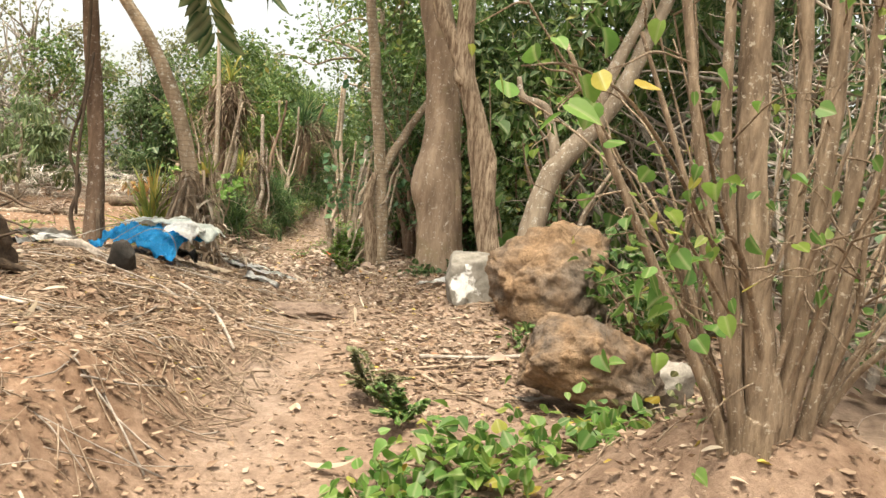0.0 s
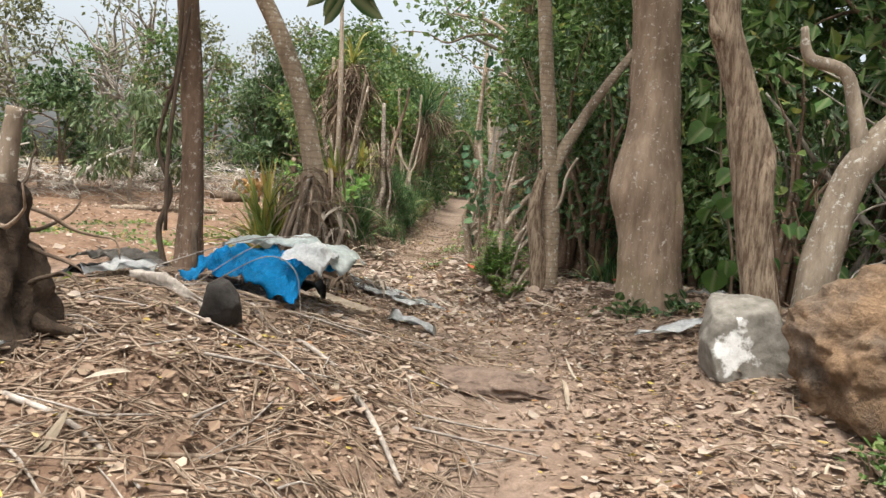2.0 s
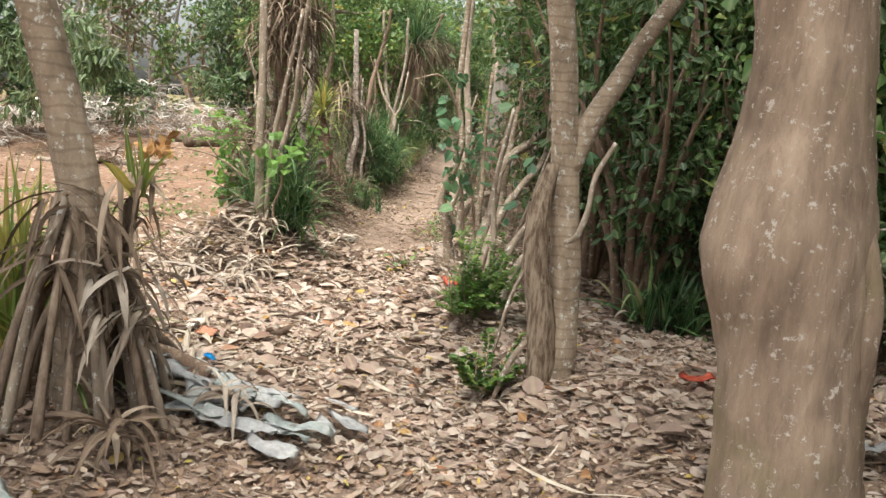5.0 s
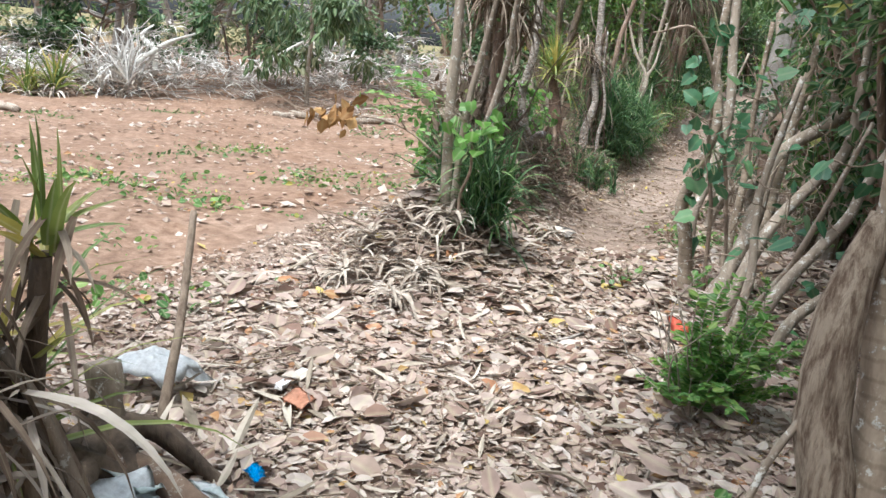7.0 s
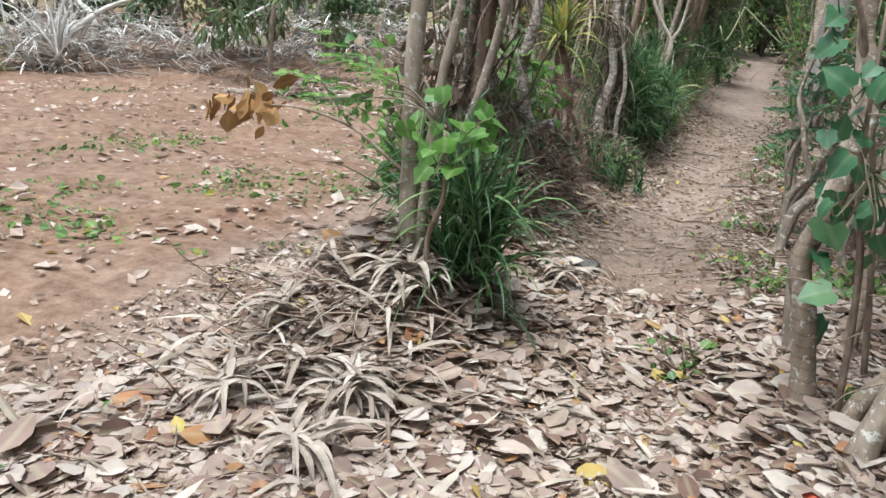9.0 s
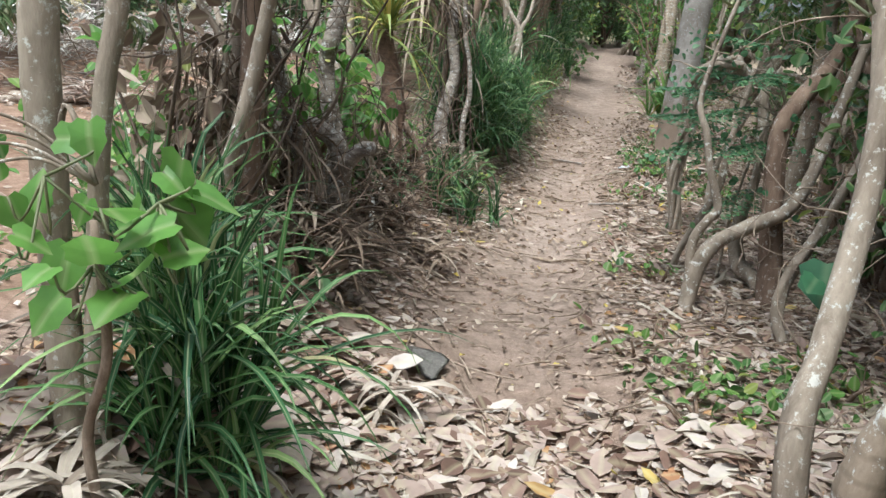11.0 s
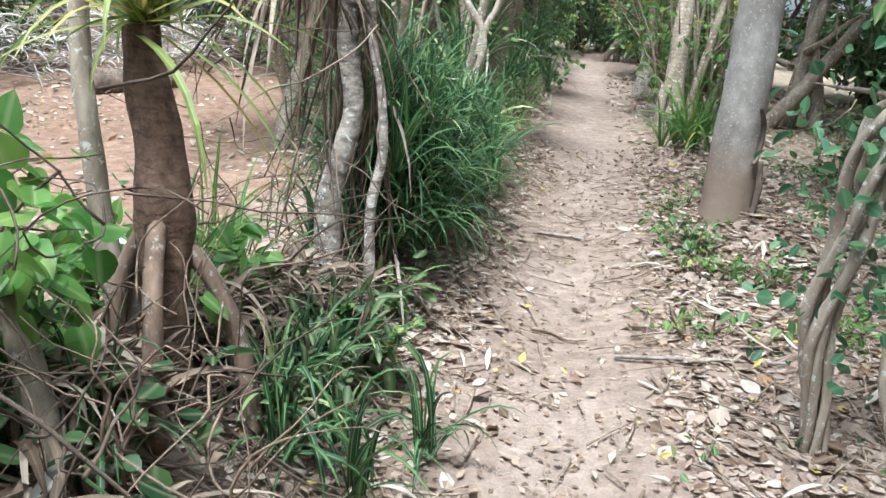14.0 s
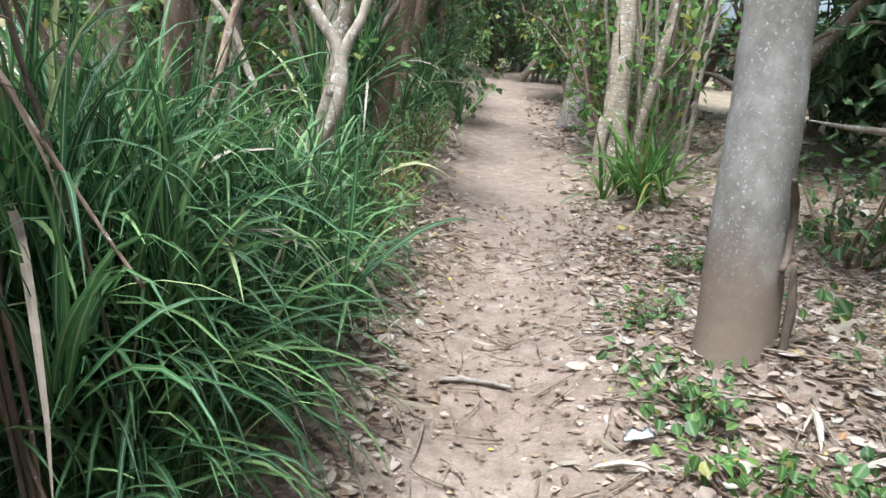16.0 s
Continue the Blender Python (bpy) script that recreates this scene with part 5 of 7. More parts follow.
stemmed("slim_tree", "crooked pale forked stem rising from the grass", [[(-4.62, 21.14, 0.6, 0.03), (-4.58, 21.18, 0.93, 0.027), (-4.43, 21.31, 1.38, 0.029), (-4.28, 21.42, 1.73, 0.032), (-4.28, 21.48, 1.99, 0.032), (-4.41, 21.51, 2.19, 0.027), (-4.6, 21.55, 2.5, 0.024), (-4.8, 21.6, 3.1, 0.018)], [(-4.3, 21.44, 1.8, 0.027), (-4.25, 21.49, 2.05, 0.025), (-4.18, 21.56, 2.25, 0.023), (-4.1, 21.65, 2.9, 0.018)]], BARK_PALE)
e = stemmed("hedge_tree", "pale bent trunk hung with dead vines", [[(-4.37, 18.58, 0.6, 0.07), (-4.36, 18.60, 0.92, 0.065), (-4.39, 18.67, 1.2, 0.062), (-4.35, 18.74, 1.43, 0.053), (-4.33, 18.80, 1.62, 0.048), (-4.39, 18.86, 1.89, 0.052), (-4.41, 18.91, 2.1, 0.053), (-4.45, 19.00, 2.5, 0.048), (-4.55, 19.15, 3.4, 0.04)],
                                                             [(-4.15, 18.62, 0.6, 0.027), (-4.16, 18.63, 0.88, 0.026), (-4.19, 18.70, 1.17, 0.026), (-4.17, 18.78, 1.42, 0.024), (-4.21, 18.84, 1.69, 0.022), (-4.29, 18.90, 1.98, 0.022), (-4.35, 19.00, 2.6, 0.02)]], BARK_LICHEN)
for k in range(22):
    p = (-4.45 + RNG.normal(0, 0.13), 18.75 + RNG.normal(0, 0.14), RNG.uniform(1.2, 2.5))
    part("dry_vine", limb("dry_vine", wander(RNG, p, (RNG.normal(0, 0.4), RNG.normal(0, 0.4), -1), RNG.uniform(0.5, 1.1), 0.005, 0.002, 7, 0.3), 5, 3, 0.1, k), BARK_DARK if k % 2 else TWIG, e)
hang_straps(e, RNG, (-4.62, 18.85, 2.35), 0.3, 70, 0.9, STRAW_DARK, "hanging dead vines", 0.02)
for k in range(26):
    x, y = RNG.uniform(-4.5, -4.28), RNG.uniform(18.9, 19.1)
    part("dry_vine", limb("dry_vine", wander(RNG, (x, y, RNG.uniform(1.9, 2.7)), (RNG.normal(0, 0.05), RNG.normal(0, 0.05), -1), RNG.uniform(1.0, 1.9), RNG.uniform(0.006, 0.016), 0.004, 8, 0.08), 6, 3, 0.2, k), BARK_DARK if k % 3 else BARK_BROWN, e)


e = thing("dead_leaf_mass", "hanging mass of brown dead leaves and vines in the hedge", "dead leaves", on_land(-4.4, 15.0))
n = 480
at = np.array([-4.55, 14.95, 1.35]) + RNG.normal(0, 1, (n, 3)) * np.array([0.16, 0.3, 0.34])
at[:, 2] = np.maximum(at[:, 2], land(at[:, 0], at[:, 1]) + 0.02)
part("crown", leaves("crown", at, directions(RNG, n, -0.9), directions(RNG, n), RNG.uniform(0.06, 0.14, n), "curl", RNG), STRAW_DARK, e)
part("stem_work", tubes("stem_work", [wander(RNG, (-4.42 + RNG.normal(0, 0.1), 15.0 + RNG.normal(0, 0.25), 0.75), (RNG.normal(0, 0.2), RNG.normal(0, 0.2), 1), RNG.uniform(0.9, 1.6), 0.016, 0.005, 7, 0.16) for _ in range(14)], 6, 3, 0.15), BARK_DARK, e)
hang_straps(e, RNG, (-4.4, 15.0, 1.75), 0.4, 90, 0.45, STRAW_DARK, "hanging dead straps", 0.012)
n = 130
at = np.array([-4.2, 15.3, 0.0]) + RNG.normal(0, 1, (n, 3)) * np.array([0.16, 0.5, 0.0])
at[:, 2] = land(at[:, 0], at[:, 1]) + RNG.uniform(0.02, 0.3, n)
part("dead_leaves", leaves("dead_leaves", at, directions(RNG, n, -0.2), directions(RNG, n, 0.6), RNG.uniform(0.07, 0.15, n), "curl", RNG), LITTER, e, "large curled leaves caught at the foot")


def pandanus(name, label, line, mat, tuft, rng, blade_len, n, roots=0, skirt=0, width=0.035, root_spread=0.2, blade=None):
    e = thing(name, label, "pandanus", on_land(line[0][0], line[0][1]))
    g = float(land(line[0][0], line[0][1]))
    line = [[line[0][0], line[0][1], g - 0.06, line[0][3]]] + [list(q) for q in line]
    part("trunk", limb("trunk", line, 14, 8, 0.16, 3), mat, e)
    part("leaf_tuft", blades("leaf_tuft", rng, [tuft], n, blade_len, width, 2.2, 0.85, 8), blade or BLADE_YELLOW, e)
    for k in range(roots):
        a = k * 2.2 + 0.6
        i = smooth_line(line, 6)
        s = i[int(len(i) * (0.45 + 0.12 * rng.random()))]
        f = on_land(line[0][0] + root_spread * math.cos(a), line[0][1] + root_spread * math.sin(a), -0.04)
        part("prop_root", limb("prop_root", [(*s[:3], 0.028), ((s[0] + f[0]) / 2 + 0.05 * math.cos(a), (s[1] + f[1]) / 2 + 0.05 * math.sin(a), (s[2] + f[2]) / 2 + 0.08, 0.03), (*f, 0.032)], 9, 6, 0.1, k), BARK_PALE if k % 2 else BARK_BROWN, e)
    if skirt:
        hang_straps(e, rng, (tuft[0], tuft[1], tuft[2] - 0.15), 0.35, skirt, 0.8, STRAW_DARK, "dead hanging leaves", width)
    return e


pandanus("pandanus", "stout pandanus on prop roots with a yellow-green leaf tuft", [(-4.28, 17.22, 0.7, 0.05), (-4.34, 17.28, 1.1, 0.055), (-4.40, 17.34, 1.4, 0.088), (-4.45, 17.4, 1.61, 0.07), (-4.5, 17.43, 1.81, 0.062), (-4.53, 17.46, 1.95, 0.055)], BARK_PANDANUS, (-4.53, 17.46, 1.96), RNG, 0.72, 110, 5, 0, 0.024, 0.24)
e = pandanus("pandanus", "pandanus with a thick skirt of dead brown leaves", [(-4.3, 14.9, 0.7, 0.06), (-4.25, 14.95, 1.8, 0.055), (-4.25, 15.0, 3.0, 0.05), (-4.2, 15.0, 3.5, 0.05)], BARK_BROWN, (-4.2, 15.0, 3.55), RNG, 0.7, 26, 0, 0, 0.03)
for dx, dy, z, n in ((0.0, 0.0, 3.35, 260), (0.12, 0.05, 3.1, 200), (-0.1, -0.05, 2.85, 160), (0.05, 0.1, 2.6, 120)):
    hang_straps(e, RNG, (-4.25 + dx, 14.95 + dy, z), 0.6, n, 0.62, STRAW_DARK, "thick skirt of dead leaves", 0.018)
e = thing("pandanus_bush", "yellow-green pandanus tuft with arching strap leaves", "pandanus", on_land(-3.05, 8.7))
part("leaf_tuft", blades("leaf_tuft", RNG, [on_land(-3.05, 8.7, 0.05), on_land(-3.15, 8.6, 0.1)], 130, 0.95, 0.032, 1.7, 0.7), BLADE_YELLOW, e)
e = thing("pandanus_bush", "withered pandanus with curled brown leaves and a green heart", "pandanus", on_land(-2.62, 8.68))
part("trunk", limb("trunk", [(*on_land(-2.68, 8.66, -0.05), 0.05), (-2.68, 8.66, 1.2, 0.03), (-2.6, 8.64, 1.64, 0.022)], 10, 6, 0.2, 3), BARK_DARK, e)
part("leaf_tuft", blades("leaf_tuft", RNG, [(-2.6, 8.64, 1.66)], 15, 0.3, 0.024, 0.8, 0.8), BLADE_YELLOW, e)
hang_straps(e, RNG, (-2.6, 8.64, 1.62), 0.12, 18, 0.34, STRAW_DARK, "withered brown leaves", 0.016)

# stump, log and pole by the rubbish
e = thing("stump", "splintered pale stump with dark spreading roots", "stump", on_land(-3.0, 9.15))
g = float(land(-3.0, 9.15))
part("stub", limb("stub", [(-3.0, 9.15, g - 0.06, 0.075), (-3.0, 9.15, g + 0.12, 0.065), (-3.01, 9.15, g + 0.3, 0.05)], 14, 6, 0.4, 6), BARK_PALE, e)
for k, (a, ln) in enumerate(((-0.4, 0.45), (0.5, 0.4), (-1.4, 0.45), (2.6, 0.4), (-0.9, 0.5))):
    part("root", limb("root", [(-3.0, 9.15, g + 0.1, 0.045), (-3.0 + 0.45 * ln * math.cos(a), 9.15 + 0.45 * ln * math.sin(a), g + 0.07, 0.04), on_land(-3.0 + ln * math.cos(a), 9.15 + ln * math.sin(a), 0.0) + (0.022,)], 9, 8, 0.2, k), BARK_DARK, e)
for k, (x, y, a, ln, r) in enumerate(((-2.82, 9.06, 0.12, 0.75, 0.05), (-2.95, 8.92, 0.5, 0.6, 0.035), (-3.05, 9.0, -0.5, 0.5, 0.03))):
    w = [(x + s * ln * math.cos(a), y + s * ln * math.sin(a), float(land(x + s * ln * math.cos(a), y + s * ln * math.sin(a))) + r * 0.8 + (0.12 if k else 0.02) * (0.5 - s), r * (1 - 0.25 * s)) for s in (-0.5, -0.2, 0.15, 0.5)]
    solo("log", limb("log", w, 12, 8, 0.25, k), BARK_DARK if k else BARK_BROWN, "rotting brown log beside the stump", "log", "rotting logs")
solo("pole", limb("pole", [(-3.0, 9.38, 0.6, 0.02), (-3.02, 9.42, 0.8, 0.019), (-3.12, 9.6, 1.08, 0.017), (-3.2, 9.72, 1.28, 0.016), (-3.27, 9.82, 1.46, 0.014)], 9, 8, 0.15, 2), TWIG, "thin grey pole stuck upright in the litter", "pole")

# ---- trunks along the later path ----
rt = [(-2.35, 21.25, 0.5, 0.2), (-2.34, 21.28, 0.71, 0.192), (-2.33, 21.34, 0.91, 0.18), (-2.31, 21.51, 1.53, 0.167), (-2.26, 21.77, 2.42, 0.162), (-2.2, 21.96, 3.08, 0.155)]
e = tree("lichen_tree", "grey tree blotched with white lichen, brown at its foot", rt, BARK_FOOT, 7.5, RNG, (LEAF_MID, 1500, 0.14, "far", 1.0), 26, 0.04, 0.05, limbs=6, limb_len=2.4, crown_from=0.55, per=12)
part("bark_scar", tubes("bark_scar", [[(-2.21, 21.27, 1.62, 0.012), (-2.16, 21.36, 1.48, 0.02), (-2.17, 21.32, 1.3, 0.018), (-2.21, 21.24, 1.22, 0.012)], [(-2.16, 21.26, 1.25, 0.014), (-2.15, 21.22, 1.05, 0.022), (-2.17, 21.16, 0.85, 0.016)]], 8, 6, 0.3), BARK_DARK, e, "dark open bark scar")
tree("lichen_tree", "pale trunk beside the far path", [(-3.0, 29.6, 1.0, 0.16), (-2.98, 29.8, 1.6, 0.146), (-2.95, 30.0, 2.4, 0.136), (-2.9, 30.2, 3.2, 0.13)], BARK_LICHEN, 7, RNG, (LEAF_MID, 900, 0.14, "far", 1.0), 14)
e = tree("grey_tree", "grey tree with stump-like burl and upright side stems", [(-2.63, 25.9, 0.7, 0.15), (-2.63, 25.9, 1.11, 0.13), (-2.65, 26.1, 1.88, 0.114), (-2.64, 26.3, 2.62, 0.106)], BARK_GREY, 7, RNG, (LEAF_MID, 900, 0.13, "far", 1.0), 14,
         extra=[[(-2.45, 25.9, 0.7, 0.06), (-2.4, 25.95, 1.4, 0.055), (-2.25, 26.1, 2.2, 0.05), (-2.1, 26.3, 3.2, 0.04)], [(-2.75, 25.75, 0.7, 0.07), (-2.78, 25.78, 1.2, 0.06), (-2.74, 25.85, 1.5, 0.07)]])
for k in range(12):
    x, y = -2.35 + RNG.normal(0, 0.28), 26.4 + RNG.normal(0, 0.35)
    part("side_stem", limb("side_stem", wander(RNG, on_land(x, y, -0.05), (RNG.normal(0, 0.12), 0.1, 1), 3.0, 0.028, 0.015, 5, 0.06, 0.1), 7, 4, 0.1, k), BARK_PALE, e)


# ---- strap-leaved grass along the hedge ----
def grass_clump(x, y, height, n, spread, label, mat=BLADE, width=0.02, droop=1.7, dead=0.05, name="grass_clump", bias=(0, 0, 0), mass=0.25, reach=1.4):
    e = thing(name, label, "grass clump", on_land(x, y))
    k = max(6, int(n / 18))
    xs, ys = x + RNG.normal(0, spread, k), y + RNG.normal(0, spread, k)
    roots = np.stack([xs, ys, land(xs, ys) + RNG.uniform(0, mass * height, k)], 1)
    part("sward", blades("sward", RNG, roots, n, height * reach, width, droop, 0.72, 9, bias), mat, e)
    if dead:
        m = int(n * dead)
        part("dead_sward", blades("dead_sward", RNG, roots, m, height * 0.9, width, 3.0, 1.0, 7), STRAW, e, "dry straw-coloured blades")
    return e


grass_clump(-3.52, 13.36, 0.8, 300, 0.08, "dark green clump of arching strap grass at the hedge foot", width=0.018, droop=2.6, reach=0.85, bias=(0.05, -0.1, 0), mass=0.6)
grass_clump(-4.2, 14.2, 0.55, 160, 0.14, "dark green clump of arching strap grass at the hedge foot", width=0.024)
grass_clump(-4.05, 17.3, 0.38, 110, 0.2, "green clump of arching grass round pandanus roots", width=0.018, droop=3.2)
grass_clump(-3.98, 17.75, 0.34, 90, 0.18, "green clump of arching grass round pandanus roots", width=0.018, droop=3.2)
for y, h, n in ((19.3, 0.8, 420), (19.5, 1.05, 460), (19.85, 1.1, 480), (20.25, 1.05, 440), (20.7, 0.95, 360), (21.3, 0.8, 300), (21.9, 0.75, 240)):
    x = path_x(y) - 1.12 + RNG.normal(0, 0.05)
    grass_clump(x, y, h, int(n * 1.25), 0.14 if y < 19.4 else 0.17, "tall dark green grass clump leaning over the path", width=0.015, droop=2.4, dead=0.02, mass=0.7, reach=0.72)
for y in np.arange(22.6, 40, 1.0):
    x = path_x(y) - 1.2 - 0.01 * (y - 20) + RNG.normal(0, 0.1)
    grass_clump(float(x), float(y), RNG.uniform(0.7, 1.3), 150, 0.22, "green grass clump lining the far path", width=0.022, droop=2.0, mass=0.7, reach=0.8)
for x, y, h in ((-2.3, 25.0, 0.7), (-2.5, 25.3, 0.5), (-0.05, 11.6, 0.45), (-4.9, 20.9, 0.5), (-0.05, 12.35, 0.4), (0.25, 11.75, 0.3)):
    grass_clump(x, y, h, 70, 0.1, "fresh green tuft of strap leaves", LEAF_LIGHT if x < -1 else BLADE, 0.026, 1.6, 0.05)

def tangle(x, y, r, h, n, mat, label):
    """Dead vines and twigs knotted about the hedge stems."""
    g = float(land(x, y))
    e = thing("vine_tangle", label, "dead vines", (x, y, g))
    lines = [wander(RNG, (x + RNG.normal(0, r * 0.6), y + RNG.normal(0, r), g + RNG.uniform(0.0, h)), (RNG.normal(), RNG.normal(), RNG.normal(0, 0.9)), RNG.uniform(0.25, 0.8), RNG.uniform(0.002, 0.0055), 0.0012, 6, 0.4) for _ in range(n)]
    part("twig_work", tubes("twig_work", lines, 4, 2, 0.1), mat, e)


for x, y, h, n in ((-4.2, 14.6, 1.5, 50), (-4.25, 15.2, 1.5, 70), (-4.3, 15.7, 1.3, 60), (-4.4, 16.4, 1.0, 36), (-4.5, 17.1, 0.8, 22), (-4.5, 17.9, 0.6, 22), (-4.6, 18.5, 1.9, 60), (-4.15, 15.5, 0.9, 70), (-4.1, 16.1, 0.9, 70), (-4.2, 16.5, 1.0, 60)):
    tangle(x - 0.1, y, 0.24, h, int(n * 0.5), BARK_DARK, "knotted dry vines and twigs in the hedge")
    tangle(x + 0.1, y + 0.2, 0.25, 0.5, int(n * 0.35), BARK_BROWN, "dry twigs heaped at the hedge foot")
for x, y, h, n in ((-1.5, 15.3, 1.6, 50), (-1.4, 17.2, 1.7, 60), (-1.7, 18.6, 1.7, 60), (-1.2, 12.4, 1.8, 60), (-1.3, 13.9, 2.0, 50), (2.2, 5.4, 2.2, 90), (2.6, 6.6, 2.4, 90), (1.9, 7.9, 2.2, 80), (2.4, 4.2, 2.4, 90)):
    tangle(x, y, 0.4, h, n, TWIG_GREY if x > 0 else TWIG, "bare tangled twigs behind the path edge")

# ---- leafy growth: seedlings, weeds, bushes ----


def bush(name, label, x, y, r, h, n, size, mat, kind="broad", stems=7, z0=0.0, wood=BARK_BROWN, group=""):
    """A bush: thin stems fanned from one foot and leaves in clumps on them."""
    g = float(land(x, y)) + z0
    e = thing(name, label, "bush", (x, y, g), group)
    lines, cs = [], []
    for k in range(stems):
        a = RNG.uniform(0, 6.28)
        w = wander(RNG, (x + 0.1 * r * math.cos(a), y + 0.1 * r * math.sin(a), g - 0.04), (r / h * math.cos(a) * 0.9, r / h * math.sin(a) * 0.9, 1), h * RNG.uniform(0.7, 1.1), 0.012 + 0.012 * h, 0.004, 6, 0.16, 0.02)
        lines.append(w)
        cs += [q[:3] for q in w[2:]]
    part("stem_work", tubes("stem_work", lines, 5, 2, 0.12), wood, e)
    cs = np.array(cs)
    part("foliage", leaf_cloud("foliage", RNG, cs, np.full(len(cs), 0.34 * r + 0.05), n, size, kind), mat, e)
    return e


def fern_bush(label, x, y, h, n, mat):
    """Small-leaved seedling: many fine leaflets in flat sprays."""
    g = float(land(x, y))
    e = thing("seedling", label, "plant", (x, y, g))
    lines, at, ah = [], [], []
    for k in range(n):
        a = RNG.uniform(0, 6.28)
        w = wander(RNG, (x, y, g), (0.55 * math.cos(a), 0.55 * math.sin(a), 1), h * RNG.uniform(0.6, 1.1), 0.006, 0.002, 7, 0.18, -0.04)
        lines.append(w)
        ln = smooth_line(w, 5)[8:]
        d = np.gradient(ln[:, :3], axis=0)
        s = np.cross(d, (0, 0, 1))
        s /= np.linalg.norm(s, axis=1)[:, None] + 1e-9
        for sg in (1, -1):
            at.append(ln[:, :3])
            ah.append(sg * s + 0.4 * d / (np.linalg.norm(d, axis=1)[:, None] + 1e-9) + 0.2 * RNG.normal(0, 1, s.shape))
    at, ah = np.vstack(at), np.vstack(ah)
    part("stem_work", tubes("stem_work", lines, 4, 2, 0.1), BARK_PALE, e)
    part("leaf_spray", leaves("leaf_spray", at, ah, np.tile((0, 0, 1.0), (len(at), 1)) + 0.2 * RNG.normal(0, 1, at.shape), RNG.uniform(0.03, 0.06, len(at)), "broad", RNG), mat, e)


# The lighter leaf colour makes up for the tree's shadow on these seedlings.
fern_bush("bright green feathery seedling at the path edge", -1.42, 11.05, 0.72, 26, LEAF_FRESH_LIT)
fern_bush("bright green feathery seedling at the path edge", -1.27, 11.22, 0.6, 15, LEAF_FRESH_LIT)
fern_bush("small dark green seedling on dry leaves", -0.3, 4.35, 0.38, 9, LEAF_OLIVE)
fern_bush("small dark green seedling on dry leaves", -0.15, 4.0, 0.28, 7, LEAF_MID)
fern_bush("small green weed at the foot of the forked tree", -1.15, 9.6, 0.4, 8, LEAF_LIGHT)



def feather_tree(label, foot, sprays, mat, leaflet=0.032, gap=0.02, rows=9):
    """A thin sapling whose limbs end in flat twice-feathered sprays of small leaflets."""
    rng = np.random.default_rng(len(sprays) * 7 + 3)
    e = thing("feathery_sapling", label, "sapling", on_land(foot[0], foot[1]))
    g = float(land(*foot))
    top = np.mean([q[0] for q in sprays], axis=0) + np.array([0.25, 0.1, -0.1])
    part("stem", limb("stem", [(*foot, g - 0.05, 0.012), (foot[0] + 0.03, foot[1], g + 0.5, 0.010), (*(0.5 * (top + np.array([*foot, g + 1.0]))), 0.008), (*top, 0.006)], 8, 6, 0.12, 3), BARK_PALE, e)
    for start, tip in sprays:
        start, tip = np.array(start), np.array(tip)
        part("branch", limb("branch", [(*top, 0.006), (*(0.5 * (top + start) + (0, 0, 0.04)), 0.005), (*start, 0.004)], 6, 4, 0.1, 2), BARK_PALE, e)
        at, ah = [], []
        ax = tip - start
        ln = np.linalg.norm(ax)
        side = np.cross(ax / ln, (0, 0, 1.0))
        side /= np.linalg.norm(side)
        for s in np.linspace(0.08, 1.0, rows):
            mid = start + ax * s + np.array([0, 0, 0.10 * ln * (s - s * s)])
            for sg in (1, -1):
                d = sg * side + 0.65 * ax / ln + rng.normal(0, 0.1, 3) + np.array([0, 0, -0.12])
                d /= np.linalg.norm(d)
                reach = 0.45 * ln * (1.1 - 0.75 * abs(s - 0.35)) * rng.uniform(0.7, 1.1)
                nrm = np.cross(d, (0, 0, 1.0))
                for r in np.arange(0.4 * gap, reach, gap):
                    for sg2 in (1, -1):
                        at.append(mid + d * r + np.array([0, 0, -0.15 * r * r / max(reach, 0.05)]))
                        ah.append(sg2 * nrm + 0.35 * d)
        at, ah = np.array(at), np.array(ah)
        part("leaf_spray", leaves("leaf_spray", at, ah, np.tile((0, 0, 1.0), (len(at), 1)) + 0.25 * rng.normal(0, 1, at.shape), leaflet * rng.uniform(0.75, 1.2, len(at)), "broad", rng), mat, e)


feather_tree("blue-green feathery sapling reaching over the path edge", (-1.95, 16.95),
             [((-2.1, 16.95, 1.62), (-2.52, 16.85, 1.58)), ((-2.05, 16.95, 1.75), (-2.45, 16.9, 1.76)), ((-2.0, 16.9, 1.5), (-2.38, 16.8, 1.38)), ((-1.95, 16.95, 1.85), (-2.28, 16.9, 1.9)), ((-1.9, 16.9, 1.7), (-2.2, 16.7, 1.62)),
              ((-1.9, 16.9, 2.05), (-2.2, 16.8, 2.1)), ((-1.8, 16.9, 1.5), (-2.05, 16.6, 1.42)), ((-1.8, 17.0, 1.9), (-1.95, 16.6, 1.85)), ((-1.75, 16.9, 1.2), (-2.0, 16.6, 1.1))], LEAF_BLUE)
feather_tree("light green feathery sapling beside the slim trunk", (-3.88, 13.22),
             [((-3.9, 13.05, 1.75), (-4.25, 13.0, 1.98)), ((-3.9, 13.05, 1.8), (-4.05, 12.8, 1.9)), ((-3.95, 13.1, 1.65), (-4.35, 13.05, 1.68)), ((-4.0, 13.1, 1.7), (-4.3, 12.85, 1.8))], LEAF_FRESH_LIT, 0.05, 0.045, 5)
bush("weed_patch", "bright green heart-leaved weeds beside the path", 0.25, 3.35, 0.5, 0.3, 360, 0.07, LEAF_LIGHT, "heart", 12)
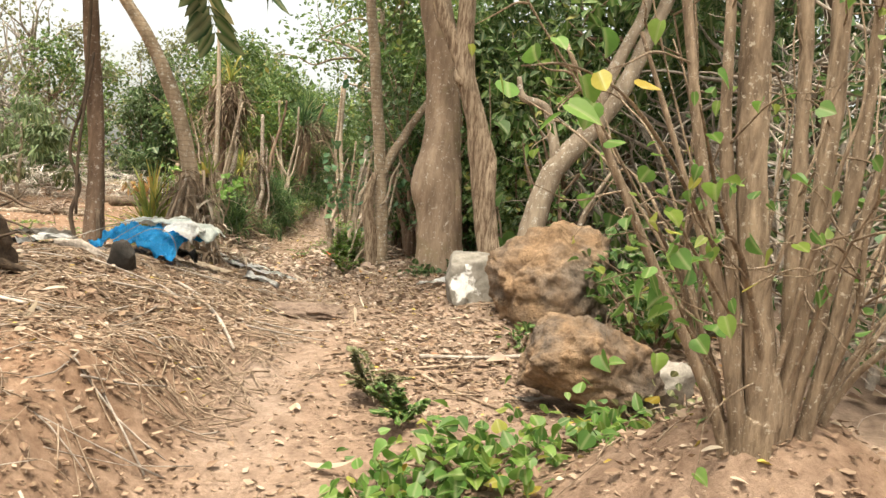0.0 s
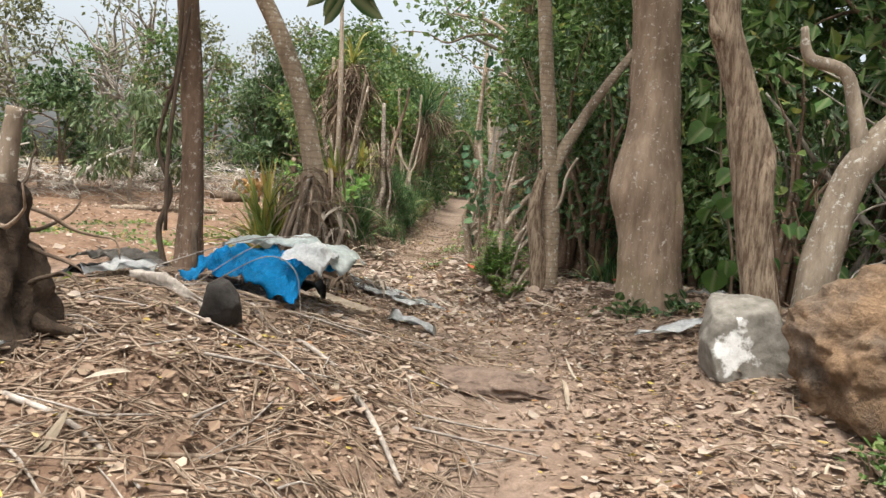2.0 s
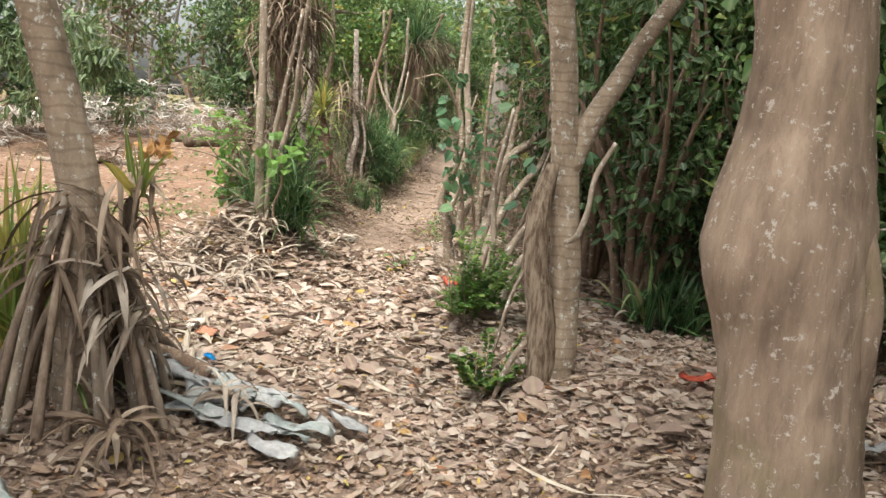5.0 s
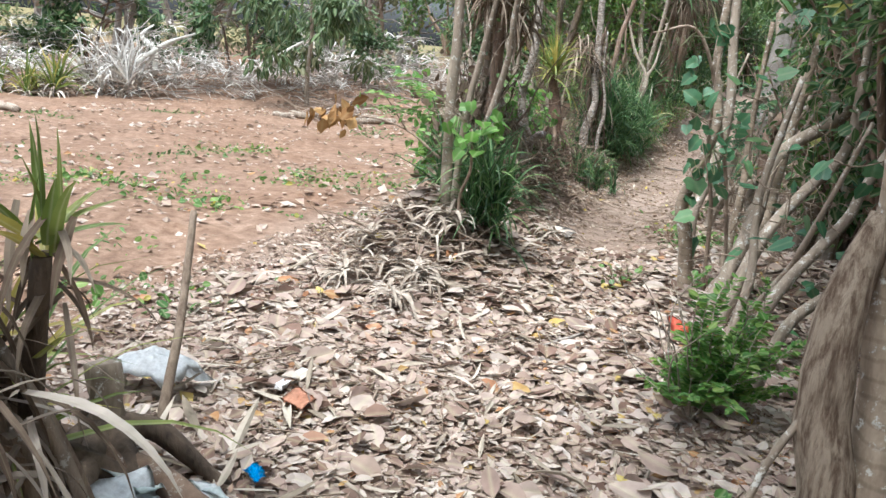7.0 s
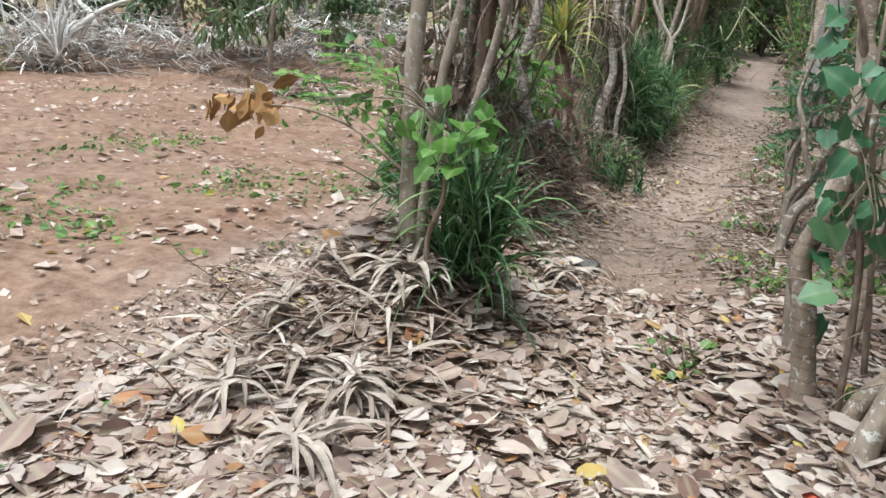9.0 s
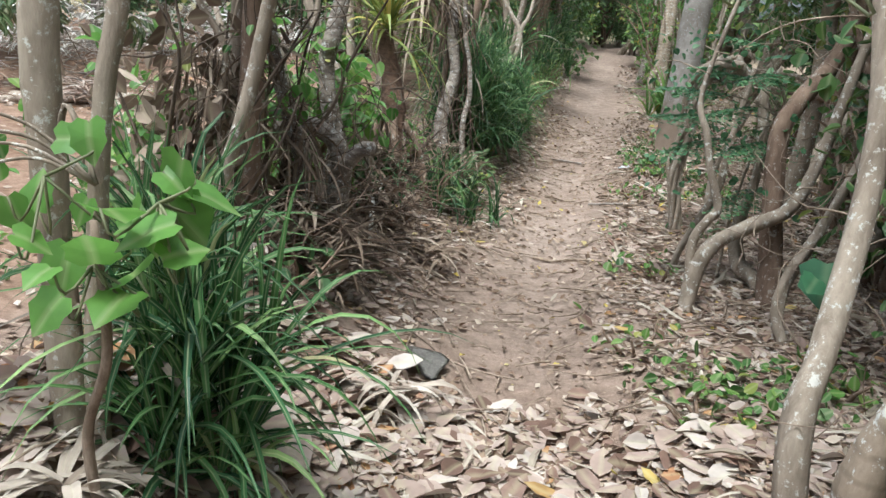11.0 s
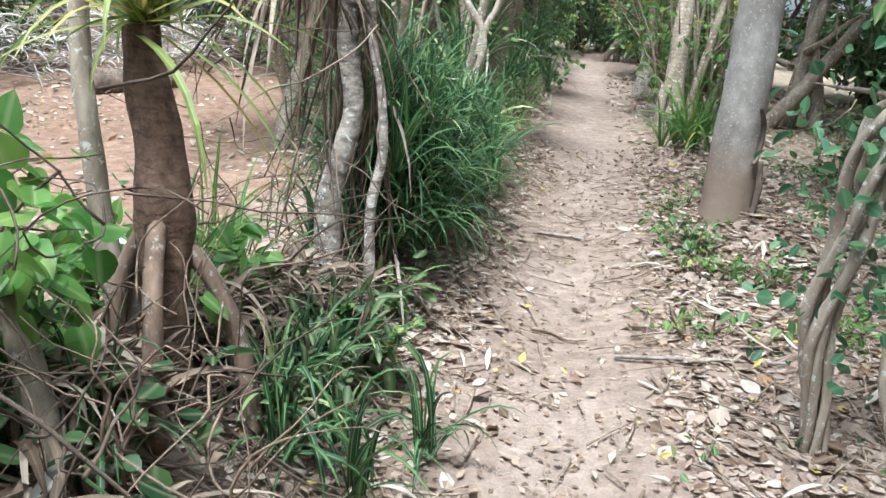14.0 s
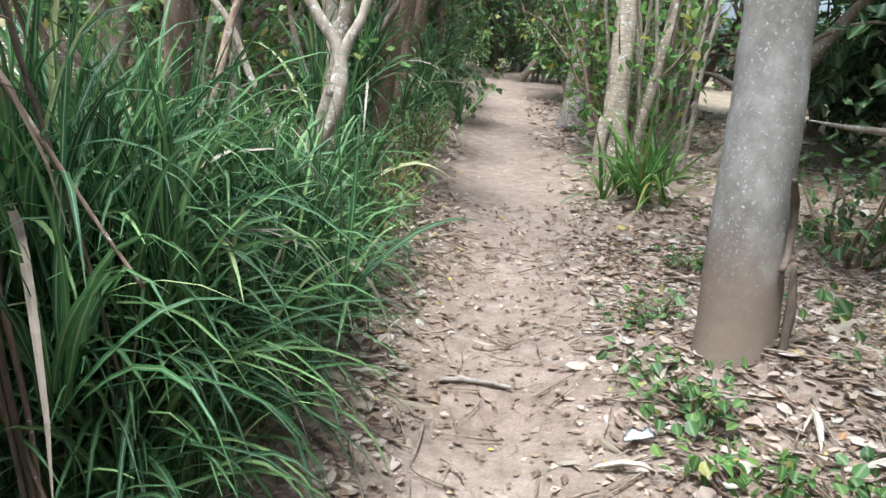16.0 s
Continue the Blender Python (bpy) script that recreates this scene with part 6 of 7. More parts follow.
bush("weed_patch", "bright green heart-leaved weeds beside the path", 0.75, 3.6, 0.45, 0.26, 260, 0.065, LEAF_LIGHT, "heart", 12)
bush("weed_patch", "bright green heart-leaved weeds beside the path", -0.1, 3.05, 0.3, 0.25, 140, 0.065, LEAF_LIGHT, "heart", 10)
bush("weed_patch", "grey-green weeds under the shrub", 1.2, 3.9, 0.35, 0.3, 200, 0.05, LEAF_OLIVE, "broad", 10)
bush("weed_patch", "green leafy weeds against the boulder", 1.5, 5.5, 0.36, 0.68, 320, 0.08, LEAF_MID, "heart", 10)
bush("weed_patch", "green leafy weeds against the boulder", 1.75, 6.0, 0.5, 0.9, 320, 0.09, LEAF_MID, "heart", 10)
bush("weed_patch", "low green weeds at the foot of the boulder", 0.55, 5.45, 0.16, 0.14, 110, 0.05, LEAF_MID, "broad", 8)
bush("weed_patch", "low dark green weeds at the foot of the stout tree", -0.22, 7.85, 0.28, 0.16, 150, 0.07, LEAF_DEEP, "broad", 10)
bush("weed_patch", "low dark green weeds at the foot of the stout tree", 0.15, 7.8, 0.2, 0.14, 90, 0.07, LEAF_DEEP, "broad", 10)


def lobed_vine(label, line, at, n, size, mat, spread, shape="lobed"):
    """A climbing stem that carries large lobed leaves near its top."""
    rng = np.random.default_rng(int(abs(line[0][0]) * 100) + n)
    e = thing("climbing_vine", label, "vine", on_land(line[0][0], line[0][1]))
    part("stem", limb("stem", line, 8, 6, 0.12, n), TWIG, e)
    c = np.array(at)[rng.integers(0, len(at), n)] + rng.normal(0, 1, (n, 3)) * np.array(spread)
    stalks = [[(*q, 0.003), (*(q + (0.03, 0.0, -0.05)), 0.003), (*np.array(at)[int(np.argmin(np.linalg.norm(np.array(at) - q, axis=1)))], 0.004)] for q in c]
    part("stem_work", tubes("stem_work", stalks, 5, 3, 0.05), LEAF_OLIVE, e)
    for k, q in enumerate(c):
        part("leaf", leaves("leaf", [q], directions(rng, 1, -0.5, 0.8), directions(rng, 1, 1.2, 0.5) + np.array([0, -0.7, 0]), size * rng.uniform(0.6, 1.25), shape), mat, e)


lobed_vine("broad-leaved light green vine on the slim trunk", [(-3.56, 13.02, 0.7, 0.014), (-3.6, 13.0, 1.05, 0.013), (-3.52, 12.98, 1.3, 0.012), (-3.54, 12.98, 1.6, 0.008)],
           [(-3.66, 12.98, 1.68), (-3.5, 12.96, 1.6), (-3.38, 12.98, 1.66), (-3.54, 12.97, 1.5)], 24, 0.12, LEAF_FRESH_LIT, (0.06, 0.07, 0.06))
lobed_vine("large-leaved climber hanging beside the stout tree", [(0.62, 8.5, 0.75, 0.012), (0.6, 8.45, 1.3, 0.011), (0.45, 8.42, 1.9, 0.01), (0.33, 8.4, 2.9, 0.006)],
           [(0.32, 8.36, 2.6), (0.38, 8.36, 2.25), (0.42, 8.36, 1.82), (0.5, 8.36, 1.55), (0.62, 8.4, 1.2), (0.5, 8.36, 2.45)], 15, 0.16, LEAF_MID, (0.07, 0.06, 0.1), "heart")
lobed_vine("large blue-green leaves on a climber beside the path", [(-1.7, 13.0, 0.7, 0.014), (-1.74, 12.98, 1.3, 0.013), (-1.82, 12.95, 1.7, 0.011), (-1.85, 12.95, 2.3, 0.007)],
           [(-1.96, 12.9, 1.92), (-1.86, 12.9, 2.0), (-1.9, 12.9, 1.78), (-1.78, 12.9, 1.7), (-2.02, 12.9, 2.06)], 28, 0.095, LEAF_BLUE, (0.08, 0.09, 0.09))
lobed_vine("large blue-green leaves hanging over the path edge", [(-1.6, 13.4, 0.7, 0.014), (-1.75, 13.3, 1.6, 0.013), (-2.0, 13.1, 2.4, 0.011), (-2.3, 13.0, 2.4, 0.006)],
           [(-2.32, 12.95, 2.24), (-2.2, 13.0, 2.34), (-2.05, 13.0, 2.4), (-1.9, 13.1, 2.45)], 24, 0.1, LEAF_BLUE, (0.09, 0.1, 0.08))
# Sun on the field-edge leaves is put into their lighter leaf colour.
bush("weed_patch", "sunlit green leaves at the field edge", -4.62, 16.2, 0.45, 1.2, 420, 0.085, LEAF_FRESH_LIT, "heart", 8)
bush("weed_patch", "sunlit green leaves at the field edge", -4.75, 17.9, 0.35, 0.6, 240, 0.085, LEAF_FRESH_LIT, "heart", 8)
bush("weed_patch", "sunlit green leaves at the field edge", -4.9, 15.3, 0.45, 1.3, 380, 0.085, LEAF_FRESH_LIT, "heart", 8)
for x, y, n in ((-2.55, 20.9, 170), (-2.65, 22.0, 150), (-2.45, 20.4, 100), (-2.1, 20.3, 120), (-2.6, 19.4, 60), (-2.2, 23.2, 140), (-2.4, 15.4, 60), (-2.1, 14.6, 80), (-2.35, 13.6, 40), (-1.6, 14.9, 80), (-2.3, 16.9, 60), (-1.9, 19.5, 80)):
    bush("weed_patch", "low green weeds along the path edge", x, y, 0.28, 0.22, n, 0.055, LEAF_MID if n > 100 else LEAF_LIGHT, "broad", 10)
for y in np.arange(21.6, 27, 0.7):
    bush("weed_patch", "sunlit green shrubs leaning over the path", float(path_x(y) - 0.95), float(y), 0.35, 0.6, 260, 0.07, LEAF_LIGHT if y > 22 else LEAF_MID, "lance", 9)

bush("hedge_bush", "green leafy bush at the thicket edge", 0.75, 12.3, 0.6, 1.5, 600, 0.09, LEAF_MID, "broad", 10)
for x, y, h in ((-0.5, 13.1, 3.2), (-0.6, 14.6, 3.4), (-0.85, 16.3, 3.2), (-0.2, 11.9, 3.0)):
    bush("hedge_bush", "tall dark leafy bush behind the hedge stems", x, y, 0.7, h, 1700, 0.085, LEAF_DEEP if y < 14 else LEAF_MID, "broad", 12)
for x, y, h in ((0.95, 11.7, 2.1), (1.7, 10.5, 2.3), (0.35, 13.2, 2.2), (1.3, 12.6, 2.6)):
    bush("hedge_bush", "dark fine-leaved bush at the thicket edge", x, y, 0.75, h, 1500, 0.07, LEAF_MID if h < 2.2 else LEAF_DEEP, "broad", 12)
bush("hedge_bush", "green leafy bush at the thicket edge", 1.5, 11.3, 0.6, 1.9, 600, 0.09, LEAF_MID, "broad", 10)
bush("weed_patch", "low glossy green plants among the hedge roots", -4.1, 18.15, 0.25, 0.3, 90, 0.14, LEAF_MID, "lance", 9)
bush("weed_patch", "dark glossy broad plants among the hedge roots", -4.12, 17.95, 0.3, 0.42, 200, 0.12, LEAF_DEEP, "lance", 12)
fern_bush("yellow-green fern fronds at the hedge foot", -4.0, 18.2, 0.42, 7, LEAF_LIGHT)
grass_clump(-4.95, 18.7, 0.55, 90, 0.18, "pale green strap tuft at the field edge", LEAF_LIGHT, 0.026, 1.6, 0.2)
bush("weed_patch", "low glossy green plants among the hedge roots", -4.15, 18.9, 0.2, 0.25, 70, 0.13, LEAF_MID, "lance", 9)
bush("weed_patch", "large-leaved climbing vine beside the stout tree", 1.1, 8.8, 0.3, 2.0, 90, 0.1, LEAF_MID, "heart", 9)
bush("weed_patch", "large-leaved climbing vine beside the stout tree", 1.2, 8.3, 0.3, 1.0, 60, 0.1, LEAF_MID, "heart", 7)
for x, y, h in ((-4.75, 24.4, 2.6), (-4.95, 26.3, 2.9), (-5.2, 28.6, 3.0), (-5.4, 31.2, 3.2), (-5.7, 34, 3.2)):
    g = float(land(x, y))
    e = pandanus("pandanus", "pandanus hung with curtains of green and dead strap leaves", [(x, y, g, 0.07), (x + 0.1, y, g + h * 0.5, 0.06), (x + 0.15, y, g + h, 0.06)], BARK_BROWN, (x + 0.2, y, g + h), RNG, 1.2, 130, 0, 0, 0.026, blade=BLADE)
    hang_straps(e, RNG, (x + 0.3, y, g + h - 0.1), 0.6, 130, 1.0, STRAW_DARK, "hanging dead straps", 0.018)
# hedge masses on the right of the later path
for y, dx, h, n in ((15.2, 2.1, 1.8, 500), (17.4, 2.3, 1.9, 600), (24.0, 2.6, 1.0, 300), (26.8, 1.25, 2.2, 800), (27.8, 1.35, 2.4, 800), (29, 1.5, 2.6, 700), (31.5, 1.7, 2.8, 700), (33.5, 1.7, 2.8, 700), (36, 1.8, 3, 700), (39, 1.8, 3, 700)):
    bush("hedge_bush", "green leafy hedge bush with slim stems", float(path_x(y) + dx), y, 0.6 + 0.01 * y, h, n, 0.1, LEAF_LIGHT if 26 < y < 29 else LEAF_MID, "broad" if y < 28 else "far", 12)


# ---- thicket and far trees, built once and then copied ----
def bank_tree(name, label, height, spread, n, size, mat, wood, kind="far", bare=0, clumps=34, low=0.12):
    """A far tree or tall bush at the origin: several trunks, limbs and uneven leaf clumps from low down up."""
    e = thing(name, label, "tree")
    part("trunk", tubes("trunk", [wander(RNG, (0.2 * RNG.normal(), 0.2 * RNG.normal(), -0.15), (0.25 * RNG.normal(), 0.25 * RNG.normal(), 1), height * RNG.uniform(0.6, 0.95), 0.02 * height, 0.01, 7, 0.12, 0.05) for _ in range(3)], 6, 3, 0.12), wood, e)
    br = [wander(RNG, (0.12 * RNG.normal(), 0.12 * RNG.normal(), height * RNG.uniform(0.15, 0.7)), (RNG.normal(), RNG.normal(), 0.7), spread * RNG.uniform(0.6, 1.25), 0.009 * height, 0.004, 6, 0.25) for _ in range(10 + bare)]
    part("branching", tubes("branching", br, 4, 2, 0.12), wood, e)
    if n:
        a = RNG.uniform(0, 6.28, clumps)
        q = RNG.uniform(0, 1, clumps) ** 0.5
        zz = RNG.uniform(low, 1.0, clumps)
        wide = spread * (1.05 - 0.75 * zz ** 2.5)
        c = np.stack([np.cos(a) * q * wide, np.sin(a) * q * wide, zz * height], 1)
        part("crown", leaf_cloud("crown", RNG, c, spread * RNG.uniform(0.2, 0.42, clumps), n, size, kind, -0.35), mat, e)
    return e


PROTO = {
    "broad": bank_tree("leafy_tree", "dense green broad-leaved tree behind the clearing", 4.4, 1.5, 4000, 0.15, LEAF_MID, BARK_BROWN),
    "dark": bank_tree("leafy_tree", "dense dark green tree in the thicket", 4.2, 1.4, 4200, 0.125, LEAF_DEEP, BARK_DARK),
    "mango": bank_tree("mango_tree", "rounded dark mango tree with drooping narrow leaves", 3.4, 1.5, 2600, 0.24, LEAF_DEEP, BARK_BROWN, "far", low=0.25),
    "olive": bank_tree("scrub_tree", "dusty olive scrub tree with thin foliage", 4.6, 1.5, 2600, 0.13, LEAF_OLIVE, TWIG_GREY, bare=16),
    "bare": bank_tree("bare_tree", "leafless grey tree with tangled branches", 5.0, 1.6, 700, 0.12, LEAF_OLIVE, TWIG_GREY, bare=34),
    "thicket": bank_tree("thicket_bush", "tangle of bare grey-brown twigs and sparse leaves", 2.8, 1.3, 900, 0.10, LEAF_DEEP, TWIG_GREY, bare=46),
    "high": bank_tree("tall_tree", "tall slim tree with a high green crown", 6.4, 1.9, 3800, 0.16, LEAF_MID, BARK_PALE, low=0.42, clumps=26),
    "arch": bank_tree("hedge_tree", "leafy hedge tree with a bare stemmed foot", 4.4, 1.1, 2600, 0.13, LEAF_MID, BARK_BROWN, low=0.42, clumps=34),
    "light": bank_tree("leafy_tree", "bright green leafy tree over the path", 4.6, 1.5, 3200, 0.14, LEAF_LIGHT, BARK_PALE),
}
SPOTS = [("high", -3.8, 39, 0.9), ("high", -6.3, 41.5, 0.9), ("high", -4.6, 44.5, 0.9), ("arch", -0.1, 12.9, 0.95), ("arch", -0.1, 14.2, 1.0), ("arch", -0.3, 15.6, 1.0), ("arch", -0.6, 17.4, 1.0), ("arch", -0.8, 19.4, 1.0), ("dark", -5.2, 43.5, 0.75), ("dark", -5.75, 46.5, 0.9), ("mango", 3.0, 24.6, 1.15), ("mango", 0.9, 31.2, 1.1), ("dark", 5.2, 35.5, 1.4), ("dark", 8.5, 27.5, 1.4), ("mango", -9.8, 30, 1.2), ("dark", -11.5, 31.8, 1.2), ("broad", -8.3, 29.5, 1.1), ("broad", 0.6, 14.7, 0.9), ("broad", 1.7, 13.0, 0.9), ("dark", 0.3, 15.2, 1.0), ("high", 0.2, 16.6, 0.95), ("high", 0.4, 19.3, 1.0), ("high", -0.2, 23.5, 1.0), ("high", -0.8, 28, 1.0), ("high", -1.2, 32, 1.05), ("high", 1.6, 21.5, 1.0), ("high", -6.6, 23.4, 0.9), ("high", -7.2, 29, 1.0),  ("thicket", 2.0, 11.0, 0.8), ("broad", 2.4, 10.4, 1.2), ("dark", 3.4, 7.8, 1.4), ("dark", 2.0, 13.4, 1.45), ("broad", 2.5, 11.4, 1.05), ("broad", 0.9, 14.5, 1.15), ("dark", 2.4, 12.0, 0.95), ("dark", 1.6, 15.5, 1.0), ("dark", 3.4, 9.6, 0.9), ("thicket", 2.3, 8.6, 1.0), ("thicket", 2.9, 7.2, 1.1), ("thicket", 1.7, 9.8, 0.8), ("thicket", 3.6, 5.9, 1.1), ("dark", 4.8, 7.4, 1.1), ("dark", 4.6, 11.2, 1.1),
         ("dark", 2.6, 18.0, 1.0), ("thicket", 3.2, 4.5, 1.0), ("thicket", 2.7, 5.3, 0.8), ("dark", 5.2, 4.6, 1.1), ("broad", 5.0, 14.5, 1.2), ("dark", 7.0, 9, 1.3), ("dark", 7.2, 5, 1.3), ("olive", 4.4, 2.6, 1.0),
         ("mango", 1.0, 27.6, 1.0), ("mango", 3.6, 31.5, 1.2), ("broad", -6.6, 27.6, 1.15), ("broad", -6.6, 30.5, 1.1), ("light", -5.5, 23.5, 0.8), ("light", -7.6, 26.5, 0.9), ("broad", -6.3, 31, 1.05), ("broad", -1.0, 33, 1.2), ("dark", -7.4, 40, 1.2), ("broad", -8.0, 45, 1.3), ("dark", -3.4, 47, 1.3), ("dark", -8.4, 50, 1.3), ("dark", -4.8, 53, 1.3), ("dark", -7.0, 58, 1.6), ("dark", -6.0, 51.5, 1.2), ("dark", -5.7, 47.0, 1.0), ("broad", -5.9, 29.9, 0.97), ("dark", -6.2, 32.4, 1.00), ("light", -2.3, 31.7, 0.99), ("light", -6.4, 34.9, 1.01), ("dark", -2.5, 34.2, 1.01), ("dark", -6.7, 37.4, 0.96), ("light", -2.8, 36.7, 0.95), ("light", -6.9, 39.9, 1.03), ("dark", -3.0, 39.2, 0.98), ("dark", -7.2, 42.4, 0.97), ("broad", -3.2, 41.7, 1.05), ("broad", -7.4, 44.9, 1.00), ("dark", -3.5, 44.2, 1.03), ("dark", -6.8, 43, 0.9), ("broad", -2.6, 35, 0.75), ("dark", -3.9, 44, 0.9), ("dark", -7.3, 47.5, 1.0), ("dark", -4.6, 49.5, 1.0),
         ("mango", 2.2, 29.0, 1.2), ("mango", 4.8, 26.0, 1.2), ("mango", 3.2, 35.0, 1.3), ("dark", 7.5, 24, 1.4), ("dark", 7.0, 31, 1.5), ("mango", 6.4, 20.0, 1.2), ("dark", 1.2, 41, 1.4), ("mango", 8.5, 38, 1.5), ("dark", 6.0, 17, 1.2),
         ("mango", -15.6, 24.5, 1.0), ("mango", -18.3, 22.0, 1.05), ("broad", -14.8, 29.5, 1.1), ("mango", -12.2, 33.0, 1.2), ("olive", -19.0, 27, 1.3), ("bare", -21.0, 25, 1.5), ("bare", -17.5, 30.5, 1.5), ("olive", -16.0, 34, 1.5), ("broad", -10.8, 38, 1.3), ("olive", -13.5, 39, 1.6), ("bare", -19.0, 36, 1.7), ("bare", -23.5, 31, 1.7), ("olive", -24, 22, 1.3),
         ("bare", -20.0, 19.5, 1.3), ("olive", -22.5, 17, 1.3), ("broad", -21, 14, 1.1), ("olive", -20, 10, 1.3), ("broad", -18, 6, 1.2), ("olive", -16, 1, 1.3), ("bare", -27, 27, 1.7), ("olive", -28, 36, 1.7), ("broad", -25, 42, 1.5), ("olive", -17, 46, 1.7), ("broad", -30, 24, 1.3), ("olive", -12, 50, 1.8), ("broad", -22, 50, 1.8),
         ("mango", -13.3, 26.8, 0.55), ("olive", -9.8, 31.5, 0.8), ("bare", -15.0, 27.0, 0.9), ("broad", -9.0, 34.5, 1.0), ("broad", 12, 14, 1.6), ("dark", 11, 28, 1.7), ("dark", 10, 2, 1.5), ("broad", -6, -7, 1.3), ("olive", 0, -11, 1.4), ("dark", 4, 50, 1.8), ("broad", -35, 33, 1.9), ("broad", -3, 64, 1.9)]
for kind, x, y, s in SPOTS:
    turn = Matrix.Rotation(RNG.uniform(0, 6.28), 4, 'Z')
    m = Matrix.Translation(on_land(x, y, -0.02)) @ turn
    o = copy_thing(PROTO[kind], m)
    o.scale = (s, s, s * RNG.uniform(0.9, 1.12))
for o in PROTO.values():
    for q in (*o.children_recursive, o):
        bpy.data.objects.remove(q)

# canopy that hangs over the path: limbs with leaves carried by trees behind the hedges
for x, y, h, tx, mat in ((-1.2, 15.2, 4.6, -1.5, LEAF_MID), (-1.2, 19.6, 5.0, -1.6, LEAF_LIGHT)):
    g = float(land(x, y))
    pts = [(x, y, g, 0.09), (x + 0.05, y, g + 1.2, 0.08), (x, y + 0.1, g + 2.4, 0.07), (x + 0.1 * tx, y + 0.1, g + 3.2, 0.06)]
    tree("canopy_tree", "slim tree whose leafy limbs arch over the path", pts, BARK_PALE, h + g, RNG, (mat, 900, 0.13, "far", 1.0), 12, 0.3, 0.1, limbs=8, limb_len=2.2, crown_from=0.62,
         extra=[[(x + 0.08 * tx, y + 0.1, g + 3.0, 0.05), (x + 0.5 * tx, y + 0.3, g + 3.7, 0.035), (x + tx, y + 0.5, g + 3.9, 0.02)]])

for x, y, h, mat in ((-1.0, 14.9, 5.0, LEAF_MID), (-0.9, 17.6, 5.2, LEAF_MID)):
    g = float(land(x, y))
    tree("leafy_tree", "slim tree thick with green leaves behind the hedge", [(x, y, g, 0.07), (x + 0.06, y, g + 1.3, 0.06), (x, y + 0.1, g + 2.4, 0.05)], BARK_PALE, h + g, RNG, (mat, 3000, 0.10, "broad", 0.9), 10, 0.3, 0.1, limbs=10, limb_len=1.3, crown_from=0.36)

# ---- field: brush heaps, logs, sapling ----
def brush_heap(label, x, y, rx, ry, h, n, straps, mat=TWIG_GREY, strap_mat=STRAW_GREY, turn=0.0, strap=(0.62, 0.024), stick=(1.3, 0.02)):
    """A heap of cut sticks and dead strap leaves."""
    e = thing("brush_heap", label, "brush heap", on_land(x, y))
    lines = []
    c, s = math.cos(turn), math.sin(turn)
    for k in range(n):
        u, v = RNG.normal(0, 0.45), RNG.normal(0, 0.45)
        px, py = x + (u * rx * c - v * ry * s), y + (u * rx * s + v * ry * c)
        top = h * max(0.06, 1 - u * u - v * v) * RNG.uniform(0.1, 1)
        lines.append(wander(RNG, on_land(px, py, top), (RNG.normal(), RNG.normal(), RNG.normal(0, 0.28)), stick[0] * RNG.uniform(0.3, 1), stick[1] * RNG.uniform(0.3, 1), 0.2 * stick[1], 4, 0.16))
    part("brushwood", tubes("brushwood", lines, 4, 2, 0.15), mat, e)
    u, v = RNG.normal(0, 0.42, 40), RNG.normal(0, 0.42, 40)
    px, py = x + (u * rx * c - v * ry * s), y + (u * rx * s + v * ry * c)
    roots = np.stack([px, py, land(px, py) + h * np.clip(1 - u * u - v * v, 0.05, 1) * RNG.uniform(0.4, 0.95, 40)], 1)
    part("strap_mass", blades("strap_mass", RNG, roots, straps, strap[0], strap[1], 1.9, 1.2, 7), strap_mat, e)
    return e


for x, y, rx, ry, h in ((-17.2, 18.6, 1.8, 1.3, 0.8), (-15.6, 20.4, 1.7, 1.3, 1.2), (-14.7, 22.0, 1.7, 1.2, 0.8), (-13.6, 23.6, 1.6, 1.2, 0.8), (-12.6, 25.2, 1.8, 1.4, 0.9), (-14.4, 25.4, 1.8, 1.5, 1.3), (-11.4, 27.6, 1.8, 1.4, 0.9), (-16.4, 22.5, 2.0, 1.6, 1.3), (-18.7, 20.4, 2.0, 1.6, 1.2), (-10.6, 29.6, 1.8, 1.4, 0.8), (-19.2, 16.5, 1.8, 1.4, 0.9), (-12.9, 27.6, 1.9, 1.5, 1.3)):
    brush_heap("pale heap of cut brush and dead leaves on the field edge", x, y, rx, ry, h * 1.3, 90, 300, turn=0.8)
for x, y, a in ((-15.3, 20.2, 0.6), (-15.0, 20.8, 2.4), (-14.0, 23.2, 0.2), (-17.6, 17.9, 2.8)):
    g = float(land(x, y))
    solo("dead_branch", limb("dead_branch", [(x, y, g + 0.5, 0.07), (x + 0.5 * math.cos(a), y + 0.5 * math.sin(a), g + 0.95, 0.06), (x + 0.9 * math.cos(a + 0.3), y + 0.9 * math.sin(a + 0.3), g + 1.25, 0.045), (x + 1.5 * math.cos(a), y + 1.5 * math.sin(a), g + 1.5, 0.02)], 9, 7, 0.15, 2), STRAW_GREY, "bleached dead branch sticking out of the brush", "branch", "bleached branches")
grass_clump(-17.0, 17.2, 0.8, 160, 0.3, "half-dead tussock of strap leaves on the field edge", BLADE_YELLOW, 0.04, 2.2, 0.8)
grass_clump(-15.9, 18.6, 0.8, 120, 0.3, "half-dead tussock of strap leaves on the field edge", BLADE_YELLOW, 0.04, 2.2, 1.2)
grass_clump(-15.2, 20.0, 1.1, 160, 0.3, "dry tussock of hanging strap leaves on the brush", STRAW_GREY, 0.04, 2.4, 0.3)
e = brush_heap("heap of dead pandanus straps beside the path", -3.85, 12.55, 0.8, 0.85, 0.2, 110, 80, TWIG, STRAW, strap=(0.4, 0.02), stick=(0.7, 0.007))
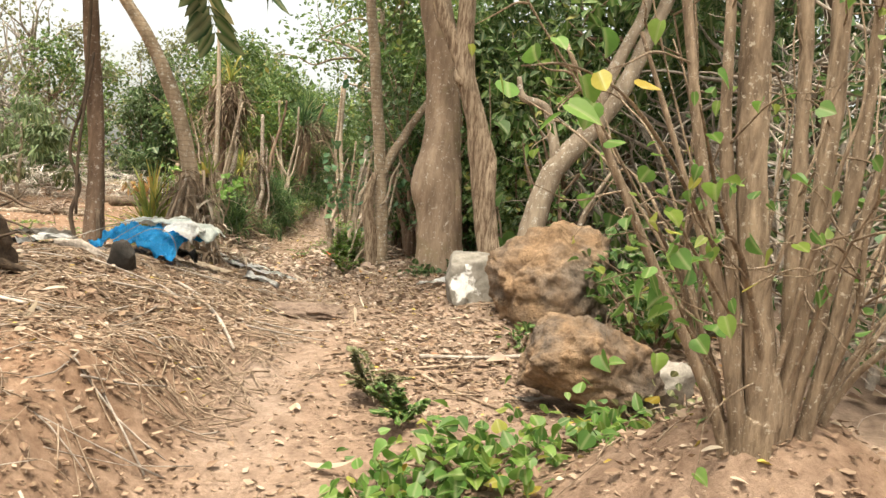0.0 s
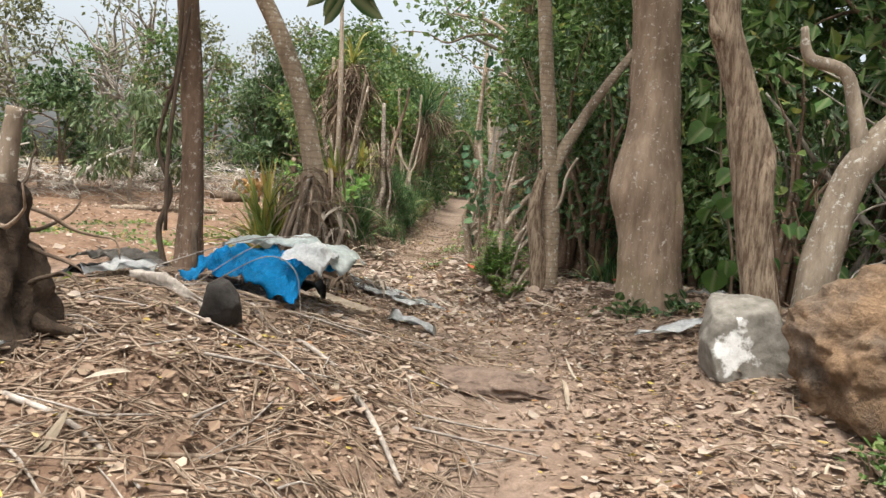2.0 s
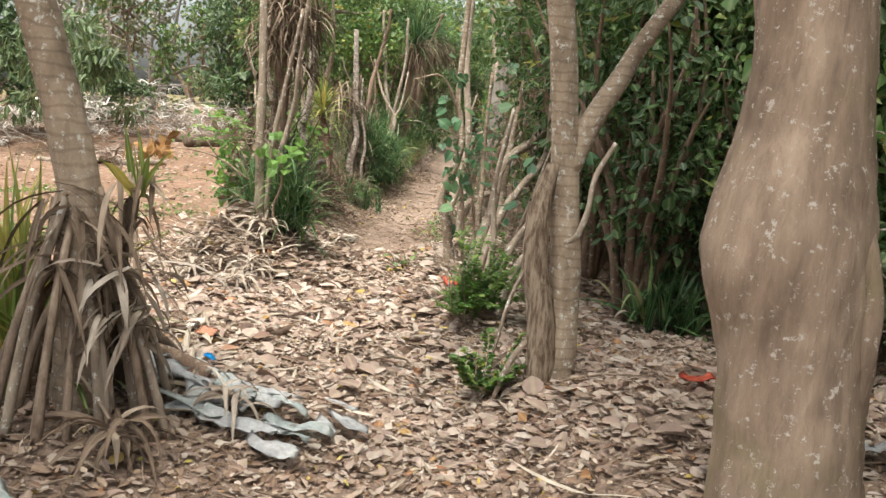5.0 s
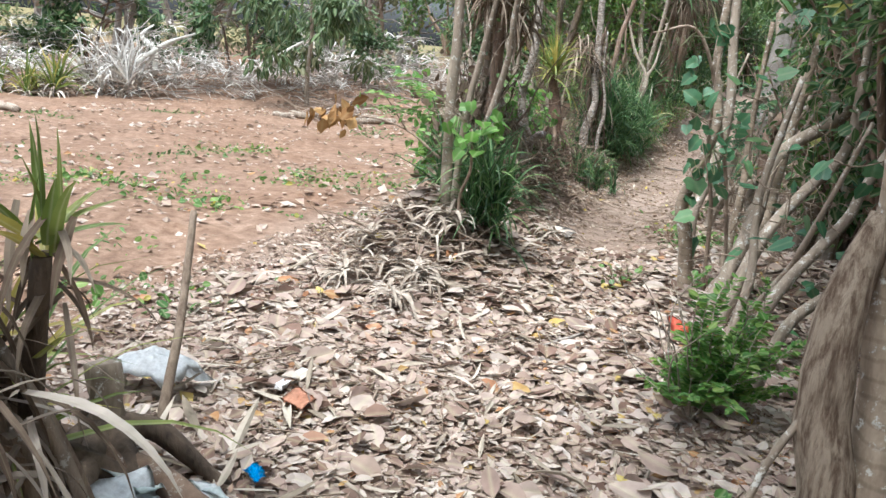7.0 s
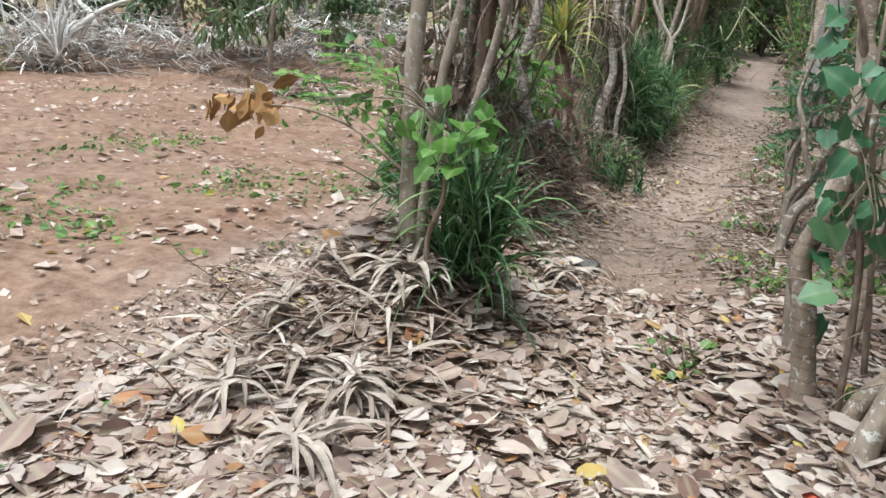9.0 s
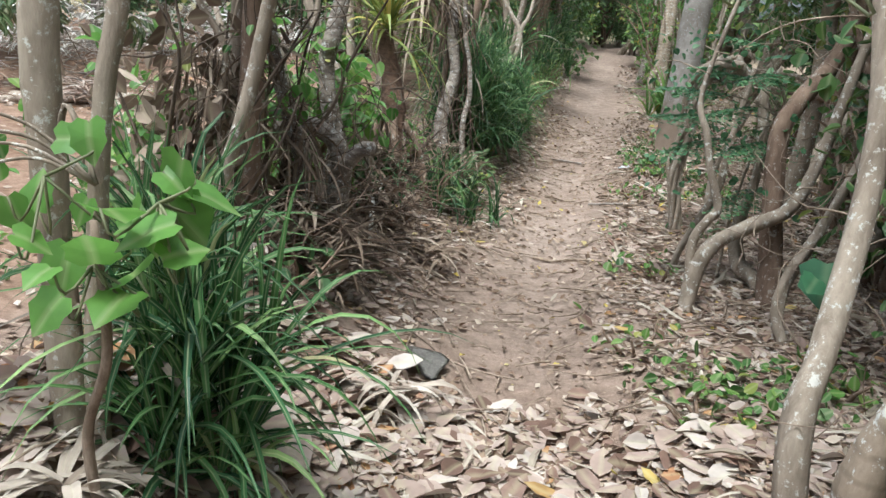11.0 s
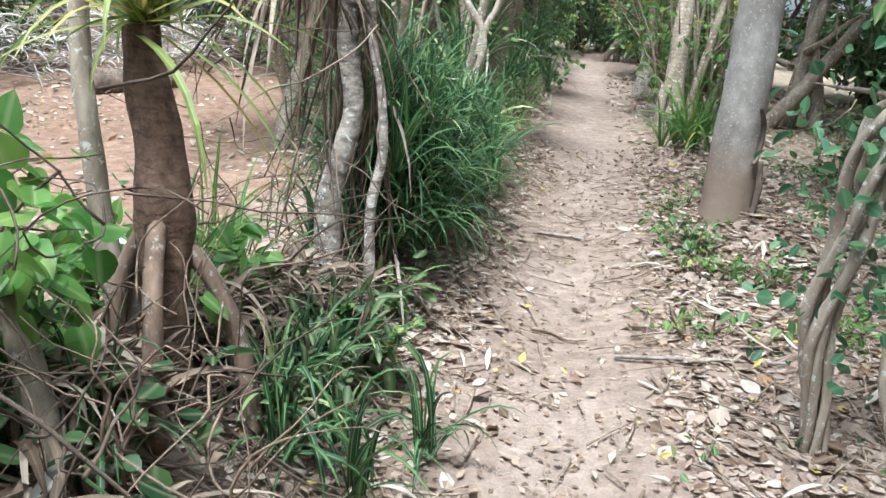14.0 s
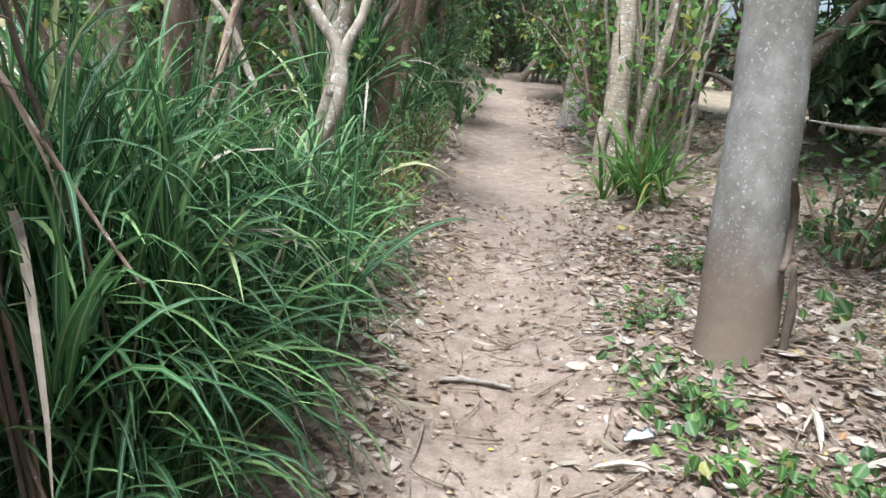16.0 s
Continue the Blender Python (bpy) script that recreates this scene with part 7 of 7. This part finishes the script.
for x, y, n, mat in ((-3.52, 12.2, 60, STRAW), (-3.95, 11.95, 40, STRAW), (-3.66, 12.97, 70, STRAW), (-4.15, 12.55, 30, STRAW), (-3.45, 11.75, 36, STRAW), (-2.2, 8.75, 26, STRAW), (-2.35, 8.1, 40, STRAW_DARK), (-3.3, 14.4, 30, STRAW), (-3.7, 16.2, 26, STRAW_DARK)):
    e = thing("dead_rosette", "withered rosette of bleached strap leaves on the litter", "dead leaves", on_land(x, y), "dead rosettes")
    heart = [on_land(x, y, 0.12), on_land(x + 0.05, y + 0.04, 0.1), on_land(x - 0.04, y + 0.03, 0.09)]
    part("strap_mass", blades("strap_mass", RNG, heart, int(n * 0.5), 0.32, 0.02, 2.6, 1.15, 9), mat, e)
    for _ in range(10):
        part("strap", blades("strap", RNG, heart, 1, 0.4, 0.028, 2.4, 1.15, 9), mat, e)
brush_heap("dark knot of dead roots and vines at the hedge foot", -4.02, 15.2, 0.3, 0.75, 0.4, 60, 170, BARK_DARK, STRAW_DARK, strap=(0.34, 0.02), stick=(0.6, 0.012))
brush_heap("dark knot of dead roots and vines at the hedge foot", -4.1, 16.3, 0.25, 0.5, 0.3, 40, 110, BARK_DARK, STRAW_DARK, strap=(0.34, 0.02), stick=(0.5, 0.01))
for x, y, r in ((-4.38, 16.9, 0.35), (-4.42, 17.6, 0.35), (-4.3, 18.2, 0.28)):
    brush_heap("dark mat of dead roots and leaves under the pandanus", x, y, r, 0.5, 0.28, 70, 150, BARK_DARK, STRAW_DARK, strap=(0.34, 0.02), stick=(0.6, 0.01))
bush("weed_patch", "sunlit heart-leaved creeper at the field edge", -4.85, 16.9, 0.4, 1.1, 420, 0.09, LEAF_FRESH_LIT, "heart", 9)
bush("weed_patch", "sunlit heart-leaved creeper at the field edge", -4.95, 17.5, 0.4, 0.8, 320, 0.09, LEAF_LIGHT, "heart", 9)
bush("weed_patch", "dark green low plants under the pandanus", -4.3, 16.75, 0.3, 0.4, 170, 0.09, LEAF_DEEP, "broad", 10)
bush("weed_patch", "dark green low plants under the pandanus", -4.15, 17.55, 0.3, 0.35, 170, 0.08, LEAF_DEEP, "lance", 10)
bush("weed_patch", "dark green broad leaves low in the hedge", -3.95, 14.75, 0.2, 0.35, 36, 0.08, LEAF_DEEP, "broad", 9)
for x, y, a, ln, r in ((-10.6, 26.2, 0.2, 1.5, 0.13), (-10.2, 25.6, 0.9, 1.1, 0.14)):
    w = [(x + s * ln * math.cos(a), y + s * ln * math.sin(a), float(land(x, y)) + r * 0.8 + 0.05 * s, r * (1 - 0.15 * s)) for s in (-0.5, -0.2, 0.15, 0.5)]
    solo("log", limb("log", w, 14, 7, 0.15, 3), BARK_DARK, "charred black log lying on the field", "log", "charred logs")
for x, y, a, ln in ((-10.6, 21.2, 0.3, 1.6), (-10.1, 21.6, -0.2, 1.3), (-9.6, 21.3, 0.6, 1.0), (-13.5, 16.2, -0.4, 1.2), (-11.0, 20.6, 0.1, 0.9)):
    w = [(x + s * ln * math.cos(a), y + s * ln * math.sin(a), float(land(x, y)) + 0.07 + 0.03 * math.sin(5 * s), 0.06) for s in (-0.5, -0.2, 0.15, 0.5)]
    solo("log", limb("log", w, 10, 6, 0.2, 5), BARK_PALE, "pale fallen branch on the red field", "log", "fallen branches")
brush_heap("low heap of brown dead leaves and sticks on the field", -10.4, 21.3, 0.9, 0.6, 0.35, 40, 120, TWIG, LITTER)
e = thing("mango_sapling", "mango sapling with a thin pale trunk and drooping leaves", "tree", on_land(-12.0, 22.4))
g = float(land(-12.0, 22.4))
part("trunk", limb("trunk", [(-12.0, 22.4, g - 0.1, 0.06), (-12.02, 22.4, g + 0.8, 0.05), (-11.98, 22.42, g + 1.5, 0.045), (-12, 22.4, g + 2.4, 0.03)], 9, 6, 0.08, 1), BARK_PALE, e)
cs = np.array([-12.0, 22.4, g + 2.0]) + RNG.normal(0, 1, (26, 3)) * np.array([0.75, 0.75, 0.5])
part("crown", leaf_cloud("crown", RNG, cs, np.full(26, 0.4), 1500, 0.24, "lance", -0.9), LEAF_DEEP, e)
cs = np.array([-12.0, 22.4, g + 1.1]) + RNG.normal(0, 1, (6, 3)) * np.array([0.5, 0.5, 0.15])
part("foliage", leaf_cloud("foliage", RNG, cs, np.full(6, 0.2), 130, 0.22, "lance", -1.2), LEAF_OLIVE, e)

e = thing("dead_strap", "long pale curled dead leaf standing in the litter", "dead leaf", on_land(-4.02, 15.97))
curl = smooth_line([(*on_land(-4.02, 15.97, 0.0), 0.012), (-4.08, 16.15, 0.88, 0.02), (-4.16, 16.45, 0.98, 0.034), (-4.23, 16.68, 0.99, 0.03), (-4.29, 16.88, 0.9, 0.004)], 8)
across = np.array([0.75, 0.3, 0.45])
sheet = np.stack([curl[:, :3] - across * curl[:, 3:], curl[:, :3] - np.array([0, 0, 0.012]), curl[:, :3] + across * curl[:, 3:]], 1).reshape(-1, 3)
rows = np.arange(len(curl) - 1)[:, None] * 3
part("strap", mesh_np("strap", sheet, np.concatenate([rows + np.array([0, 1, 4, 3]), rows + np.array([1, 2, 5, 4])])), STRAW_GREY, e)

# husk-brown dead leaves hanging on a twig at the hedge end
e = thing("dead_branch", "twig hung with curled brown dead leaves and green leaflets", "branch", on_land(-4.1, 13.55))
part("twig", tubes("twig", [[(-4.1, 13.6, 1.25, 0.012), (-4.45, 13.6, 1.45, 0.01), (-4.85, 13.58, 1.52, 0.008), (-5.25, 13.55, 1.48, 0.004)], [(-4.45, 13.6, 1.45, 0.008), (-4.6, 13.5, 1.7, 0.006), (-4.7, 13.45, 1.85, 0.004)]], 6, 5, 0.1), TWIG, e)
n = 34
at = np.array([-5.15, 13.58, 1.51]) + RNG.normal(0, 1, (n, 3)) * np.array([0.14, 0.08, 0.05])
part("dead_leaves", leaves("dead_leaves", at, directions(RNG, n, -1.0), directions(RNG, n), RNG.uniform(0.1, 0.19, n), "curl", RNG), foliage("husk_brown", [(0, (0.22, 0.11, 0.04)), (1, (0.48, 0.28, 0.11))], 0.8, 0.15, 0.1, 0.1), e, "curled brown dead leaves")
n = 34
at = np.array([-4.6, 13.55, 1.6]) + RNG.normal(0, 1, (n, 3)) * np.array([0.3, 0.15, 0.16])
part("foliage", leaves("foliage", at, directions(RNG, n, -0.3), directions(RNG, n, 1.0, 0.5), RNG.uniform(0.04, 0.08, n), "broad", RNG), LEAF_FRESH_LIT, e)

# ---- loose litter on the ground ----


def scatter(n, x0, x1, y0, y1, keep, rng):
    x, y = rng.uniform(x0, x1, n), rng.uniform(y0, y1, n)
    ok = rng.random(n) < keep(x, y)
    return x[ok], y[ok]


def litter_keep(x, y):
    u = x - path_x(y)
    k = np.clip(0.25 + 1.1 * np.abs(vnoise(x * 1.1, y * 1.1, 21)) + 0.8 * vnoise(x * 0.5, y * 0.5, 23), 0.08, 1)
    k = np.where((y > 8.6) & (y < 14.5) & (u > -2.3), np.maximum(k, 0.9), k) * (1 - 0.85 * bell(x, y, -1.9, 9.3, 0.9, 0.65))
    k = k * (1 - 0.82 * np.exp(-(u / 0.34) ** 2) * np.where((y > 7.5) & (y < 14.8), 0.25, 1))
    k = k * (1 - 0.93 * step01(-u, 2.0, 2.8) * step01(y, 8.5, 10.0))
    k = np.where((y > 4.6) & (y < 8.7), np.maximum(k, 0.7 * step01(np.abs(u), 0.28, 0.65)), k)
    k = np.where(y > 14.5, np.maximum(k, 0.9 * step01(u, 0.45, 0.75)), k)
    k = np.where(y > 15, np.maximum(k, 0.85 * np.exp(-((np.abs(u) - 0.85) / 0.45) ** 2)) * (0.3 + 0.7 * step01(np.abs(u), 0.3, 0.6)), k)
    return k


def lay_leaves(name, n, box, keep, size, kind, mat, label, rng, tilt=0.35, lift=0.012):
    x, y = scatter(n, *box, keep, rng)
    m = len(x)
    at = np.stack([x, y, land(x, y) + lift * rng.uniform(0.3, 2.2, m)], 1)
    a = rng.uniform(0, 2 * np.pi, m)
    ahead = np.stack([np.cos(a), np.sin(a), rng.normal(0.05, tilt * 0.6, m)], 1)
    up = np.stack([rng.normal(0, tilt, m), rng.normal(0, tilt, m), np.ones(m)], 1)
    solo(name, leaves(name, at, ahead, up, size * np.clip(np.exp(rng.normal(-0.15, 0.42, m)), 0.3, 1.9), kind, rng), mat, label, "leaf litter", kind="stuff")


def bank_keep(x, y):
    bare = step01(-x, 0.9, 1.5) * (1 - step01(y, 3.5, 4.3))
    return np.maximum(litter_keep(x, y), 0.8 * step01(-x, 0.9, 1.5) * step01(y, 3.6, 4.4)) * (1 - 0.8 * bare)


def edge_keep(x, y):
    return litter_keep(x, y) * (0.12 + 0.88 * step01(np.abs(x - path_x(y)), 0.25, 0.6))


for kind, share in (("dry", 0.5), ("torn", 0.6)):
    lay_leaves("leaf_litter", int(20000 * share), (-4.7, -0.4, 8.8, 11.2), litter_keep, 0.064, "broad" if kind == "dry" else kind, LITTER, "thick litter of dry brown leaves", RNG, 0.2, 0.006)
    lay_leaves("leaf_litter", int(22000 * share), (-4.7, -0.4, 11.0, 14.8), litter_keep, 0.094, "broad" if kind == "dry" else kind, LITTER, "thick litter of large dry brown leaves", RNG, 0.2, 0.008)
    lay_leaves("leaf_litter", int(4500 * share), (-0.4, 2.0, 8.0, 15.0), litter_keep, 0.085, "broad" if kind == "dry" else kind, LITTER, "thick litter of large dry brown leaves", RNG, 0.22, 0.009)
    lay_leaves("leaf_litter", int(28000 * share), (-4.7, -0.6, 14.5, 24), edge_keep, 0.066, kind, LITTER, "dry brown leaves beside the path", RNG, 0.22, 0.005)
    lay_leaves("leaf_litter", int(9000 * share), (-5.4, 0.5, 23.5, 34), edge_keep, 0.08, kind, LITTER, "dry brown leaves scattered beside the path", RNG)
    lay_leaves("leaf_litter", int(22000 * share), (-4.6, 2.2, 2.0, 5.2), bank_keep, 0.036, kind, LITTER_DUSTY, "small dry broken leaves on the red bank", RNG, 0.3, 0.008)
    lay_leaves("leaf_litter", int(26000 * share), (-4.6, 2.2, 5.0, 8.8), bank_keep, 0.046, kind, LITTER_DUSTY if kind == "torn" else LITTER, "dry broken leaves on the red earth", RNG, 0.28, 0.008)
for box, n in (((-4.6, -0.8, 8.6, 14.6), 1500), ((-4.6, -0.8, 14.6, 22), 900), ((-4.6, 1.5, 2.5, 8.6), 450)):
    lay_leaves("dead_straps", n, box, litter_keep, 0.17, "strip", STRAW, "torn dry strips of dead leaves among the litter", RNG, 0.3, 0.02)
lay_leaves("leaf_litter", 6000, (0.5, 8, 5, 30), lambda x, y: 0.7 + 0 * x, 0.13, "far", LITTER, "dry leaves on the thicket floor", RNG)
lay_leaves("leaf_litter", 14000, (-14, -4.6, 9, 28), lambda x, y: 0.35 + 0.9 * vnoise(x * 0.9, y * 0.9, 31), 0.09, "far", LITTER, "sparse dry leaves on the red field", RNG)
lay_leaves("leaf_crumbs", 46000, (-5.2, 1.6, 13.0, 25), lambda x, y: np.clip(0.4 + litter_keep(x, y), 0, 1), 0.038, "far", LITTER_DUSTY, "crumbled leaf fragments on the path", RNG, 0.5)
lay_leaves("leaf_crumbs", 36000, (-5.2, 1.6, 8.4, 14), lambda x, y: np.clip(0.4 + litter_keep(x, y), 0, 1), 0.045, "far", LITTER, "crumbled leaf fragments on the ground", RNG, 0.5)
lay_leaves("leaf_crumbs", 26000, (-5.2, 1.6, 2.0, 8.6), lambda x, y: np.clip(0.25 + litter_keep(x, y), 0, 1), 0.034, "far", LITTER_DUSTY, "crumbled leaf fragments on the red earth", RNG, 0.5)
lay_leaves("curled_leaves", 1500, (-4.7, -0.6, 8.8, 14.6), litter_keep, 0.1, "broad", LITTER, "large curled pale leaves lying on the litter", RNG, 0.4, 0.02)
lay_leaves("low_weeds", 20000, (-13, -4.5, 9.5, 24), lambda x, y: np.clip(vnoise(x * 0.8, y * 0.8, 41) * 4 - 0.7, 0, 1), 0.05, "far", LEAF_MID, "sparse low green weeds on the field", RNG, 1.2)
lay_leaves("low_weeds", 9000, (-8.5, -4.2, 10, 18), lambda x, y: np.clip(vnoise(x * 1.2, y * 1.2, 45) * 4 - 0.5, 0, 1), 0.05, "broad", LEAF_LIGHT, "low green weeds at the field edge", RNG, 0.8, 0.03)
lay_leaves("low_weeds", 14000, (-2.2, 6, 18.5, 34), lambda x, y: np.clip(vnoise(x * 0.8, y * 0.8, 43) * 2 + 0.1, 0, 1) * step01(x - path_x(y), 1.0, 1.8), 0.08, "far", LEAF_MID, "low green weeds under the trees", RNG, 1.2)
lay_leaves("low_weeds", 9000, (-2.9, -1.2, 13, 22), lambda x, y: np.clip(vnoise(x * 2.6, y * 2.6, 49) * 4 - 0.7, 0, 1) * step01(x - path_x(y), 0.35, 0.6), 0.045, "broad", LEAF_MID, "small green seedlings along the path edge", RNG, 0.9, 0.04)
lay_leaves("low_weeds", 2500, (-5.2, 1.6, 2.5, 20), lambda x, y: np.clip(vnoise(x * 1.9, y * 1.9, 47) * 3 - 0.9, 0, 1) * (np.abs(x - path_x(y)) > 0.5), 0.06, "broad", LEAF_LIGHT, "small green seedlings among dry leaves", RNG, 0.9, 0.03)


def lay_twigs(n, box, keep, length, r, mat, label, rng):
    x, y = scatter(n, *box, keep, rng)
    lines = []
    for px, py in zip(x, y):
        a, ln = rng.uniform(0, 6.28), length * rng.uniform(0.35, 1.4)
        rr, bend = r * rng.uniform(0.5, 1.5), rng.normal(0, 0.12)
        ln_pts = []
        for s in (-0.5, 0.0, 0.5):
            qx, qy = px + s * ln * math.cos(a) - bend * ln * (0.25 - s * s) * math.sin(a), py + s * ln * math.sin(a) + bend * ln * (0.25 - s * s) * math.cos(a)
            ln_pts.append((qx, qy, float(land(qx, qy)) + rr + 0.012 + 0.02 * rng.random(), rr * (1.1 - 0.6 * (s + 0.5))))
        lines.append(ln_pts)
    solo("twigs", tubes("twigs", lines, 4, 2, 0.15), mat, label, "twigs", kind="stuff")


lay_twigs(2600, (-5.0, 1.2, 2.0, 8.5), lambda x, y: litter_keep(x, y) * 0.9, 0.24, 0.0032, TWIG, "dry sticks strewn over red earth", RNG)
lay_twigs(1700, (-4.2, -0.95, 3.7, 7.2), lambda x, y: 0.9 + 0 * x, 0.3, 0.0042, TWIG, "dry brown sticks strewn over the rubbish bank", RNG)
lay_twigs(200, (-4.0, -0.9, 2.5, 7), lambda x, y: 0.8 + 0 * x, 0.5, 0.005, TWIG_GREY, "long pale sticks on the rubbish heap", RNG)
lay_twigs(1400, (-4.6, -1.0, 14.5, 24), lambda x, y: 0.9 - 0.5 * np.exp(-((x - path_x(y)) / 0.3) ** 2), 0.25, 0.0045, TWIG, "thin dry twigs along the path", RNG)
lay_twigs(1000, (-5.2, 0.5, 8.5, 24), lambda x, y: litter_keep(x, y) * 0.8, 0.35, 0.0045, TWIG, "dry twigs among fallen leaves", RNG)
for k, (x, y, a, ln, r) in enumerate(((0.55, 5.2, 0.15, 1.3, 0.012), (0.2, 4.5, -0.9, 1.0, 0.009), (-1.4, 5.2, -1.0, 0.6, 0.012), (-1.6, 4.6, 0.5, 0.8, 0.008), (-2.1, 4.4, -0.3, 0.9, 0.010), (-0.2, 4.9, 0.2, 0.9, 0.009), (-2.0, 5.9, -0.6, 0.7, 0.012), (-2.6, 6.2, 0.4, 0.8, 0.012),
                                       (-3.5, 21.25, 0.1, 0.35, 0.012), (-3.3, 19.3, -0.1, 0.3, 0.009), (-2.35, 12.2, 1.2, 0.5, 0.010), (-1.9, 12.7, 1.0, 0.6, 0.009), (-2.6, 19.0, 0.05, 0.8, 0.009), (-3.0, 17.2, 0.2, 0.4, 0.01), (-2.4, 11.6, 0.1, 0.6, 0.01))):
    pts = [(x + s * ln * math.cos(a), y + s * ln * math.sin(a) + 0.03 * math.sin(7 * s + k), float(land(x + s * ln * math.cos(a), y + s * ln * math.sin(a))) + r + 0.01, r * (1 - 0.4 * s)) for s in (-0.5, -0.17, 0.17, 0.5)]
    solo("stick", limb("stick", pts, 8, 5, 0.15, k), TWIG if k % 2 else TWIG_GREY, "dry fallen stick lying on the litter", "stick", "fallen sticks")
